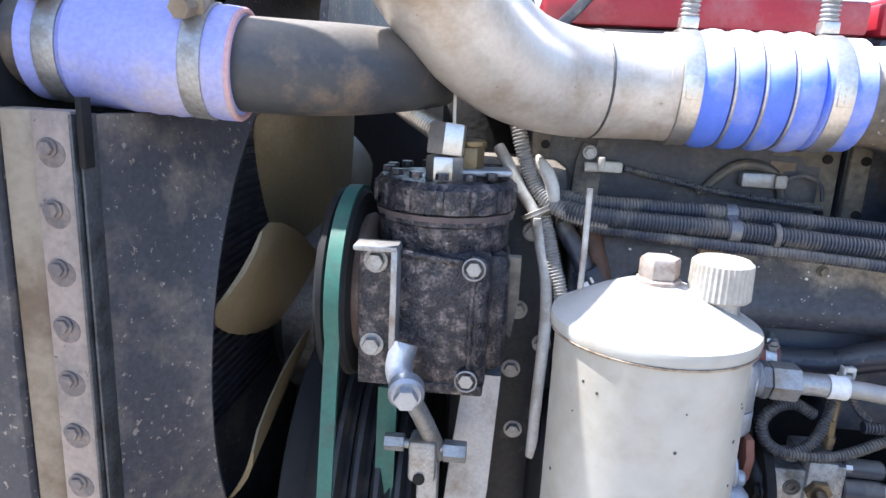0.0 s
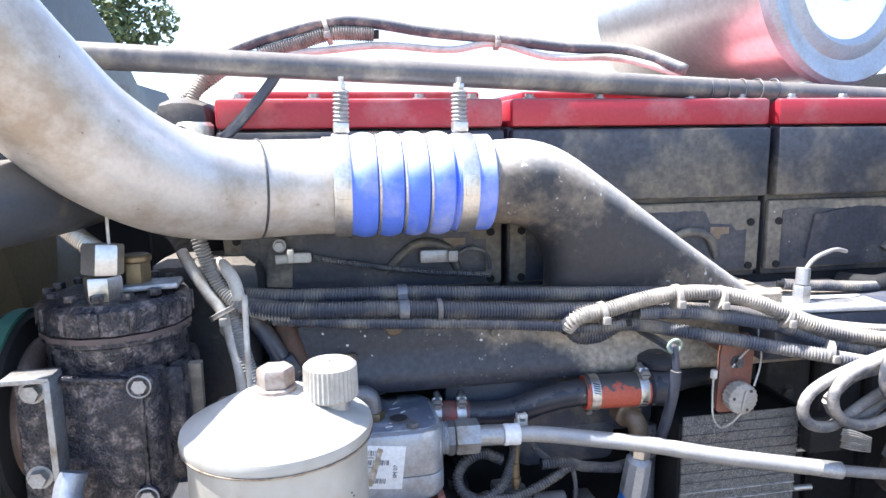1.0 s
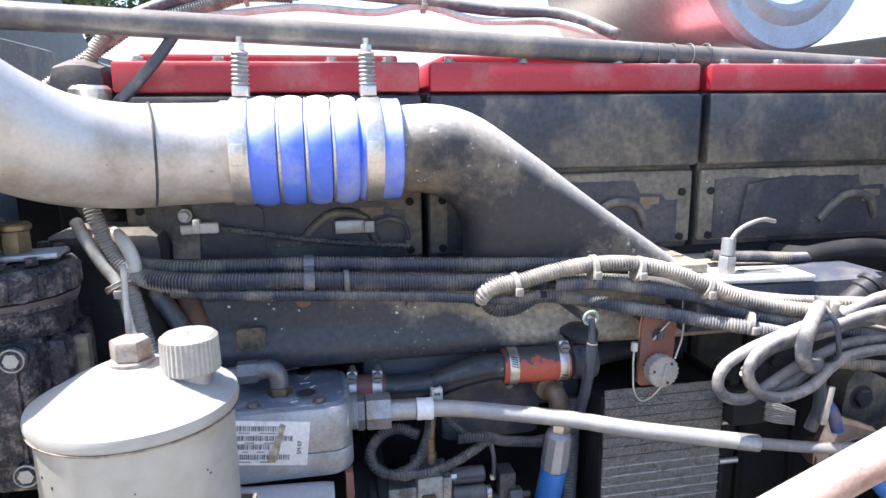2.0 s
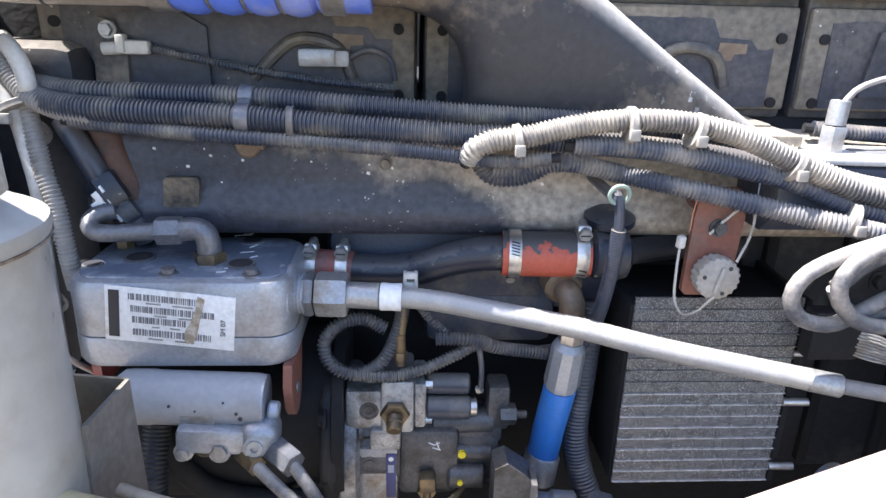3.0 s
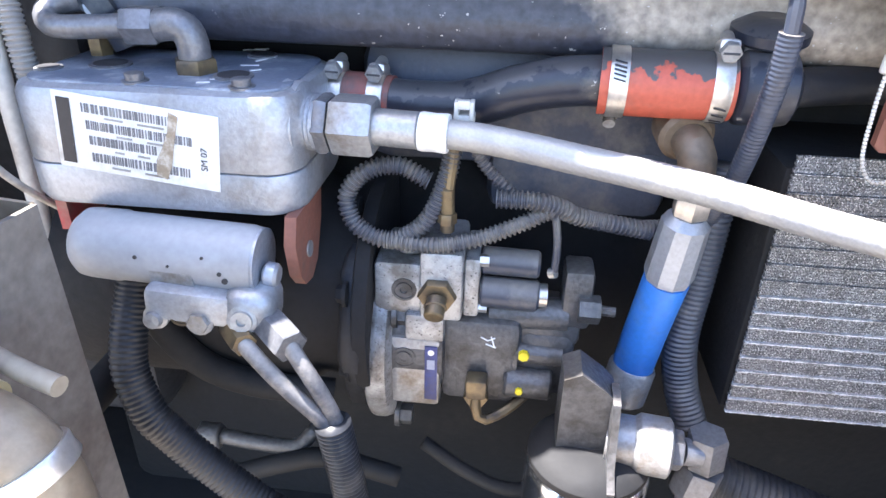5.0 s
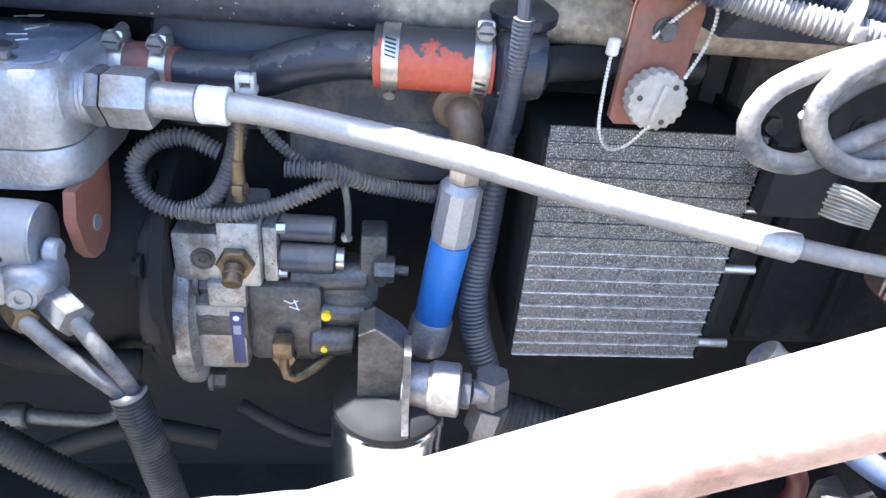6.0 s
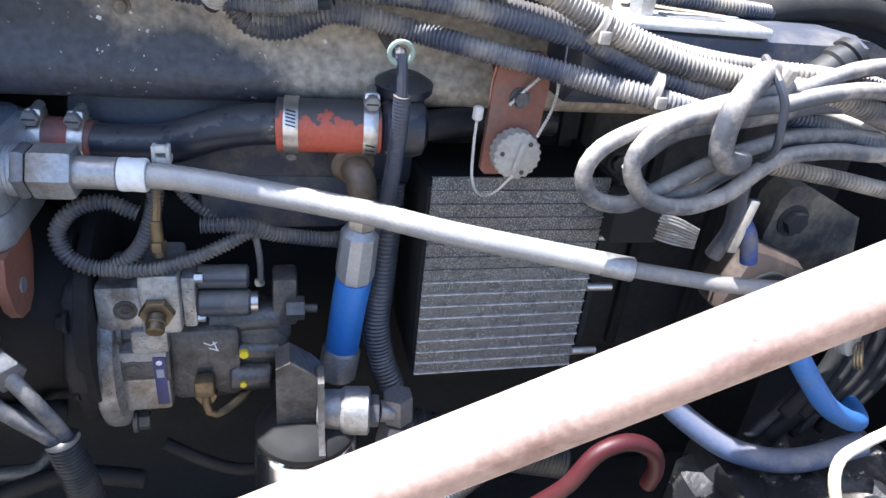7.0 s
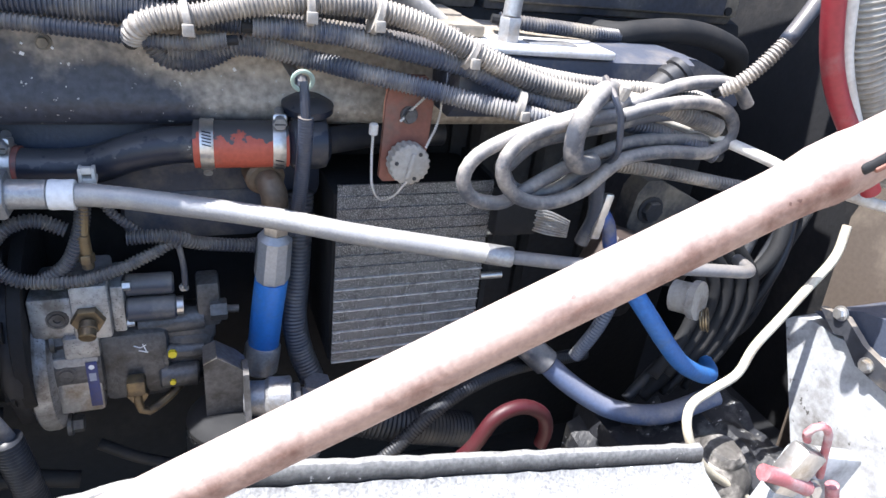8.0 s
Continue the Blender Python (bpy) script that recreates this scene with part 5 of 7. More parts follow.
HOSE = [(0.352, 0.6835, 1.2212), (0.40, 0.679, 1.2197), (0.46, 0.665, 1.2145), (0.53, 0.646, 1.2080), (0.60, 0.6275, 1.1972), (0.68, 0.610, 1.1868), (0.722, 0.600, 1.182)]
b = B()
line = smooth_path(HOSE, 0.0019)
normal, rings, segs = None, [], 32
for k, p in enumerate(line):
    d = (line[min(k + 1, len(line) - 1)] - line[max(k - 1, 0)]).normalized()
    normal = d.orthogonal().normalized() if normal is None else (normal - d * normal.dot(d)).normalized()
    side = d.cross(normal)
    rings.append([b.verts.new(p + (normal * math.cos(2 * math.pi * q / segs) + side * math.sin(2 * math.pi * q / segs)) * (0.0090 + (0.0006 if (k // 2 + q) % 2 else -0.0004))) for q in range(segs)])
for p, q in zip(rings, rings[1:]):
    for k in range(segs):
        b.faces.new((p[k], p[(k + 1) % segs], q[(k + 1) % segs], q[k]))
b.faces.new(rings[-1])
part("braided_tube", b, hose_sleeve, nl)
b = B()
rod(b, (0.717, 0.601, 1.1825), (0.742, 0.594, 1.1800), 0.0098, 24, 0.001)
part("end_ferrule", b, dull_steel, nl)
b = B()
tube(b, [(0.738, 0.595, 1.1805), (0.78, 0.582, 1.1785), (0.82, 0.569, 1.178), (0.89, 0.556, 1.177), (0.955, 0.55, 1.171), (1.0, 0.556, 1.163), (1.03, 0.60, 1.15)], 0.0066, 16)
part("tail_tube", b, tail_grey, nl, "thinner grey tail of the line")

# ---- dryer canister below the valve block ----
cn = thing("filter_canister", (0.21, 0.66, 1.1), "grey painted air dryer canister lying on its side", "canister")
A0, A1 = Vector((0.139, 0.632, 1.153)), Vector((0.266, 0.632, 1.1475))
b = B()
lathe(b, A0, A1 - A0, [(0, 0.015), (0.001, 0.019), (0.006, 0.0232), (0.012, 0.0240), (0.03, 0.0244), (0.033, 0.0236), (0.118, 0.0236), (0.125, 0.0225), (0.1272, 0.019)], 44)
part("canister", b, primer_grey, cn)
b = B()
lathe(b, A1 - Vector((0.004, 0, 0)), (1, 0, -0.04), [(0, 0.022), (0.001, 0.0226), (0.004, 0.0226), (0.0045, 0.020)], 36)
part("end_cap", b, cast_alu, cn)
b = B()
rod(b, (0.268, 0.625, 1.142), (0.278, 0.625, 1.141), 0.0085, 16, 0.002)
part("end_boss", b, cast_alu, cn)
b = B()
plate(b, [(0.197, 1.1475), (0.226, 1.1465), (0.226, 1.130), (0.197, 1.131)], 0.002, "xz", 0.6085)
part("label_patch", b, dull_steel, cn, "dull grey worn label")
for x, z, w in ((0.19, 1.157, 0.002), (0.245, 1.149, 0.0022), (0.248, 1.144, 0.003), (0.235, 1.16, 0.0016), (0.211, 1.152, 0.0014)):
    b = B()
    rod(b, (x, 0.6085, z), (x, 0.6076, z), w * 0.7, 7)
    part("paint_chip", b, label_ink, cn)
b = B()
box(b, (0.228, 0.614, 1.1255), (0.068, 0.03, 0.024), 0.005, (0, 5, 3))
part("port_block", b, cast_alu, cn)
b = B()
box(b, (0.262, 0.617, 1.1235), (0.034, 0.036, 0.031), 0.010, (0, 5, 3), 3)
part("outlet_block", b, cast_alu, cn)
b = B()
lathe(b, (0.2005, 0.603, 1.117), (0, -1, 0.1), [(0, 0.0085), (0.003, 0.0085), (0.004, 0.006), (0.009, 0.0055), (0.0095, 0.003)], 16)
part("port_plug", b, dull_steel, cn)
b = B()
lathe(b, (0.218, 0.6005, 1.1205), (0, -1, 0.1), [(0, 0.0078), (0.001, 0.0078), (0.001, 0.0062), (-0.001, 0.006), (-0.001, 0.001)], 20)
part("port_ring", b, brass, cn)
b = B()
hexagon(b, (0.2305, 0.602, 1.1165), (0.2305, 0.596, 1.117), 0.0075)
rod(b, (0.2305, 0.602, 1.1165), (0.2305, 0.5995, 1.117), 0.0095, 16)
part("port_plug", b, dull_steel, cn)
b = B()
lathe(b, (0.2605, 0.600, 1.1215), (0.1, -1, 0.2), [(0, 0.0098), (0.0025, 0.0098), (0.003, 0.0072), (0.005, 0.007), (0.005, 0.0032), (0.003, 0.003), (0.003, 0.001)], 22)
part("port_plug", b, dull_steel, cn)
cn.location += Vector((-0.0065, 0.013, -0.0095))
# two lines into a split sleeve
for pts, nut, nr in (([(0.255, 0.606, 1.099), (0.266, 0.601, 1.09), (0.281, 0.598, 1.0745), (0.296, 0.597, 1.059), (0.308, 0.597, 1.043), (0.316, 0.598, 1.0)], (0.2405, 0.622, 1.0995), 0.0088),
                     ([(0.285, 0.607, 1.1005), (0.293, 0.603, 1.09), (0.303, 0.60, 1.074), (0.312, 0.60, 1.053), (0.319, 0.60, 1.028), (0.324, 0.60, 0.98)], (0.2655, 0.624, 1.105), 0.0122)):
    h = thing("air_line", pts[0], "thin grey air line with a screwed union", "hose", "air lines")
    b = B()
    tube(b, pts, 0.0056, 14)
    part("tube", b, cable_grey, h)
    b = B()
    hexagon(b, nut, Vector(pts[0]) + (Vector(pts[0]) - Vector(nut)) * 0.15, nr)
    part("union", b, shade_iron if nr > 0.01 else brass, h)
b = B()
ribbed(b, [(0.3135, 0.597, 1.046), (0.318, 0.597, 1.015), (0.322, 0.598, 0.98), (0.327, 0.60, 0.93), (0.33, 0.61, 0.86)], 0.0125, 0.0034, 20, 0.16)
single("conduit_sleeve", b, sleeve_black, "split ribbed grey conduit over two air lines", "conduit")

b = B()
ribbed(b, [(0.161, 0.656, 1.122), (0.159, 0.646, 1.10), (0.158, 0.632, 1.075), (0.160, 0.622, 1.05), (0.172, 0.615, 1.02), (0.185, 0.615, 1.002), (0.207, 0.615, 0.977), (0.24, 0.615, 0.945), (0.29, 0.615, 0.905)], 0.013, 0.004, 20, 0.08)
single("corrugated_hose", b, rubber, "black corrugated hose running down past the canister", "hose")
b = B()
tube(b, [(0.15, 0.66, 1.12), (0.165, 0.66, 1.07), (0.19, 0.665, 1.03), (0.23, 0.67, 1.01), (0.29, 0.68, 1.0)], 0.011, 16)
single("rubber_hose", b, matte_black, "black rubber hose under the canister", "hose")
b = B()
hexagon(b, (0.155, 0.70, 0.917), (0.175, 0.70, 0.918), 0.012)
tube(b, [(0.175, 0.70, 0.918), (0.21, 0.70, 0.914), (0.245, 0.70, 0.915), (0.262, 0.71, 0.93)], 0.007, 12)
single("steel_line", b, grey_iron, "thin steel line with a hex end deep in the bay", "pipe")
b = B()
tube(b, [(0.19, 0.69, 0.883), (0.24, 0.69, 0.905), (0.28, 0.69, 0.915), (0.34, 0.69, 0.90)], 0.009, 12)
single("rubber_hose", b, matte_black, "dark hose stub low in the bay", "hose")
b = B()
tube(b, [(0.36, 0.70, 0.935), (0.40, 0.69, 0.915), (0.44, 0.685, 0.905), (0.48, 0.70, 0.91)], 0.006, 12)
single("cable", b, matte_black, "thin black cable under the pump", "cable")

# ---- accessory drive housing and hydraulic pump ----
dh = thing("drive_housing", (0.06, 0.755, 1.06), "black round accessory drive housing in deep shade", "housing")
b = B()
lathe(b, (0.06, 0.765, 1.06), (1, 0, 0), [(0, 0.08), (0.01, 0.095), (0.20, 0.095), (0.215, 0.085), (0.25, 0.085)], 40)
part("casing", b, deep_shade_iron, dh)
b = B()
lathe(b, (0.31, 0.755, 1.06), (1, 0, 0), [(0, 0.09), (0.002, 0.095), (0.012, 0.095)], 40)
part("rear_flange", b, deep_shade_iron, dh)
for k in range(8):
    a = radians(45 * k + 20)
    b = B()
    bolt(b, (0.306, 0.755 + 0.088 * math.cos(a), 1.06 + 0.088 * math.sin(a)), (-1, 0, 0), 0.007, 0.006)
    part("flange_bolt", b, deep_shade_iron, dh)
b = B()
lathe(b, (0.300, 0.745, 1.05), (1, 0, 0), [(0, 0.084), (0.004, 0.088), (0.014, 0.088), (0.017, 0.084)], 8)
single("adapter_plate", b, bay_shade_iron, "black octagonal adapter plate behind the pump flange", "plate")
pump = thing("hydraulic_pump", (0.40, 0.73, 0.97), "grimy grey hydraulic pump with steel control block", "pump")
b = B()
lathe(b, (0.315, 0.752, 1.024), (1, 0, 0), [(0, 0.076), (0.003, 0.081), (0.006, 0.0822), (0.013, 0.0822), (0.018, 0.080), (0.0215, 0.074)], 48)
part("mounting_flange", b, pitted_alu, pump)
for y, z in ((0.698, 1.068), (0.704, 0.962)):
    b = B()
    hexagon(b, (0.338, y, z), (0.350, y, z), 0.009)
    rod(b, (0.336, y, z), (0.34, y, z), 0.011, 16)
    part("flange_bolt", b, grey_iron, pump)
b = B()
lathe(b, (0.336, 0.735, 1.035), (1, 0, 0), [(0, 0.05), (0.04, 0.05), (0.042, 0.044), (0.098, 0.044), (0.10, 0.038), (0.13, 0.036)], 32)
part("barrel", b, grey_iron, pump)
b = B()
box(b, (0.405, 0.715, 1.033), (0.062, 0.05, 0.078), 0.008)
box(b, (0.455, 0.72, 1.03), (0.045, 0.045, 0.06), 0.008)
part("housing", b, grey_iron, pump)
b = B()
box(b, (0.3545, 0.701, 1.022), (0.040, 0.03, 0.066), 0.004)
part("port_plate", b, dull_steel, pump)
b = B()
box(b, (0.3675, 0.6852, 1.023), (0.0098, 0.0012, 0.052), 0.0003)
tg = part("blue_tag", b, blue_tag, pump, "dark blue name plate with pale marks")
b = B()
rod(b, (0.3675, 0.6847, 1.0435), (0.3675, 0.6843, 1.0435), 0.0026, 12)
part("rivet", b, white_label, tg)
b = B()
box(b, (0.3675, 0.6844, 1.032), (0.006, 0.0003, 0.009))
part("mark_bar", b, surface("tag_grey", (0.3, 0.33, 0.42), 0.5), tg)
# control block on top
b = B()
box(b, (0.343, 0.715, 1.096), (0.04, 0.05, 0.044), 0.004)
box(b, (0.374, 0.716, 1.102), (0.032, 0.062, 0.058), 0.004)
part("control_block", b, pitted_alu, pump)
b = B()
box(b, (0.396, 0.716, 1.1), (0.012, 0.05, 0.05), 0.003)
part("end_plate", b, pitted_alu, pump)
for z in (1.122, 1.082):
    b = B()
    hexagon(b, (0.401, 0.697, z), (0.408, 0.697, z), 0.0048)
    part("end_bolt", b, steel, pump)
b = B()
box(b, (0.362, 0.70, 1.065), (0.03, 0.03, 0.024), 0.003)
part("neck_block", b, pitted_alu, pump)
for x, y, z in ((0.346, 0.6905, 1.096), (0.346, 0.6865, 1.036)):
    b = B()
    lathe(b, (x, y, z), (0, -1, 0), [(0, 0.0095), (0.0015, 0.0095), (0.0015, 0.0078), (0.0008, 0.0076), (0.0008, 0.0062), (0.0018, 0.006), (0.0018, 0.003), (0.0006, 0.0028), (0.0006, 0.001)], 24)
    part("hex_plug", b, grey_iron, pump)
b = B()
rod(b, (0.348, 0.715, 1.118), (0.348, 0.715, 1.127), 0.0125, 22, 0.002)
part("top_plug", b, steel, pump)
b = B()
hexagon(b, (0.3715, 0.688, 1.097), (0.3715, 0.680, 1.096), 0.0145)
rod(b, (0.3715, 0.681, 1.096), (0.371, 0.667, 1.088), 0.0075, 18, 0.001)
ring(b, (0.3713, 0.6745, 1.092), (0, -1, -0.5), 0.0075, 0.0012, 18)
part("pressure_nipple", b, brass, pump, "brass test nipple with orange cap")
b = B()
rod(b, (0.402, 0.705, 1.118), (0.445, 0.705, 1.117), 0.0105, 18, 0.002)
rod(b, (0.402, 0.70, 1.094), (0.446, 0.70, 1.093), 0.012, 18, 0.002)
part("solenoid", b, plastic_black, pump)
b = B()
rod(b, (0.445, 0.70, 1.094), (0.452, 0.70, 1.094), 0.009, 14)
rod(b, (0.452, 0.697, 1.115), (0.456, 0.695, 1.117), 0.004, 10)
part("solenoid_cap", b, steel, pump)
b = B()
box(b, (0.475, 0.715, 1.09), (0.022, 0.03, 0.05), 0.004)
hexagon(b, (0.476, 0.70, 1.085), (0.492, 0.70, 1.085), 0.011)
rod(b, (0.49, 0.70, 1.085), (0.503, 0.70, 1.084), 0.004, 10)
rod(b, (0.41, 0.71, 1.07), (0.47, 0.71, 1.072), 0.013, 18)
part("servo_valve", b, grey_iron, pump)
b = B()
rod(b, (0.43, 0.70, 1.042), (0.468, 0.70, 1.04), 0.009, 16)
rod(b, (0.425, 0.695, 1.016), (0.462, 0.695, 1.015), 0.013, 18, 0.002)
box(b, (0.455, 0.71, 1.06), (0.05, 0.02, 0.02), 0.004)
part("adjuster", b, grey_iron, pump)
for x, y, z, r in ((0.4385, 0.687, 1.046, 0.0042), (0.437, 0.681, 1.0165, 0.003)):
    b = B()
    rod(b, (x, y + 0.003, z), (x, y - 0.0012, z), r, 7)
    part("paint_dab", b, yellow_paint, pump, "yellow inspection paint dab")
b = B()
for pts in ([(0.405, 0.6895, 1.059), (0.411, 0.6895, 1.056), (0.416, 0.6895, 1.059)], [(0.409, 0.6895, 1.053), (0.417, 0.6895, 1.05)], [(0.413, 0.6895, 1.06), (0.416, 0.6895, 1.05)]):
    tube(b, pts, 0.0006, 6)
part("chalk_mark", b, white_label, pump)
b = B()
hexagon(b, (0.404, 0.69, 1.004), (0.404, 0.682, 1.004), 0.010)
box(b, (0.404, 0.682, 1.018), (0.017, 0.016, 0.018), 0.003)
tube(b, [(0.404, 0.684, 1.004), (0.405, 0.68, 0.992), (0.412, 0.68, 0.985), (0.43, 0.688, 0.992), (0.445, 0.70, 1.0)], 0.0042, 10)
part("brass_elbow", b, brass, pump)

# ---- loops of thin conduit above the pump ----
lp = thing("wiring_loop", (0.33, 0.7, 1.13), "dusty ribbed wiring conduit looped above the pump", "wiring")
b = B()
ribbed(b, [(0.38, 0.70, 1.21), (0.374, 0.697, 1.18), (0.36, 0.693, 1.15), (0.335, 0.69, 1.137), (0.312, 0.69, 1.147), (0.305, 0.695, 1.167), (0.318, 0.70, 1.184), (0.34, 0.705, 1.188), (0.362, 0.705, 1.178)], 0.0068, 0.0034, 14)
part("loop_conduit", b, plastic_black, lp)
b = B()
ribbed(b, [(0.335, 0.688, 1.137), (0.37, 0.686, 1.137), (0.40, 0.69, 1.143), (0.43, 0.695, 1.155), (0.45, 0.70, 1.163), (0.475, 0.705, 1.157), (0.505, 0.71, 1.15), (0.535, 0.72, 1.147)], 0.0062, 0.0036, 12)
part("long_conduit", b, plastic_black, lp)
b = B()
ribbed(b, [(0.41, 0.695, 1.172), (0.435, 0.695, 1.172), (0.455, 0.70, 1.166), (0.47, 0.704, 1.158), (0.52, 0.71, 1.148)], 0.0068, 0.0034, 14)
part("short_conduit", b, plastic_black, lp)
b = B()
ribbed(b, [(0.386, 0.70, 1.222), (0.40, 0.70, 1.195), (0.42, 0.70, 1.175)], 0.0045, 0.0036, 10)
part("thin_conduit", b, plastic_black, lp)
b = B()
tube(b, [(0.452, 0.698, 1.16), (0.455, 0.695, 1.14), (0.455, 0.696, 1.118)], 0.0028, 8)
part("lead", b, plastic_black, lp)
s = thing("temperature_sender", (0.378, 0.695, 1.15), "thin brass sender with a white plastic plug", "sensor")
b = B()
rod(b, (0.376, 0.694, 1.178), (0.377, 0.693, 1.145), 0.0052, 12, 0.001)
hexagon(b, (0.3765, 0.693, 1.152), (0.3765, 0.693, 1.16), 0.007)
rod(b, (0.380, 0.698, 1.21), (0.377, 0.694, 1.178), 0.0042, 10)
part("stem", b, brass, s)
b = B()
box(b, (0.3855, 0.702, 1.226), (0.014, 0.012, 0.006), 0.001)
box(b, (0.3805, 0.70, 1.232), (0.003, 0.01, 0.012), 0.0008)
box(b, (0.3905, 0.70, 1.232), (0.003, 0.01, 0.012), 0.0008)
box(b, (0.3855, 0.697, 1.236), (0.008, 0.006, 0.006), 0.001)
part("plug", b, wire_white, s)


# ---- fuel filter ----
FX, FY = 0.492, 0.655
ff = thing("fuel_filter", (FX, FY, 0.85), "silver spin-on fuel filter under a cast grey filter head", "filter")
b = B()
lathe(b, (FX, FY, 0.83), (0, 0, 1), [(0, 0.04), (0.003, 0.047), (0.143, 0.0475), (0.149, 0.046), (0.152, 0.043)], 48)
part("canister", b, chrome, ff)
b = B()
lathe(b, (FX, FY, 0.979), (0, 0, 1), [(0, 0.044), (0.003, 0.0455), (0.008, 0.0455), (0.012, 0.042), (0.016, 0.036), (0.02, 0.024)], 48)
# near-black in place of the shade that lies on this grey rim
part("head_rim", b, matte_black, ff)
b = B()
rr = [(0.466, 1.06), (0.478, 1.066), (0.497, 1.052), (0.505, 1.043), (0.503, 1.0), (0.499, 0.985), (0.466, 0.985)]
plate(b, rr, 0.03, "xz", 0.645)
part("head_body", b, grey_iron, ff)
b = B()
plate(b, [(0.612, 0.99), (0.625, 1.0), (0.64, 1.046), (0.648, 1.05), (0.66, 1.05), (0.66, 0.985), (0.612, 0.983)], 0.0055, "yz", 0.501)
part("rib", b, grey_iron, ff)
b = B()
lathe(b, (0.502, 0.655, 1.003), (1, -0.12, 0), [(0, 0.019), (0.02, 0.019), (0.024, 0.022), (0.045, 0.022), (0.047, 0.019)], 28)
part("outlet_boss", b, dull_steel, ff)
b = B()
hexagon(b, (0.549, 0.65, 1.002), (0.557, 0.649, 1.002), 0.015)
rod(b, (0.557, 0.649, 1.002), (0.57, 0.65, 1.0), 0.010, 14)
hexagon(b, (0.575, 0.655, 1.015), (0.577, 0.655, 0.985), 0.0145)
hexagon(b, (0.577, 0.655, 0.982), (0.572, 0.653, 0.955), 0.0165)
rod(b, (0.573, 0.653, 0.957), (0.57, 0.652, 0.92), 0.010, 14)
part("elbow_union", b, shade_iron, ff)


# ---- oil cooler: stacked plates ----
CX0, CX1, CY, CZ0, CZ1 = 0.595, 0.767, 0.695, 1.001, 1.207
oc = thing("oil_cooler", ((CX0 + CX1) / 2, 0.75, CZ0), "black stacked-plate oil cooler with fine dusty fins", "cooler")
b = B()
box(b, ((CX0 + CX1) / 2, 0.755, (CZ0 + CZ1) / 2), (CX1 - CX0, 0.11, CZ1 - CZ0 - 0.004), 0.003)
part("core", b, deep_shade_iron, oc)
rnd = random.Random(3)
for k in range(16):
    z = CZ0 + 0.004 + k * 0.0132
    b = B()
    n = 110
    up, dn = [], []
    for i in range(n + 1):
        x = CX0 + 0.003 + (CX1 - CX0 - 0.006) * i / n
        y = CY - 0.0018 - rnd.uniform(0, 0.0004)
        dz, th = rnd.uniform(-0.00012, 0.00012), rnd.choice((0.00012, 0.00035, 0.0005, 0.0006))
        up.append((b.verts.new((x, y, z + th + dz)), b.verts.new((x, CY + 0.002, z + th + dz))))
        dn.append((b.verts.new((x, y, z - th + dz)), b.verts.new((x, CY + 0.002, z - th + dz))))
    for i in range(n):
        b.faces.new((dn[i][0], dn[i + 1][0], up[i + 1][0], up[i][0]))
        b.faces.new((up[i][0], up[i + 1][0], up[i + 1][1], up[i][1]))
        b.faces.new((dn[i][1], dn[i + 1][1], dn[i + 1][0], dn[i][0]))
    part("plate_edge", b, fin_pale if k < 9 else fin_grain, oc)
    vs, fs = [], []
    for row in range(5):
        for i in range(150):
            x = CX0 + 0.003 + (CX1 - CX0 - 0.006) * (i + 0.5 + 0.5 * (row % 2)) / 151
            zc = z + 0.0019 + row * 0.00222
            lean = rnd.uniform(0.0001, 0.0003) * (1 if (i + row) % 2 else -1)
            yy = CY - rnd.uniform(0.0, 0.0006)
            s = len(vs)
            for ddz in (-0.001, 0.001):
                o = lean if ddz > 0 else -lean
                vs += [(x + o - 0.00038, yy, zc + ddz), (x + o + 0.00038, yy, zc + ddz), (x + o + 0.00038, CY + 0.003, zc + ddz), (x + o - 0.00038, CY + 0.003, zc + ddz)]
            fs += [(s, s + 1, s + 5, s + 4), (s + 1, s + 2, s + 6, s + 5), (s + 3, s, s + 4, s + 7), (s + 4, s + 5, s + 6, s + 7)]
    me = bpy.data.meshes.new("fin_strip")
    me.from_pydata([tuple(Vector(v) - oc.location) for v in vs], [], fs)
    me.materials.append(fin_grain)
    fin = new("fin_strip", me)
    fin.parent = oc
for z in (1.155, 1.10, 1.022):
    b = B()
    rod(b, (CX1 - 0.004, 0.695, z), (CX1 + 0.022, 0.694, z), 0.0042 if z < 1.15 else 0.003, 12)
    part("stud", b, steel, oc, "bright steel stud")
b = B()
plate(b, [(CY + 0.004, 1.0), (0.82, 1.0), (0.82, 1.215), (CY + 0.004, 1.21)], 0.006, "yz", CX1 + 0.001)
part("side_plate", b, deep_shade_iron, oc)

# ---- plastic cap on its red bracket ----
cb = thing("coupling_bracket", (0.665, 0.69, 1.225), "rust-red steel bracket holding a capped test coupling", "bracket")
b = B()
plate(b, [(0.634, 1.228), (0.638, 1.224), (0.674, 1.224), (0.678, 1.23), (0.682, 1.30), (0.678, 1.32), (0.672, 1.325), (0.645, 1.325), (0.639, 1.318), (0.636, 1.30)], 0.006, "xz", 0.682)
rod(b, (0.6585, 0.686, 1.30), (0.6585, 0.748, 1.30), 0.008, 14)
part("plate", b, rust_red, cb)
b = B()
bolt(b, (0.6585, 0.682, 1.289), (0, -1, 0), 0.0062, 0.006)
part("bolt", b, grey_iron, cb)
cap = thing("dust_cap", (0.66, 0.67, 1.225), "dusty white toothed plastic cap with a ball chain", "cap")
b = B()
n, rows = 80, []
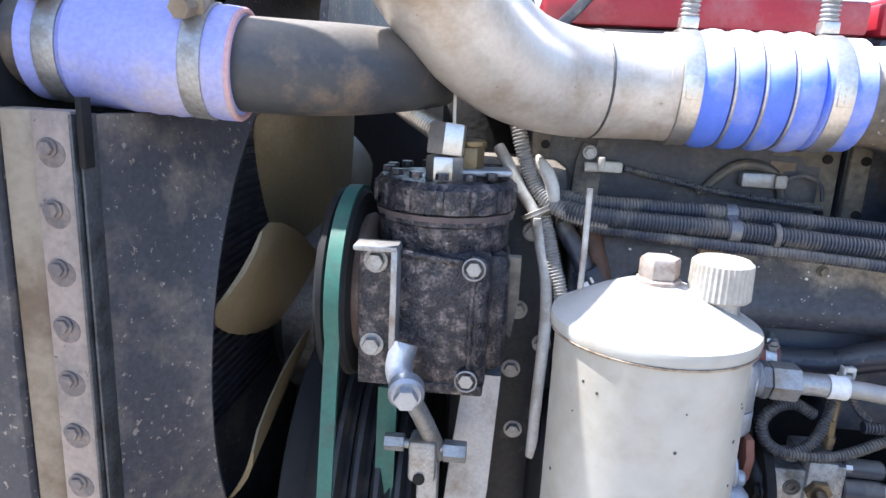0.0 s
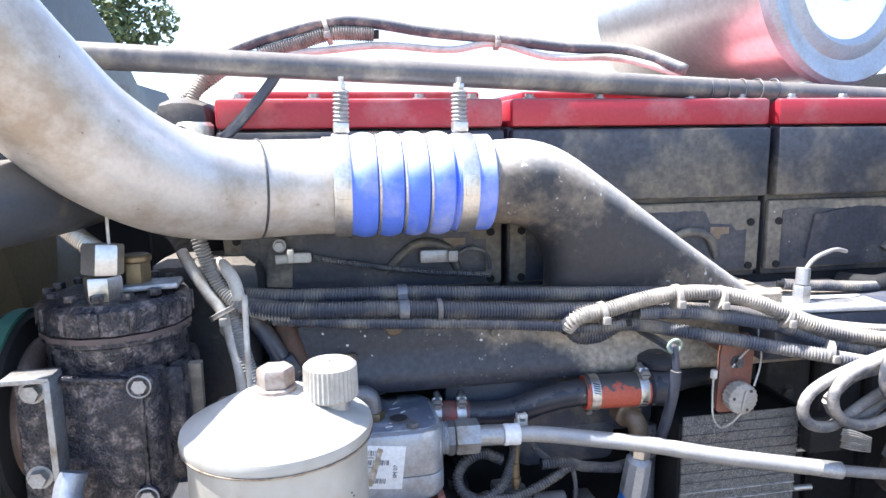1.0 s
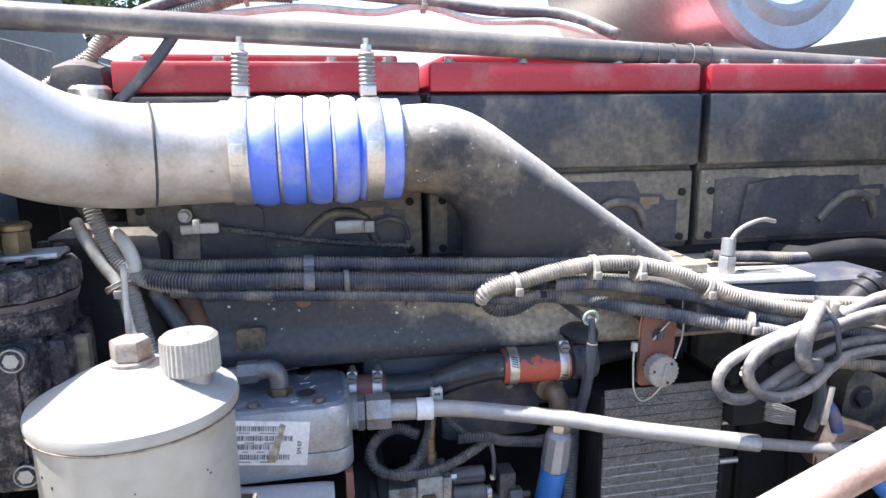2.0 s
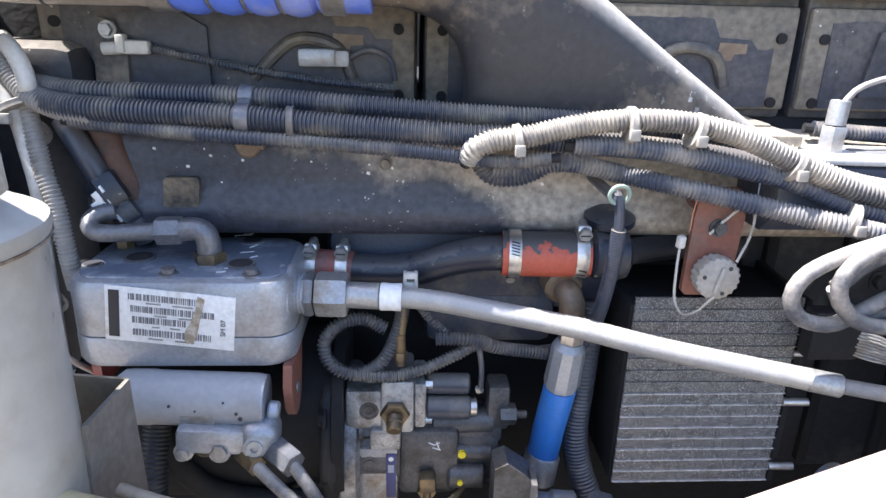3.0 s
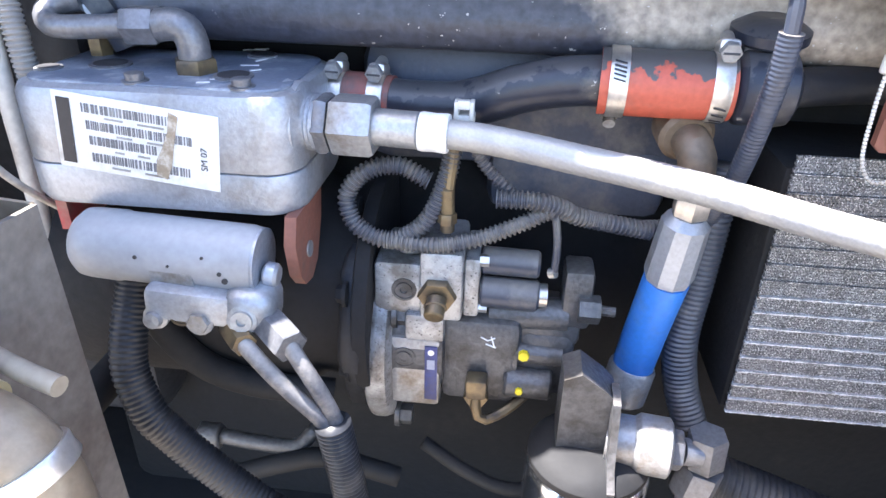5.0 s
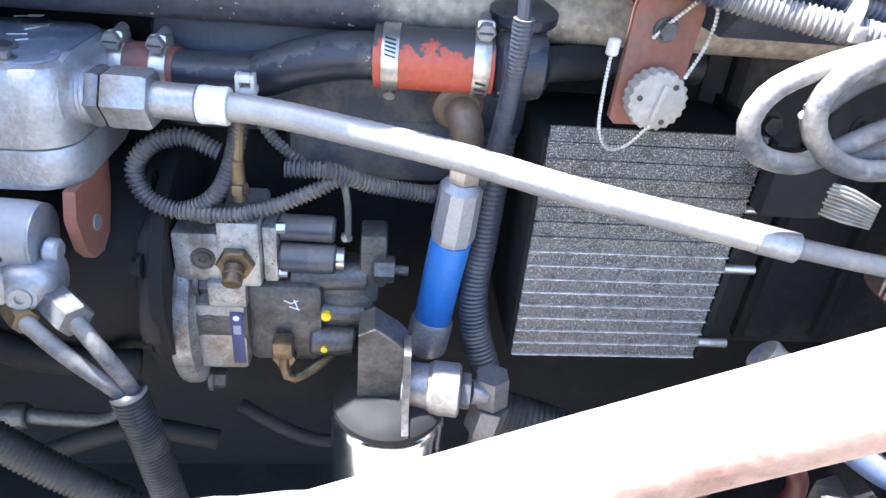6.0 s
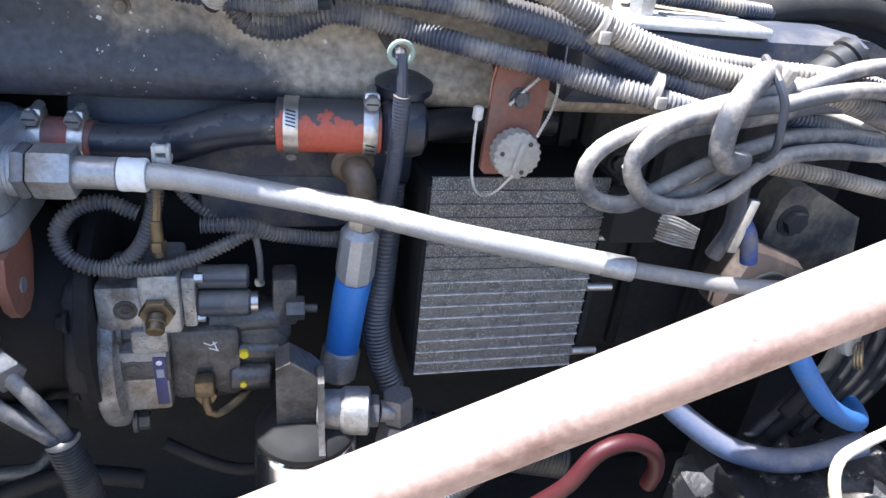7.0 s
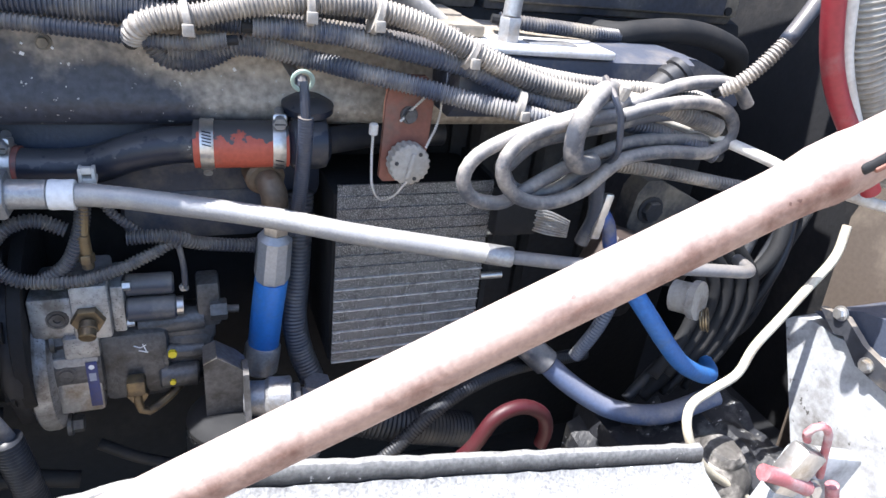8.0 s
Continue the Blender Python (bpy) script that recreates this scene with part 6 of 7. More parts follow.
for y, r in ((0.678, 0.018), (0.6715, 0.019), (0.663, 0.0186), (0.6615, 0.017), (0.661, 0.001)):
    rows.append([b.verts.new((0.6575 + (r + (0.0012 if (k // 2) % 2 and 0.662 < y else 0)) * math.cos(2 * math.pi * k / n), y, 1.247 + (r + (0.0012 if (k // 2) % 2 and 0.662 < y else 0)) * math.sin(2 * math.pi * k / n))) for k in range(n)])
for p, q in zip(rows, rows[1:]):
    for k in range(n):
        b.faces.new((p[k], p[(k + 1) % n], q[(k + 1) % n], q[k]))
b.faces.new(rows[0])
bmesh.ops.recalc_face_normals(b, faces=b.faces)
part("toothed_disc", b, cap_plastic, cap)
b = B()
box(b, (0.6575, 0.6595, 1.247), (0.005, 0.003, 0.025), 0.0015, (0, 12, 0))
part("raised_bar", b, cap_plastic, cap)
for a in (50, 170, 290):
    b = B()
    c = Vector((0.6575 + 0.0138 * math.cos(radians(a)), 0.6612, 1.247 + 0.0138 * math.sin(radians(a))))
    rod(b, c, c + Vector((0, -0.0004, 0)), 0.002, 10)
    part("pin_hole", b, label_ink, cap)
def chain(pts, r=0.0015):
    b = B()
    for k, p in enumerate(smooth_path(pts, 0.0024)):
        bmesh.ops.create_icosphere(b, subdivisions=1, radius=r, matrix=Matrix.Translation(p))
    return b
part("chain", chain([(0.654, 0.66, 1.231), (0.645, 0.668, 1.214), (0.634, 0.672, 1.209), (0.626, 0.675, 1.222), (0.624, 0.676, 1.25), (0.624, 0.676, 1.275)]), wire_white, cap, "thin pale ball chain")
part("chain", chain([(0.672, 0.664, 1.264), (0.684, 0.672, 1.285), (0.686, 0.675, 1.305), (0.678, 0.676, 1.312), (0.664, 0.677, 1.30), (0.65, 0.677, 1.285)]), wire_white, cap)
b = B()
rod(b, (0.624, 0.676, 1.272), (0.6245, 0.676, 1.283), 0.0042, 10, 0.001)
part("chain_end", b, wire_white, cap)

# hook with braided lead in front of the housing
hk = thing("tube_support", (0.556, 0.65, 1.2), "pale green P-clip with a black braided lead", "clip")
b = B()
ring(b, (0.556, 0.652, 1.326), (0, 1, 0.2), 0.0082, 0.0018, 22)
part("clip", b, surface("pale_green", (0.25, 0.33, 0.28), 0.5), hk)
b = B()
rod(b, (0.556, 0.66, 1.326), (0.557, 0.655, 1.32), 0.005, 10)
tube(b, [(0.557, 0.655, 1.325), (0.558, 0.652, 1.31), (0.559, 0.652, 1.292)], 0.0042, 10)
rod(b, (0.557, 0.655, 1.32), (0.557, 0.748, 1.32), 0.005, 10)
part("stem", b, plastic_black, hk)
b = B()
ribbed(b, [(0.559, 0.652, 1.296), (0.559, 0.655, 1.27), (0.558, 0.664, 1.235), (0.557, 0.675, 1.205), (0.556, 0.686, 1.185), (0.552, 0.70, 1.165), (0.546, 0.725, 1.15)], 0.0066, 0.0026, 14, 0.05)
part("braided_lead", b, plastic_black, hk)
b = B()
ribbed(b, [(0.57, 0.74, 1.19), (0.568, 0.735, 1.15), (0.565, 0.73, 1.10), (0.562, 0.725, 1.05), (0.568, 0.72, 1.01), (0.58, 0.71, 0.975)], 0.014, 0.0042, 18, 0.1)
single("corrugated_hose", b, plastic_black, "black corrugated hose beside the oil cooler", "hose")


# ---- wiring looms along the ledge ----
def loom(name, pts, r, material, label, group="wiring looms", pitch=0.0035):
    t = thing(name, pts[0], label, "wiring", group)
    b = B()
    ribbed(b, pts, r, pitch, 14, 0.17)
    part("conduit", b, material, t)
    b = B()
    line = smooth_path(pts, 0.008)
    line = [line[0] * 2 - line[1]] + line + [line[-1] * 2 - line[-2]]
    sweep(b, line, r * 0.6, 10)
    part("wire_core", b, matte_black, t)
    return t

def cable_tie(at, axis, r, group="cable ties", flip=1):
    at, axis = Vector(at), Vector(axis).normalized()
    c = thing("cable_tie", at, "dusty pale plastic cable tie round a loom", "cable tie", group)
    b = B()
    band(b, at, axis, r, 0.006, 0.0011, 20)
    part("strap", b, tie_plastic, c)
    b = B()
    down = Vector((0, -1, -0.4 * flip)).normalized()
    box(b, at + down * (r + 0.0025), (0.0085, 0.005, 0.009), 0.001)
    part("lock", b, tie_plastic, c)
    return c

loom("wiring_loom", [(0.055, 0.735, 1.388), (0.09, 0.712, 1.383), (0.14, 0.70, 1.381), (0.245, 0.697, 1.377), (0.35, 0.69, 1.371), (0.43, 0.685, 1.367), (0.50, 0.683, 1.365), (0.58, 0.68, 1.36), (0.65, 0.678, 1.352), (0.72, 0.67, 1.338)], 0.0105, plastic_black, "thick black ribbed wiring loom, dusty")
loom("wiring_loom", [(0.06, 0.745, 1.395), (0.10, 0.725, 1.393), (0.16, 0.72, 1.392), (0.245, 0.717, 1.391), (0.35, 0.712, 1.386), (0.44, 0.71, 1.381), (0.52, 0.706, 1.378), (0.62, 0.70, 1.372), (0.70, 0.69, 1.358)], 0.0095, plastic_black, "black ribbed wiring loom behind the front one")
loom("wiring_loom", [(0.10, 0.708, 1.370), (0.20, 0.693, 1.364), (0.30, 0.688, 1.359), (0.40, 0.68, 1.353), (0.46, 0.672, 1.348), (0.50, 0.668, 1.352)], 0.0065, plastic_black, "thin black ribbed conduit under the loom")
loom("wiring_loom", [(0.4326, 0.676, 1.350), (0.4377, 0.668, 1.360), (0.453, 0.667, 1.3665), (0.477, 0.668, 1.3695), (0.5126, 0.668, 1.378), (0.5535, 0.668, 1.384), (0.6035, 0.666, 1.384), (0.652, 0.66, 1.3745), (0.70, 0.652, 1.355), (0.75, 0.64, 1.335), (0.80, 0.63, 1.326), (0.85, 0.615, 1.322), (0.90, 0.61, 1.315), (0.95, 0.605, 1.30)], 0.0095, conduit_dust, "tan dusted ribbed loom bent back on itself")
loom("wiring_loom", [(0.456, 0.70, 1.335), (0.482, 0.70, 1.3355), (0.5206, 0.70, 1.342), (0.575, 0.698, 1.332), (0.6117, 0.68, 1.3273), (0.6615, 0.664, 1.3193), (0.706, 0.647, 1.312), (0.745, 0.63, 1.307), (0.80, 0.615, 1.297)], 0.0088, loom_blue, "ribbed loom, lit pale by the sun at its end")
loom("wiring_loom", [(0.52, 0.675, 1.362), (0.58, 0.672, 1.36), (0.64, 0.668, 1.35), (0.70, 0.66, 1.338), (0.75, 0.645, 1.32), (0.80, 0.632, 1.31), (0.85, 0.62, 1.302), (0.90, 0.612, 1.29), (0.95, 0.60, 1.275)], 0.0085, loom_blue, "dusty ribbed loom below the tan one")
loom("wiring_loom", [(0.4424, 0.70, 1.344), (0.456, 0.70, 1.3295), (0.482, 0.70, 1.329), (0.509, 0.70, 1.3426)], 0.0085, plastic_black, "short curl of ribbed loom")
loom("wiring_loom", [(0.70, 0.668, 1.36), (0.74, 0.65, 1.343), (0.79, 0.64, 1.335), (0.84, 0.63, 1.332), (0.87, 0.62, 1.332), (0.92, 0.615, 1.327), (0.97, 0.62, 1.31)], 0.0075, conduit_dust, "pale ribbed conduit to the cable coil")
loom("wiring_loom", [(0.050, 0.735, 1.385), (0.060, 0.722, 1.355), (0.068, 0.712, 1.325), (0.077, 0.705, 1.295), (0.082, 0.70, 1.255), (0.082, 0.705, 1.22)], 0.0082, conduit_pale, "grey ribbed loom coloured sunlit pale, hanging down beside the valve block")
loom("wiring_loom", [(0.014, 0.745, 1.49), (0.023, 0.735, 1.455), (0.034, 0.733, 1.424), (0.046, 0.73, 1.402), (0.064, 0.722, 1.387), (0.092, 0.712, 1.378), (0.12, 0.704, 1.376)], 0.009, conduit_pale, "grey ribbed loom coloured sunlit pale, rising behind the pipe")
b = B()
tube(b, [(0.0, 0.75, 1.445), (0.014, 0.735, 1.424), (0.028, 0.73, 1.40), (0.044, 0.726, 1.376), (0.054, 0.718, 1.338), (0.061, 0.710, 1.305), (0.063, 0.70, 1.252), (0.061, 0.70, 1.176), (0.060, 0.70, 1.10)], 0.0066, 12)
single("cable", b, wire_white, "pale grey jacketed cable tied to the loom", "cable")
b = B()
tube(b, [(0.040, 0.735, 1.435), (0.052, 0.728, 1.424), (0.060, 0.724, 1.408), (0.062, 0.722, 1.392)], 0.0075, 12)
single("cable", b, wire_white, "short pale cable behind the compressor", "cable")
for at, ax, r in (((0.046, 0.727, 1.378), (0.5, -0.2, -1), 0.0165), ((0.472, 0.668, 1.3665), (1, 0, 0.2), 0.0125), ((0.563, 0.667, 1.381), (1, 0, 0), 0.0135), ((0.617, 0.664, 1.3775), (1, 0, -0.3), 0.0135),
                  ((0.70, 0.654, 1.352), (1, -0.2, -0.5), 0.0125), ((0.745, 0.634, 1.312), (1, -0.3, -0.2), 0.0125)):
    cable_tie(at, ax, r)
c = thing("loom_clip", (0.245, 0.70, 1.385), "grey steel strap clip holding two looms", "clip")
b = B()
band(b, (0.245, 0.697, 1.377), (1, 0, -0.05), 0.0108, 0.011, 0.001, 20)
part("strap", b, shade_iron, c)
b = B()
band(b, (0.245, 0.717, 1.391), (1, 0, -0.05), 0.0098, 0.011, 0.001, 20)
part("strap", b, shade_iron, c)
b = B()
box(b, (0.245, 0.7035, 1.388), (0.011, 0.012, 0.004), 0.001, (35, 0, 0))
part("tab", b, shade_iron, c)
c = thing("loom_clip", (0.285, 0.70, 1.375), "black plastic tie on the loom", "clip")
b = B()
band(b, (0.285, 0.694, 1.375), (1, 0, 0), 0.0115, 0.006, 0.0012, 20)
part("strap", b, plastic_black, c)
b = B()
tube(b, [(0.098, 0.752, 1.385), (0.107, 0.75, 1.359), (0.117, 0.748, 1.328), (0.130, 0.748, 1.293), (0.143, 0.752, 1.262)], 0.013, 16)
single("rusty_stay", b, surface("stay_rust", (0.10, 0.055, 0.04), 0.65, 0, (0.05, 0.035, 0.03), 0.5, 40, 0.3), "dark rusty stay behind the pipe union", "bracket")
# painted pipe union left of the valve block
u = thing("air_union", (0.12, 0.75, 1.28), "black pipe union with chipped pale paint", "fitting")
b = B()
tube(b, [(0.075, 0.745, 1.365), (0.089, 0.738, 1.344), (0.099, 0.735, 1.327), (0.108, 0.735, 1.307), (0.12, 0.735, 1.288), (0.132, 0.735, 1.27), (0.138, 0.737, 1.255)], 0.0105, 16)
part("pipe", b, plastic_black, u)
b = B()
hexagon(b, (0.1035, 0.735, 1.316), (0.1175, 0.735, 1.291), 0.0175)
part("union_nut", b, scuffed_tube, u)
b = B()
hexagon(b, (0.119, 0.735, 1.289), (0.1285, 0.735, 1.274), 0.0145)
part("lock_nut", b, scuffed_tube, u)
b = B()
for x, z, w, h in ((0.107, 1.300, 0.012, 0.007), (0.1105, 1.308, 0.007, 0.004), (0.1145, 1.296, 0.010, 0.005), (0.104, 1.294, 0.005, 0.008), (0.122, 1.281, 0.008, 0.0035), (0.117, 1.292, 0.006, 0.003)):
    box(b, (x, 0.7195 if z > 1.289 else 0.7215, z), (w, 0.0022, h), 0.0006, (0, 55, 0))
part("paint_patch", b, white_label, u, "chipped white paint")


# ---- coil of grey cable tied in a knot ----
coil = thing("cable_coil", (0.80, 0.6, 1.25), "coil of dusty grey jacketed cable tied with its own end", "cable")
LOOPS = ([(0.835, 0.602, 1.326), (0.783, 0.599, 1.314), (0.745, 0.596, 1.304), (0.711, 0.593, 1.293), (0.688, 0.591, 1.28), (0.68, 0.59, 1.262), (0.691, 0.591, 1.244), (0.717, 0.593, 1.237), (0.734, 0.594, 1.243), (0.76, 0.597, 1.256), (0.788, 0.599, 1.269), (0.816, 0.601, 1.279), (0.853, 0.604, 1.288), (0.893, 0.607, 1.289), (0.937, 0.609, 1.287)],
         [(0.824, 0.592, 1.317), (0.789, 0.589, 1.314), (0.755, 0.587, 1.308), (0.727, 0.585, 1.298), (0.712, 0.583, 1.28), (0.716, 0.583, 1.26), (0.737, 0.585, 1.243), (0.767, 0.587, 1.238), (0.799, 0.589, 1.247), (0.82, 0.591, 1.264), (0.842, 0.592, 1.277), (0.887, 0.595, 1.281), (0.937, 0.598, 1.278), (0.961, 0.60, 1.289), (0.96, 0.60, 1.309), (0.939, 0.599, 1.323), (0.899, 0.597, 1.328), (0.854, 0.594, 1.323), (0.825, 0.592, 1.316)],
         [(0.722, 0.602, 1.265), (0.733, 0.603, 1.248), (0.756, 0.604, 1.239), (0.782, 0.605, 1.243), (0.807, 0.607, 1.258), (0.836, 0.608, 1.268), (0.873, 0.61, 1.28), (0.914, 0.612, 1.281), (0.947, 0.613, 1.287), (0.946, 0.614, 1.301), (0.914, 0.612, 1.311), (0.87, 0.61, 1.311), (0.833, 0.609, 1.303), (0.792, 0.606, 1.297), (0.75, 0.604, 1.288), (0.722, 0.602, 1.265)],
         [(0.79, 0.603, 1.305), (0.822, 0.605, 1.315), (0.844, 0.605, 1.323), (0.866, 0.605, 1.332), (0.891, 0.605, 1.341), (0.926, 0.605, 1.345), (0.954, 0.603, 1.342), (0.972, 0.60, 1.325)])
for k, pts in enumerate(LOOPS):
    b = B()
    tube(b, pts, 0.0064, 14)
    part("loop", b, cable_grey, coil)
b = B()
tube(b, [(0.822, 0.612, 1.335), (0.798, 0.590, 1.337), (0.780, 0.576, 1.330), (0.770, 0.571, 1.318), (0.768, 0.571, 1.303), (0.771, 0.572, 1.286), (0.783, 0.576, 1.277), (0.803, 0.59, 1.275)], 0.0085, 14)
part("knot", b, cable_grey, coil)
b = B()
tube(b, [(0.812, 0.61, 1.345), (0.805, 0.582, 1.337), (0.811, 0.575, 1.322), (0.815, 0.575, 1.304), (0.819, 0.578, 1.286), (0.825, 0.60, 1.268)], 0.003, 8)
part("tie", b, plastic_black, coil)
b = B()
rod(b, (0.826, 0.602, 1.326), (0.828, 0.598, 1.342), 0.0055, 10, 0.001)
part("tie_end", b, tie_plastic, coil)
loom("wiring_loom", [(0.935, 0.60, 1.338), (0.943, 0.592, 1.347), (0.953, 0.586, 1.360), (0.964, 0.582, 1.376), (0.975, 0.58, 1.392)], 0.007, conduit_dust, "pale ribbed loom climbing to the cab")
b = B()
tube(b, [(0.972, 0.58, 1.388), (0.985, 0.582, 1.405), (1.004, 0.587, 1.43), (1.04, 0.60, 1.475)], 0.0075, 12)
single("cable", b, plastic_black, "black jacketed cable climbing to the cab", "cable")


# ---- diagonal support strut ----
st = thing("support_strut", (0.43, 0.415, 1.15), "diagonal steel strut with worn pinkish paint and rust", "strut")
P, Q = Vector((0.3629, 0.4064, 1.1210)), Vector((0.9296, 0.3533, 1.4219))
b = B()
lathe(b, P, Q - P, [(0, 0.013), (0.02, 0.0148), (0.10, 0.0155), (0.20, 0.0159), (0.463, 0.0159), (0.481, 0.0166), (0.493, 0.0182), (0.513, 0.0182), (0.523, 0.0172), (0.644, 0.0172)], 40)
part("tube", b, strut_paint, st)
b = B()
dd = (Q - P).normalized()
c = P + dd * 0.516
box(b, c + Vector((0.0, -0.0155, 0.006)), (0.032, 0.006, 0.007), 0.0025, (0, -27, -4), 3)
part("slot", b, matte_black, st, "dark slot in the end fitting")
b = B()
box(b, c + Vector((0.002, -0.0175, 0.0045)), (0.020, 0.005, 0.003), 0.001, (0, -27, -4))
part("slot_pin", b, rust_red, st, "rusty pin in the slot")

# ---- frame rail in front of the engine ----
rl = thing("frame_rail", (0.6, 0.42, 1.0), "black painted rail with chipped edge and pale mud specks", "rail")
def rail_strip(name, profile, mat, label=""):
    """One folded strip of the rail, following its slope."""
    b, n, rows = B(), 60, []
    for k in range(n + 1):
        x = 0.285 + 0.585 * k / n
        z = 1.147 - 0.165 * max(0, x - 0.36) - 0.32 * max(0, 0.45 - x)
        y = 0.44 - 0.02 * (x - 0.5)
        w = 0.0010 * noise.noise((x * 60, 0, 0))
        rows.append([b.verts.new((x, y + dy + w, z + dz + w)) for dy, dz in profile])
    m = len(profile)
    for p, q in zip(rows, rows[1:]):
        for c in range(m):
            b.faces.new((p[c], p[(c + 1) % m], q[(c + 1) % m], q[c]))
    b.faces.new(rows[0])
    b.faces.new(rows[-1][::-1])
    bmesh.ops.recalc_face_normals(b, faces=b.faces)
    return part(name, b, mat, rl, label)
rail_strip("web", ((0.004, -0.12), (0.004, 0.005), (0.002, 0.006), (-0.002, 0.0055), (-0.0045, 0.003), (-0.0065, -0.0045), (-0.0065, -0.12)), web_paint)
rail_strip("flange", ((-0.0080, -0.12), (-0.0080, -0.0065), (-0.014, -0.0125), (-0.05, -0.024), (-0.078, -0.032), (-0.082, -0.042), (-0.082, -0.12)), rail_paint, "lower flange speckled with pale mud, upward face coloured sunlit")


# ---- rear corner of the bay ----
def cable_thing(name, pts, r, mat, label, category="cable", ends=None):
    t = thing(name, pts[0], label, category)
    b = B()
    tube(b, pts, r, 16)
    part("jacket", b, mat, t)
    return t
cable_thing("battery_cable", [(0.862, 0.592, 1.16), (0.872, 0.578, 1.145), (0.895, 0.565, 1.115), (0.926, 0.56, 1.078), (0.956, 0.56, 1.048), (0.991, 0.562, 1.026), (1.02, 0.575, 1.012), (1.045, 0.61, 1.0), (1.06, 0.66, 0.985)], 0.0098, blue_cable, "bright blue battery cable with a lug")
bs = cable_thing("air_hose", [(0.80, 0.66, 1.04), (0.835, 0.64, 1.01), (0.872, 0.62, 0.98), (0.92, 0.60, 0.955), (0.98, 0.585, 0.95), (1.05, 0.58, 0.97)], 0.0125, surface("slate_hose", (0.09, 0.13, 0.24), 0.5, 0, (0.3, 0.3, 0.32), 0.3, 20, 0.05, top=0.35), "slate blue sleeved air hose", "hose")
b = B()
rod(b, (0.80, 0.66, 1.04), (0.838, 0.638, 1.008), 0.0165, 20, 0.002)
part("cuff", b, cable_grey, bs)
cable_thing("red_cable", [(0.70, 0.59, 0.92), (0.725, 0.58, 0.957), (0.745, 0.58, 0.992), (0.765, 0.58, 1.004), (0.785, 0.58, 1.003), (0.806, 0.58, 0.988), (0.814, 0.58, 0.965), (0.815, 0.585, 0.94)], 0.008, shaded_red_cable, "red battery cable bent over, coloured dark for shade")
b = B()
ribbed(b, [(0.60, 0.62, 0.88), (0.66, 0.625, 0.935), (0.70, 0.63, 0.97), (0.745, 0.64, 0.99), (0.81, 0.66, 0.99), (0.92, 0.68, 0.98)], 0.0085, 0.0036, 16, 0.1)
single("corrugated_hose", b, rubber, "dark corrugated hose low in the bay", "hose")
b = B()
ribbed(b, [(0.57, 0.68, 0.955), (0.62, 0.67, 0.945), (0.68, 0.66, 0.93), (0.76, 0.66, 0.905)], 0.022, 0.005, 20, 0.1)
single("corrugated_hose", b, rubber, "thick black corrugated hose under the cooler", "hose")
lug = thing("cable_lug", (0.855, 0.63, 1.19), "white sunlit ring terminal on a black lead", "terminal")
b = B()
tube(b, [(0.83, 0.615, 1.26), (0.838, 0.62, 1.23), (0.845, 0.625, 1.20), (0.84, 0.63, 1.17)], 0.0075, 12)
part("lead", b, plastic_black, lug)
b = B()
box(b, (0.849, 0.618, 1.205), (0.01, 0.006, 0.05), 0.002, (0, 8, 0))
part("barrel", b, steel, lug)
b = B()
tube(b, [(0.845, 0.625, 1.215), (0.86, 0.62, 1.195), (0.868, 0.618, 1.17)], 0.0075, 12)
part("blue_boot", b, surface("navy_boot", (0.03, 0.07, 0.24), 0.5), lug)
gw = thing("ground_strap", (0.81, 0.66, 1.19), "frayed flat grey braided ground strap", "cable")
for k in range(9):
    b = B()
    tube(b, [(0.795, 0.665, 1.195 - k * 0.0028), (0.815, 0.66 - 0.001 * (k % 3), 1.192 - k * 0.003), (0.838, 0.655, 1.182 - k * 0.0022)], 0.0016, 6)
    part("strand", b, dull_steel, gw)
b = B()
box(b, (0.78, 0.672, 1.19), (0.05, 0.02, 0.05), 0.004)
part("anchor_block", b, deep_shade_iron, gw)
# lifting eye bracket
eb = thing("engine_mount", (0.98, 0.70, 1.12), "black cast engine mount arm with a large bolt", "bracket")
b = B()
plate(b, [(0.955, 1.19), (0.965, 1.205), (0.985, 1.205), (1.06, 1.17), (1.08, 1.10), (1.06, 1.05), (1.02, 1.06), (1.0, 1.11), (0.965, 1.12), (0.95, 1.15)], 0.03, "xz", 0.70)
part("arm", b, dusty_iron, eb)
b = B()
bolt(b, (0.978, 0.70, 1.168), (0, -1, 0), 0.013, 0.008)
part("bolt", b, black_iron, eb)
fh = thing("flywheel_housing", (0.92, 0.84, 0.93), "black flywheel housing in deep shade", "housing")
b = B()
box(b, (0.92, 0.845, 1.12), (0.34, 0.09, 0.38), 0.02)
part("casing", b, bay_shade_iron, fh)
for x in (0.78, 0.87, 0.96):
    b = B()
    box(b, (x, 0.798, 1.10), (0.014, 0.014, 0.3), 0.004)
    part("rib", b, deep_shade_iron, fh)
    b = B()
    bolt(b, (x + 0.045, 0.80, 1.19), (0, -1, 0), 0.009, 0.008)
    part("bolt", b, black_iron, fh)
# brown junction box and dark cables behind the blue one
jb = thing("junction_box", (0.90, 0.65, 1.10), "dark brown plastic junction box behind the blue cable", "box")
b = B()
box(b, (0.915, 0.66, 1.125), (0.075, 0.05, 0.075), 0.014, (0, 20, 0))
part("body", b, surface("brown_plastic", (0.06, 0.045, 0.04), 0.5, 0, (0.14, 0.115, 0.1), 0.4, 22, 0.1), jb)
b = B()
rod(b, (0.915, 0.64, 1.125), (0.912, 0.628, 1.125), 0.024, 24, 0.003)
part("cover", b, matte_black, jb)
b = B()
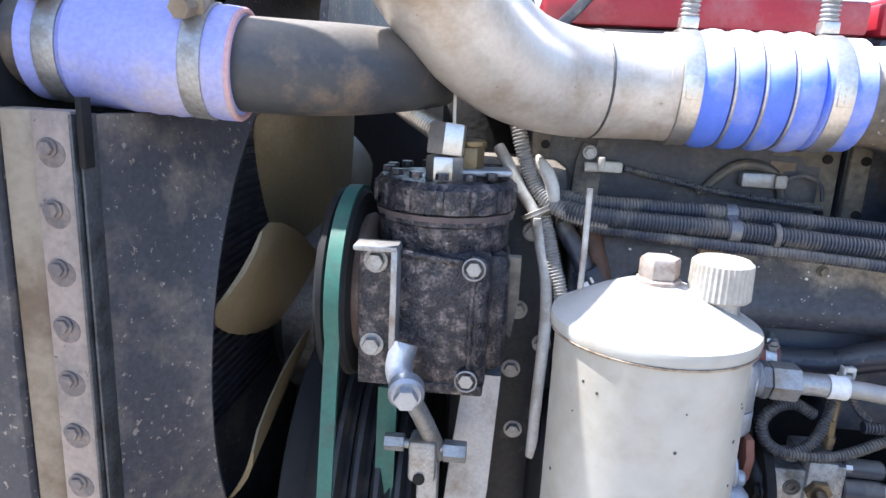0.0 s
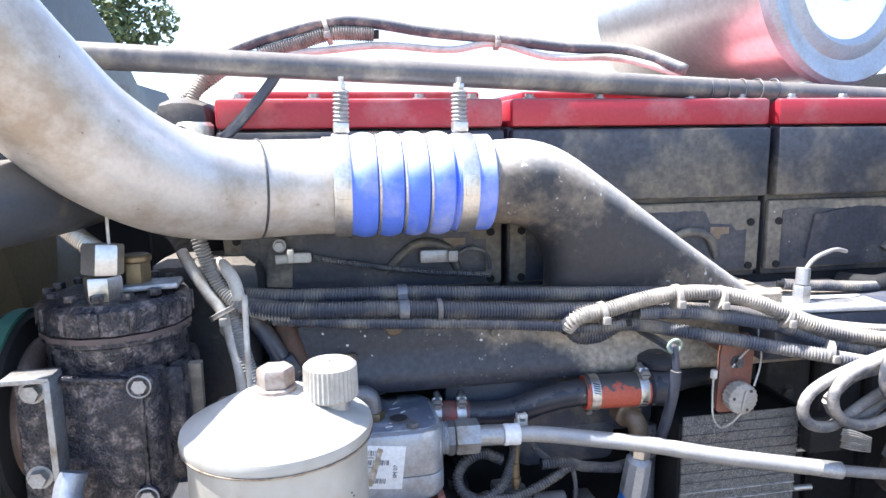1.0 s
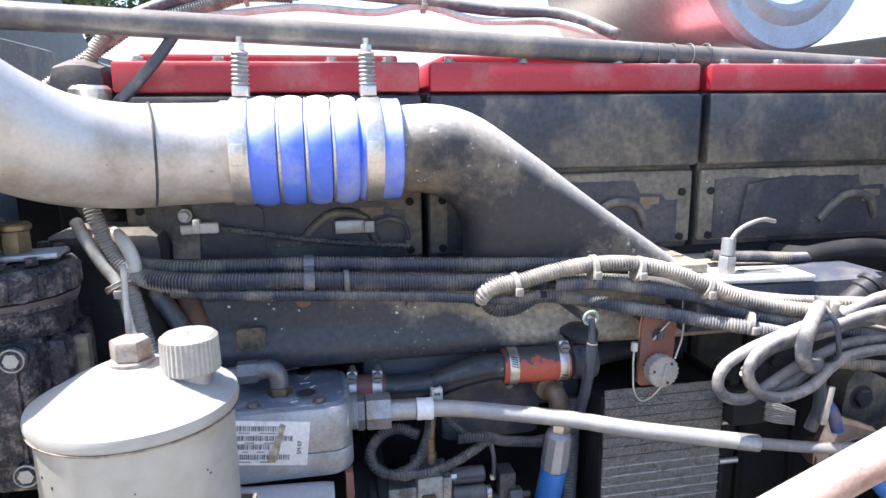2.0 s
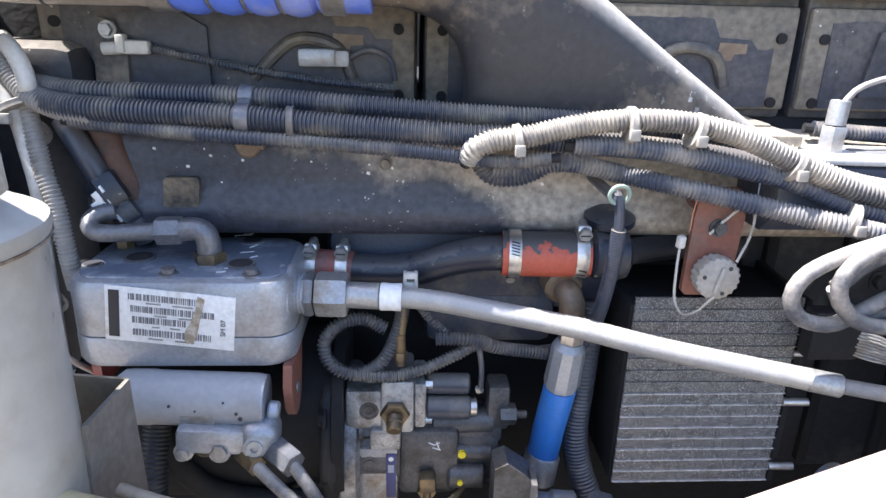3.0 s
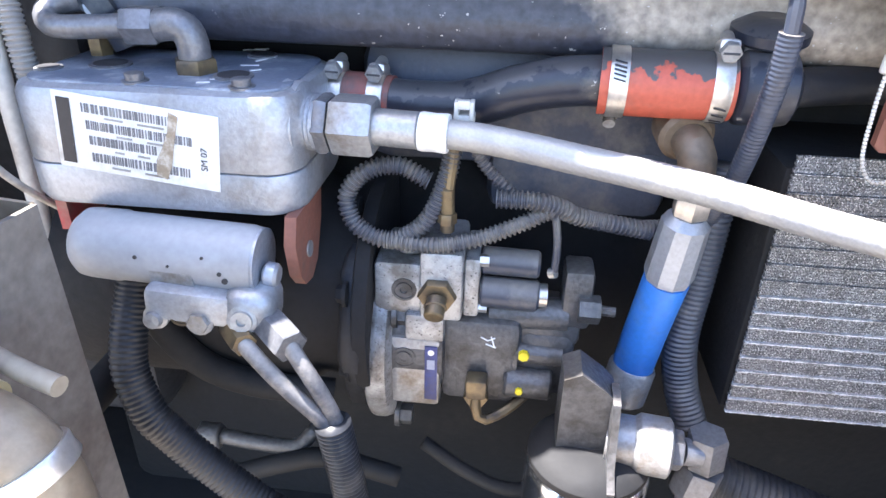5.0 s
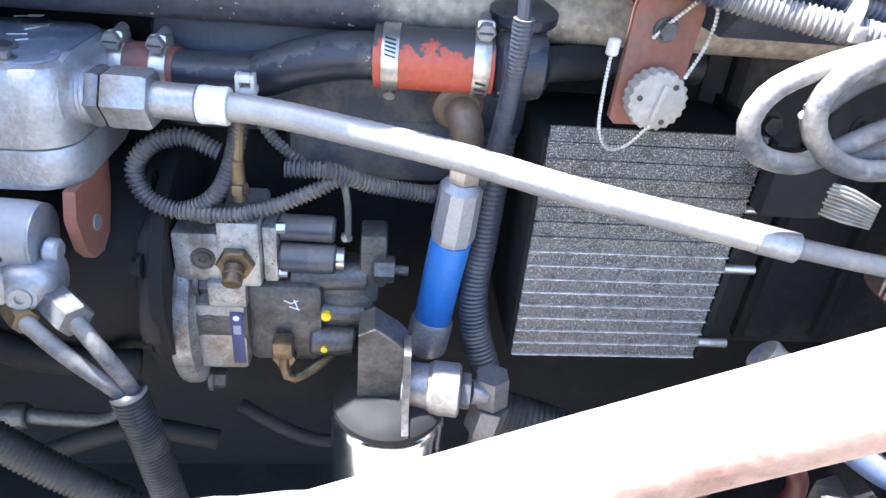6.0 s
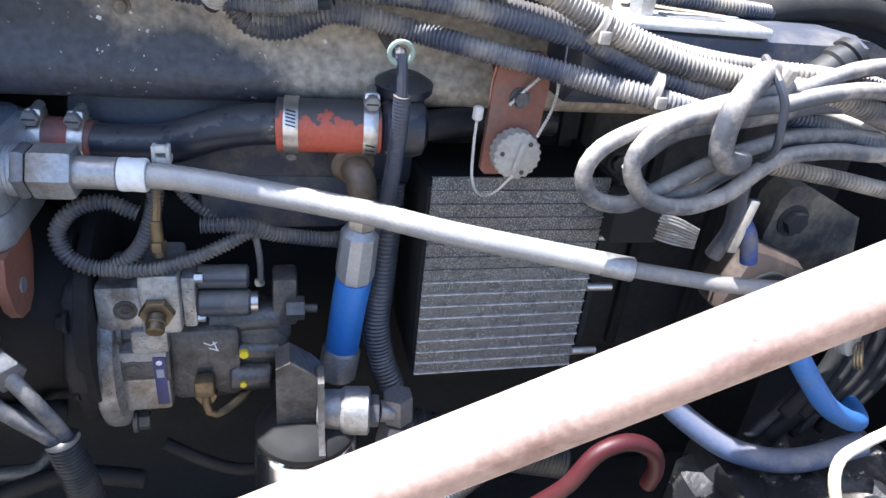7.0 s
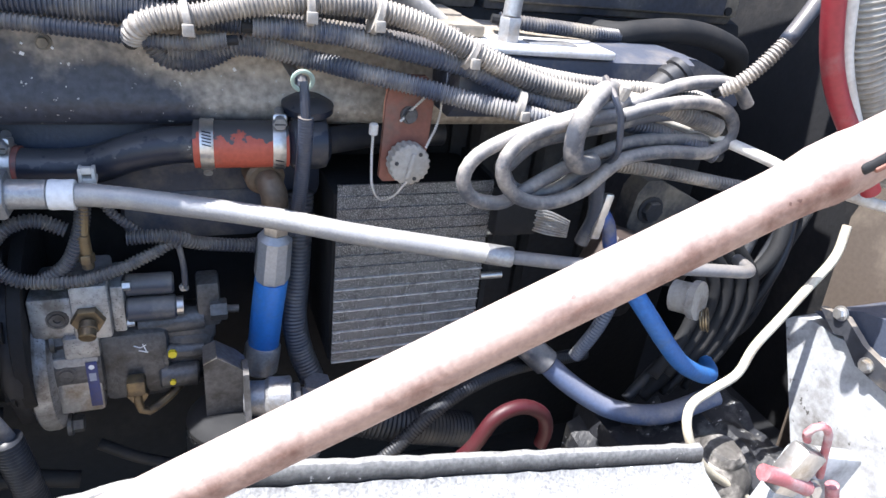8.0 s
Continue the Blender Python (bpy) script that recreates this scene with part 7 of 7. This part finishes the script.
ribbed(b, [(0.868, 0.59, 1.145), (0.862, 0.585, 1.125), (0.852, 0.586, 1.09), (0.84, 0.595, 1.05)], 0.0075, 0.0036, 14, 0.2)
single("corrugated_hose", b, loom_blue, "frayed pale ribbed conduit hanging under the coil", "hose")
rnd = random.Random(14)
for k, o in enumerate((0.0, 0.022, 0.03, 0.054, 0.061, 0.09)):
    b = B()
    j = [rnd.uniform(-0.012, 0.012) for q in range(8)]
    tube(b, [(1.13 + o * 0.6 + j[0], 0.66 + j[1], 1.20 - o * 0.3), (1.10 + o * 0.8 + j[2], 0.645 + j[3], 1.13 - o * 0.2), (1.055 + o * 0.9 + j[4], 0.64 + j[5], 1.05 - o * 0.2), (1.01 + o + j[6], 0.64 + j[7], 0.985), (0.96 + o, 0.63, 0.94)], rnd.uniform(0.005, 0.0105), 12)
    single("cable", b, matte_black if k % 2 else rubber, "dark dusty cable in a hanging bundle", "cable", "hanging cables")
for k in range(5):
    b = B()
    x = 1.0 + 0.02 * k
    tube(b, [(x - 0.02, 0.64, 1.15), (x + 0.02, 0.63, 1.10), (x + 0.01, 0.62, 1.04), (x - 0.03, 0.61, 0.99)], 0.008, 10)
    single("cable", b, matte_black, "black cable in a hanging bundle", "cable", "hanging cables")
cn2 = thing("plug_connector", (0.975, 0.6, 1.10), "pale round plug connector with wire tail", "connector")
b = B()
lathe(b, (0.965, 0.61, 1.105), (0.4, -0.8, 0.2), [(0, 0.018), (0.02, 0.018), (0.022, 0.022), (0.03, 0.022)], 20)
part("shell", b, tie_plastic, cn2)
b = B()
for k in range(3):
    ring(b, (0.985 + k * 0.004, 0.58, 1.088), (0.6, -0.6, 0.3), 0.011 + 0.001 * k, 0.001, 18)
part("wire_tail", b, brass, cn2)
cable_thing("fuel_line", [(1.039, 0.47, 0.903), (0.995, 0.48, 0.936), (0.952, 0.485, 0.97), (0.926, 0.495, 1.01), (0.932, 0.51, 1.034), (0.966, 0.52, 1.042), (1.0, 0.525, 1.054), (1.016, 0.53, 1.083), (1.044, 0.535, 1.112), (1.074, 0.54, 1.145), (1.11, 0.55, 1.174), (1.123, 0.56, 1.206)], 0.0049, yellow_line, "pale yellowed nylon fuel line", "hose")
# battery box corner with red terminal
bx = thing("battery_box", (1.08, 0.42, 0.95), "white painted battery box with a sloping lid", "box")
b = B()
plate(b, [(0.572, 1.080), (0.564, 1.089), (0.54, 1.099), (0.513, 1.098), (0.44, 1.112), (0.30, 1.112), (0.30, 0.72), (0.42, 0.72), (0.501, 0.94), (0.518, 0.973)], 0.20, "yz", 1.105)
part("case", b, box_paint, bx)
b = B()
plate(b, [(0.532, 1.124), (0.507, 1.106), (0.496, 1.110), (0.472, 1.090), (0.435, 1.085), (0.36, 1.075), (0.36, 1.10), (0.445, 1.108), (0.473, 1.114), (0.501, 1.130)], 0.008, "yz", 1.094)
part("lid_flange", b, dusty_iron, bx, "grimy folded flange of the lid")
b = B()
plate(b, [(0.545, 1.108), (0.525, 1.124), (0.496, 1.139), (0.467, 1.146), (0.33, 1.15), (0.33, 1.09), (0.45, 1.10)], 0.19, "yz", 1.107)
# dark slate colour also carries the shade on this lid
part("lid", b, slate_cast, bx, "dark blue-grey lid")
for y, z in ((0.508, 1.131), (0.462, 1.098)):
    b = B()
    bolt(b, (1.094, y, z), (-1, 0, 0), 0.006, 0.005)
    part("bolt", b, steel, bx)
tr_ = thing("battery_tray", (0.975, 0.56, 0.9), "black muddy tray flecked with white beside the battery box", "tray")
b = B()
rnd = random.Random(4)
bmesh.ops.create_grid(b, x_segments=22, y_segments=16, size=0.5, matrix=pose(1.0, 0.50, 0.925) @ Matrix.Diagonal((0.24, 0.26, 1, 1)))
for v in b.verts:
    v.co.z += 0.022 * noise.noise(v.co * 22) + 0.012 * noise.noise(v.co * 70) - 0.22 * max(0, 0.47 - v.co.y)
top = list(b.faces)
got = bmesh.ops.extrude_face_region(b, geom=top)
for v in [g for g in got["geom"] if isinstance(g, bmesh.types.BMVert)]:
    v.co.z = 0.72
bmesh.ops.recalc_face_normals(b, faces=b.faces)
part("mud_crust", b, mud_black, tr_)
b = B()
plate(b, [(0.895, 0.72), (0.895, 0.93), (0.90, 0.945), (0.905, 0.93), (0.905, 0.72)], 0.24, "xz", 0.40)
part("side_wall", b, mud_black, tr_)
b = B()
lathe(b, (0.998, 0.515, 0.895), (0.05, -0.12, 1), [(0, 0.046), (0.03, 0.045), (0.045, 0.040), (0.055, 0.030), (0.060, 0.024), (0.066, 0.023), (0.072, 0.018), (0.074, 0.003)], 28)
for v in b.verts:
    v.co += Vector((1, -1, 0.4)) * 0.003 * noise.noise(v.co * 90)
part("filler_cap", b, surface("caked_mud", (0.06, 0.058, 0.056), 0.5, 0, (0.3, 0.285, 0.265), 0.38, 30, 0.5, 160, top=0.1, grain_depth=0.3), tr_, "cap caked with pale dried mud")
tm = thing("battery_terminal", (0.98, 0.40, 0.95), "red rubber terminal boots on a bright clamp", "terminal")
b = B()
box(b, (0.985, 0.41, 0.985), (0.10, 0.02, 0.14), 0.006, (0, 18, 0))
part("clamp", b, box_paint, tm)
b = B()
box(b, (0.95, 0.398, 1.055), (0.035, 0.02, 0.05), 0.005, (0, 25, 0))
part("clamp_arm", b, steel, tm)
b = B()
tube(b, [(0.91, 0.397, 1.062), (0.935, 0.393, 1.052), (0.965, 0.39, 1.036)], 0.0075, 14)
part("boot", b, faded_red, tm)
b = B()
tube(b, [(0.952, 0.40, 1.087), (0.943, 0.397, 1.10), (0.95, 0.394, 1.109), (0.962, 0.392, 1.10), (0.97, 0.392, 1.075), (0.985, 0.395, 1.04)], 0.0036, 12)
part("lead_loop", b, faded_red, tm)
b = B()
tube(b, [(1.0, 0.39, 1.03), (1.008, 0.388, 1.01), (1.02, 0.388, 0.985)], 0.006, 12)
part("boot", b, faded_red, tm)
b = B()
bolt(b, (0.975, 0.392, 1.03), (0, -1, 0.3), 0.007, 0.006)
part("clamp_bolt", b, steel, tm)
b = B()
rod(b, (0.985, 0.415, 0.73), (0.985, 0.415, 0.96), 0.016, 16)
part("post", b, dull_steel, tm)
# cab wall
b = B()
box(b, (1.42, 0.90, 1.10), (0.05, 1.3, 1.2), 0.01)
single("wall_rear", b, deep_shade_iron, "black cab bulkhead in shade", "wall", kind="structure")
b = B()
plate(b, [(0.48, 0.72), (0.48, 1.10), (0.55, 1.26), (0.66, 1.24), (0.68, 1.15), (0.64, 0.72)], 0.01, "yz", 1.30)
# brown taken darker to hold the shade on this panel
single("splash_panel", b, surface("panel_brown", (0.1, 0.08, 0.065), 0.6, 0, (0.17, 0.14, 0.11), 0.4, 9, 0.1, 160), "brown dusty sheet panel beside the battery box", "panel")
cable_thing("red_cable", [(0.895, 0.50, 1.50), (0.915, 0.50, 1.44), (0.934, 0.50, 1.396), (0.958, 0.50, 1.362), (0.985, 0.495, 1.33), (1.03, 0.49, 1.28)], 0.0085, red_cable_mat, "bright red power cable beside the strut")
cable_thing("cable", [(0.915, 0.505, 1.50), (0.935, 0.503, 1.44), (0.955, 0.503, 1.39), (0.985, 0.50, 1.345), (1.03, 0.495, 1.29)], 0.0062, wire_white, "white power cable beside the red one")
b = B()
ribbed(b, [(0.955, 0.52, 1.50), (0.968, 0.515, 1.44), (0.99, 0.512, 1.39), (1.025, 0.51, 1.35), (1.08, 0.505, 1.29)], 0.0205, 0.005, 22, 0.16)
# paler plastic stands for sunlight on these ribs
single("corrugated_hose", b, cap_plastic, "large dusty grey ribbed hose near the bulkhead", "hose")
cable_thing("coolant_hose", [(0.90, 0.80, 1.355), (0.915, 0.757, 1.358), (0.94, 0.752, 1.362), (0.977, 0.75, 1.366), (1.017, 0.75, 1.365), (1.052, 0.75, 1.358), (1.085, 0.752, 1.345), (1.11, 0.77, 1.325), (1.13, 0.80, 1.30)], 0.0135, matte_black, "black rubber hose behind the manifold", "hose")
loom("wiring_loom", [(0.77, 0.752, 1.367), (0.804, 0.745, 1.365), (0.841, 0.743, 1.363), (0.883, 0.742, 1.360), (0.915, 0.75, 1.357)], 0.0078, plastic_black, "grey ribbed loom running behind the manifold")
cable_thing("cable", [(0.90, 0.65, 1.30), (0.945, 0.615, 1.292), (0.985, 0.575, 1.281), (1.03, 0.54, 1.265), (1.10, 0.51, 1.25), (1.16, 0.49, 1.24)], 0.0055, wire_white, "dusty grey cable leading to the cab")
loom("wiring_loom", [(0.86, 0.63, 1.255), (0.92, 0.615, 1.25), (0.99, 0.60, 1.24), (1.08, 0.58, 1.23)], 0.0072, conduit_dust, "dusty ribbed loom under the cable coil")


# ---- over the engine: rod, wires, intake, air cleaner ----
rd = thing("crossover_tube", (0.4, 0.8, 1.63), "grey steel tube running above the rocker covers", "pipe")
b = B()
rod(b, (-0.16, 0.754, 1.663), (1.25, 0.856, 1.609), 0.0145, 24)
# dark base holds the shaded side, pale top the sunlit one
part("tube", b, surface("sun_topped_tube", (0.09, 0.09, 0.1), 0.34, 0.2, (0.24, 0.22, 0.19), 0.4, 14, 0.1, 200, top=0.5), rd)
for k in range(5):
    b = B()
    ring(b, Vector((0.68 + 0.025 * k, 0.814, 1.6285)), (1, 0.07, -0.04), 0.0148, 0.0012, 20)
    part("wrap", b, plastic_black, rd)
b = B()
tube(b, [(0.02, 0.95, 1.68), (0.10, 0.95, 1.71), (0.20, 0.95, 1.733), (0.32, 0.95, 1.72), (0.42, 0.95, 1.712), (0.52, 0.94, 1.70), (0.62, 0.92, 1.692), (0.68, 0.87, 1.66)], 0.0085, 12)
single("cable", b, cable_grey, "dusty cable arching over the engine", "cable", "arched cables")
b = B()
tube(b, [(0.05, 0.95, 1.685), (0.15, 0.95, 1.69), (0.25, 0.95, 1.70), (0.35, 0.95, 1.695), (0.42, 0.95, 1.705), (0.50, 0.94, 1.685), (0.60, 0.92, 1.682), (0.68, 0.88, 1.655)], 0.0055, 10)
single("cable", b, wire_white, "pale thin cable over the engine", "cable", "arched cables")
loom("wiring_loom", [(0.08, 0.95, 1.685), (0.13, 0.95, 1.70), (0.18, 0.95, 1.715), (0.24, 0.95, 1.715)], 0.011, conduit_dust, "tan ribbed loom over the engine")
cable_tie((0.175, 0.95, 1.718), (1, 0, 0.3), 0.018)
cable_tie((0.42, 0.95, 1.708), (1, 0, 0), 0.012)
b = B()
tube(b, [(0.125, 0.775, 1.66), (0.10, 0.775, 1.625), (0.07, 0.77, 1.59), (0.05, 0.77, 1.57)], 0.0062, 12)
single("cable", b, plastic_black, "black cable crossing the red cover", "cable")
for k, pts in enumerate(([(0.05, 0.86, 1.66), (0.0, 0.84, 1.62), (-0.05, 0.82, 1.58)], [(0.03, 0.84, 1.655), (0.01, 0.83, 1.62), (-0.01, 0.82, 1.575)])):
    loom("wiring_loom", pts, 0.008, conduit_dust, "pale ribbed loom at the front of the head")
wp = thing("water_pump_cover", (0.0, 0.85, 1.55), "black front casting of the head with a pale cap", "housing")
b = B()
box(b, (0.0, 0.90, 1.55), (0.07, 0.2, 0.14), 0.025)
part("casting", b, black_iron, wp)
b = B()
rod(b, (0.015, 0.80, 1.565), (0.015, 0.80, 1.59), 0.022, 20, 0.004)
part("cap", b, steel, wp)
ac = thing("air_cleaner", (1.02, 0.98, 1.62), "polished metal air cleaner drum with a ridged white end lid", "air cleaner")
axis = Vector((0.22, -0.97, 0.0)).normalized()
c = Vector((0.985, 0.92, 1.823))
b = B()
lathe(b, c - axis * 0.44, axis, [(0, 0.14), (0.01, 0.168), (0.43, 0.168)], 72)
part("drum", b, polished, ac, "mirror-bright drum")
b = B()
lathe(b, c - axis * 0.025, axis, [(0, 0.168), (0.002, 0.179), (0.018, 0.180), (0.026, 0.174), (0.025, 0.163), (0.019, 0.152), (0.018, 0.140), (0.024, 0.130), (0.026, 0.118), (0.018, 0.110), (0.014, 0.106), (0.014, 0.05), (0.020, 0.042), (0.030, 0.036), (0.032, 0.002)], 72)
part("end_lid", b, lid_paint, ac)
hd = thing("bonnet", (-0.9, 0.9, 1.3), "raised lorry bonnet with a dark underside, tilted forward", "bonnet")
b = B()
rows = []
for k in range(25):
    y = 0.25 + 3.2 * k / 24
    top = 1.80 + 0.42 * math.sin(math.pi * min(1.0, max(0.0, (y - 0.1) / 2.75))) ** 0.8
    rows.append([b.verts.new((x, y, z)) for x, z in ((-0.52, 1.28), (-0.50, 1.55), (-0.52, top - 0.08), (-0.56, top), (-0.60, top), (-0.56, top - 0.1), (-0.54, 1.55), (-0.56, 1.28))])
for p, q in zip(rows, rows[1:]):
    for k in range(8):
        b.faces.new((p[k], p[(k + 1) % 8], q[(k + 1) % 8], q[k]))
b.faces.new(rows[0])
b.faces.new(rows[-1][::-1])
bmesh.ops.recalc_face_normals(b, faces=b.faces)
# rubber black stands for the panel's shaded underside
part("panel", b, rubber, hd)

# ---- tree far off ----
tr = thing("tree", (-4.55, 16.0, 0.0), "leafy green tree in the distance", "tree")
b = B()
sweep(b, smooth_path([(-4.55, 16.0, 0.0), (-4.60, 16.0, 1.2), (-4.50, 16.05, 3.0), (-4.55, 16.0, 4.8)], 0.2), lambda s, k: 0.22 - 0.15 * s, 10)
for k in range(7):
    a = k * 0.9
    tube(b, [(-4.55, 16.0, 2.6 + 0.3 * k), (-4.55 + 0.6 * math.cos(a), 16.0 + 0.6 * math.sin(a), 3.2 + 0.32 * k), (-4.55 + 1.2 * math.cos(a), 16.0 + 1.2 * math.sin(a), 3.7 + 0.34 * k)], 0.05, 6, 0.15)
part("trunk", b, bark, tr)
rnd = random.Random(2)
vs, fs = [], []
for k in range(5200):
    a, u = rnd.uniform(0, 6.283), rnd.random() ** 0.5
    lump = rnd.choice([(0, 0, 3.6, 1.1), (0.9, 0.3, 3.0, 0.8), (-0.9, 0.2, 3.1, 0.85), (0.2, -0.8, 2.7, 0.8), (-0.3, 0.7, 4.3, 0.7), (0.7, -0.4, 4.0, 0.65)])
    d = Vector((rnd.gauss(0, 1), rnd.gauss(0, 1), rnd.gauss(0, 0.8))).normalized() * lump[3] * (0.55 + 0.5 * rnd.random())
    p = Vector((-4.55 + lump[0], 16.0 + lump[1], lump[2] + 1.2)) + d
    n1 = Vector((rnd.gauss(0, 1), rnd.gauss(0, 1), rnd.gauss(0, 1))).normalized()
    n2 = n1.orthogonal().normalized()
    s = rnd.uniform(0.05, 0.11)
    i = len(vs)
    vs += [p - n1 * s, p + n2 * s * 0.5, p + n1 * s, p - n2 * s * 0.5]
    fs.append((i, i + 1, i + 2, i + 3))
me = bpy.data.meshes.new("crown")
me.from_pydata([tuple(v - Vector((-4.55, 16.0, 0.0))) for v in vs], [], fs)
me.materials.append(foliage)
cr = new("crown", me)
cr.parent = tr
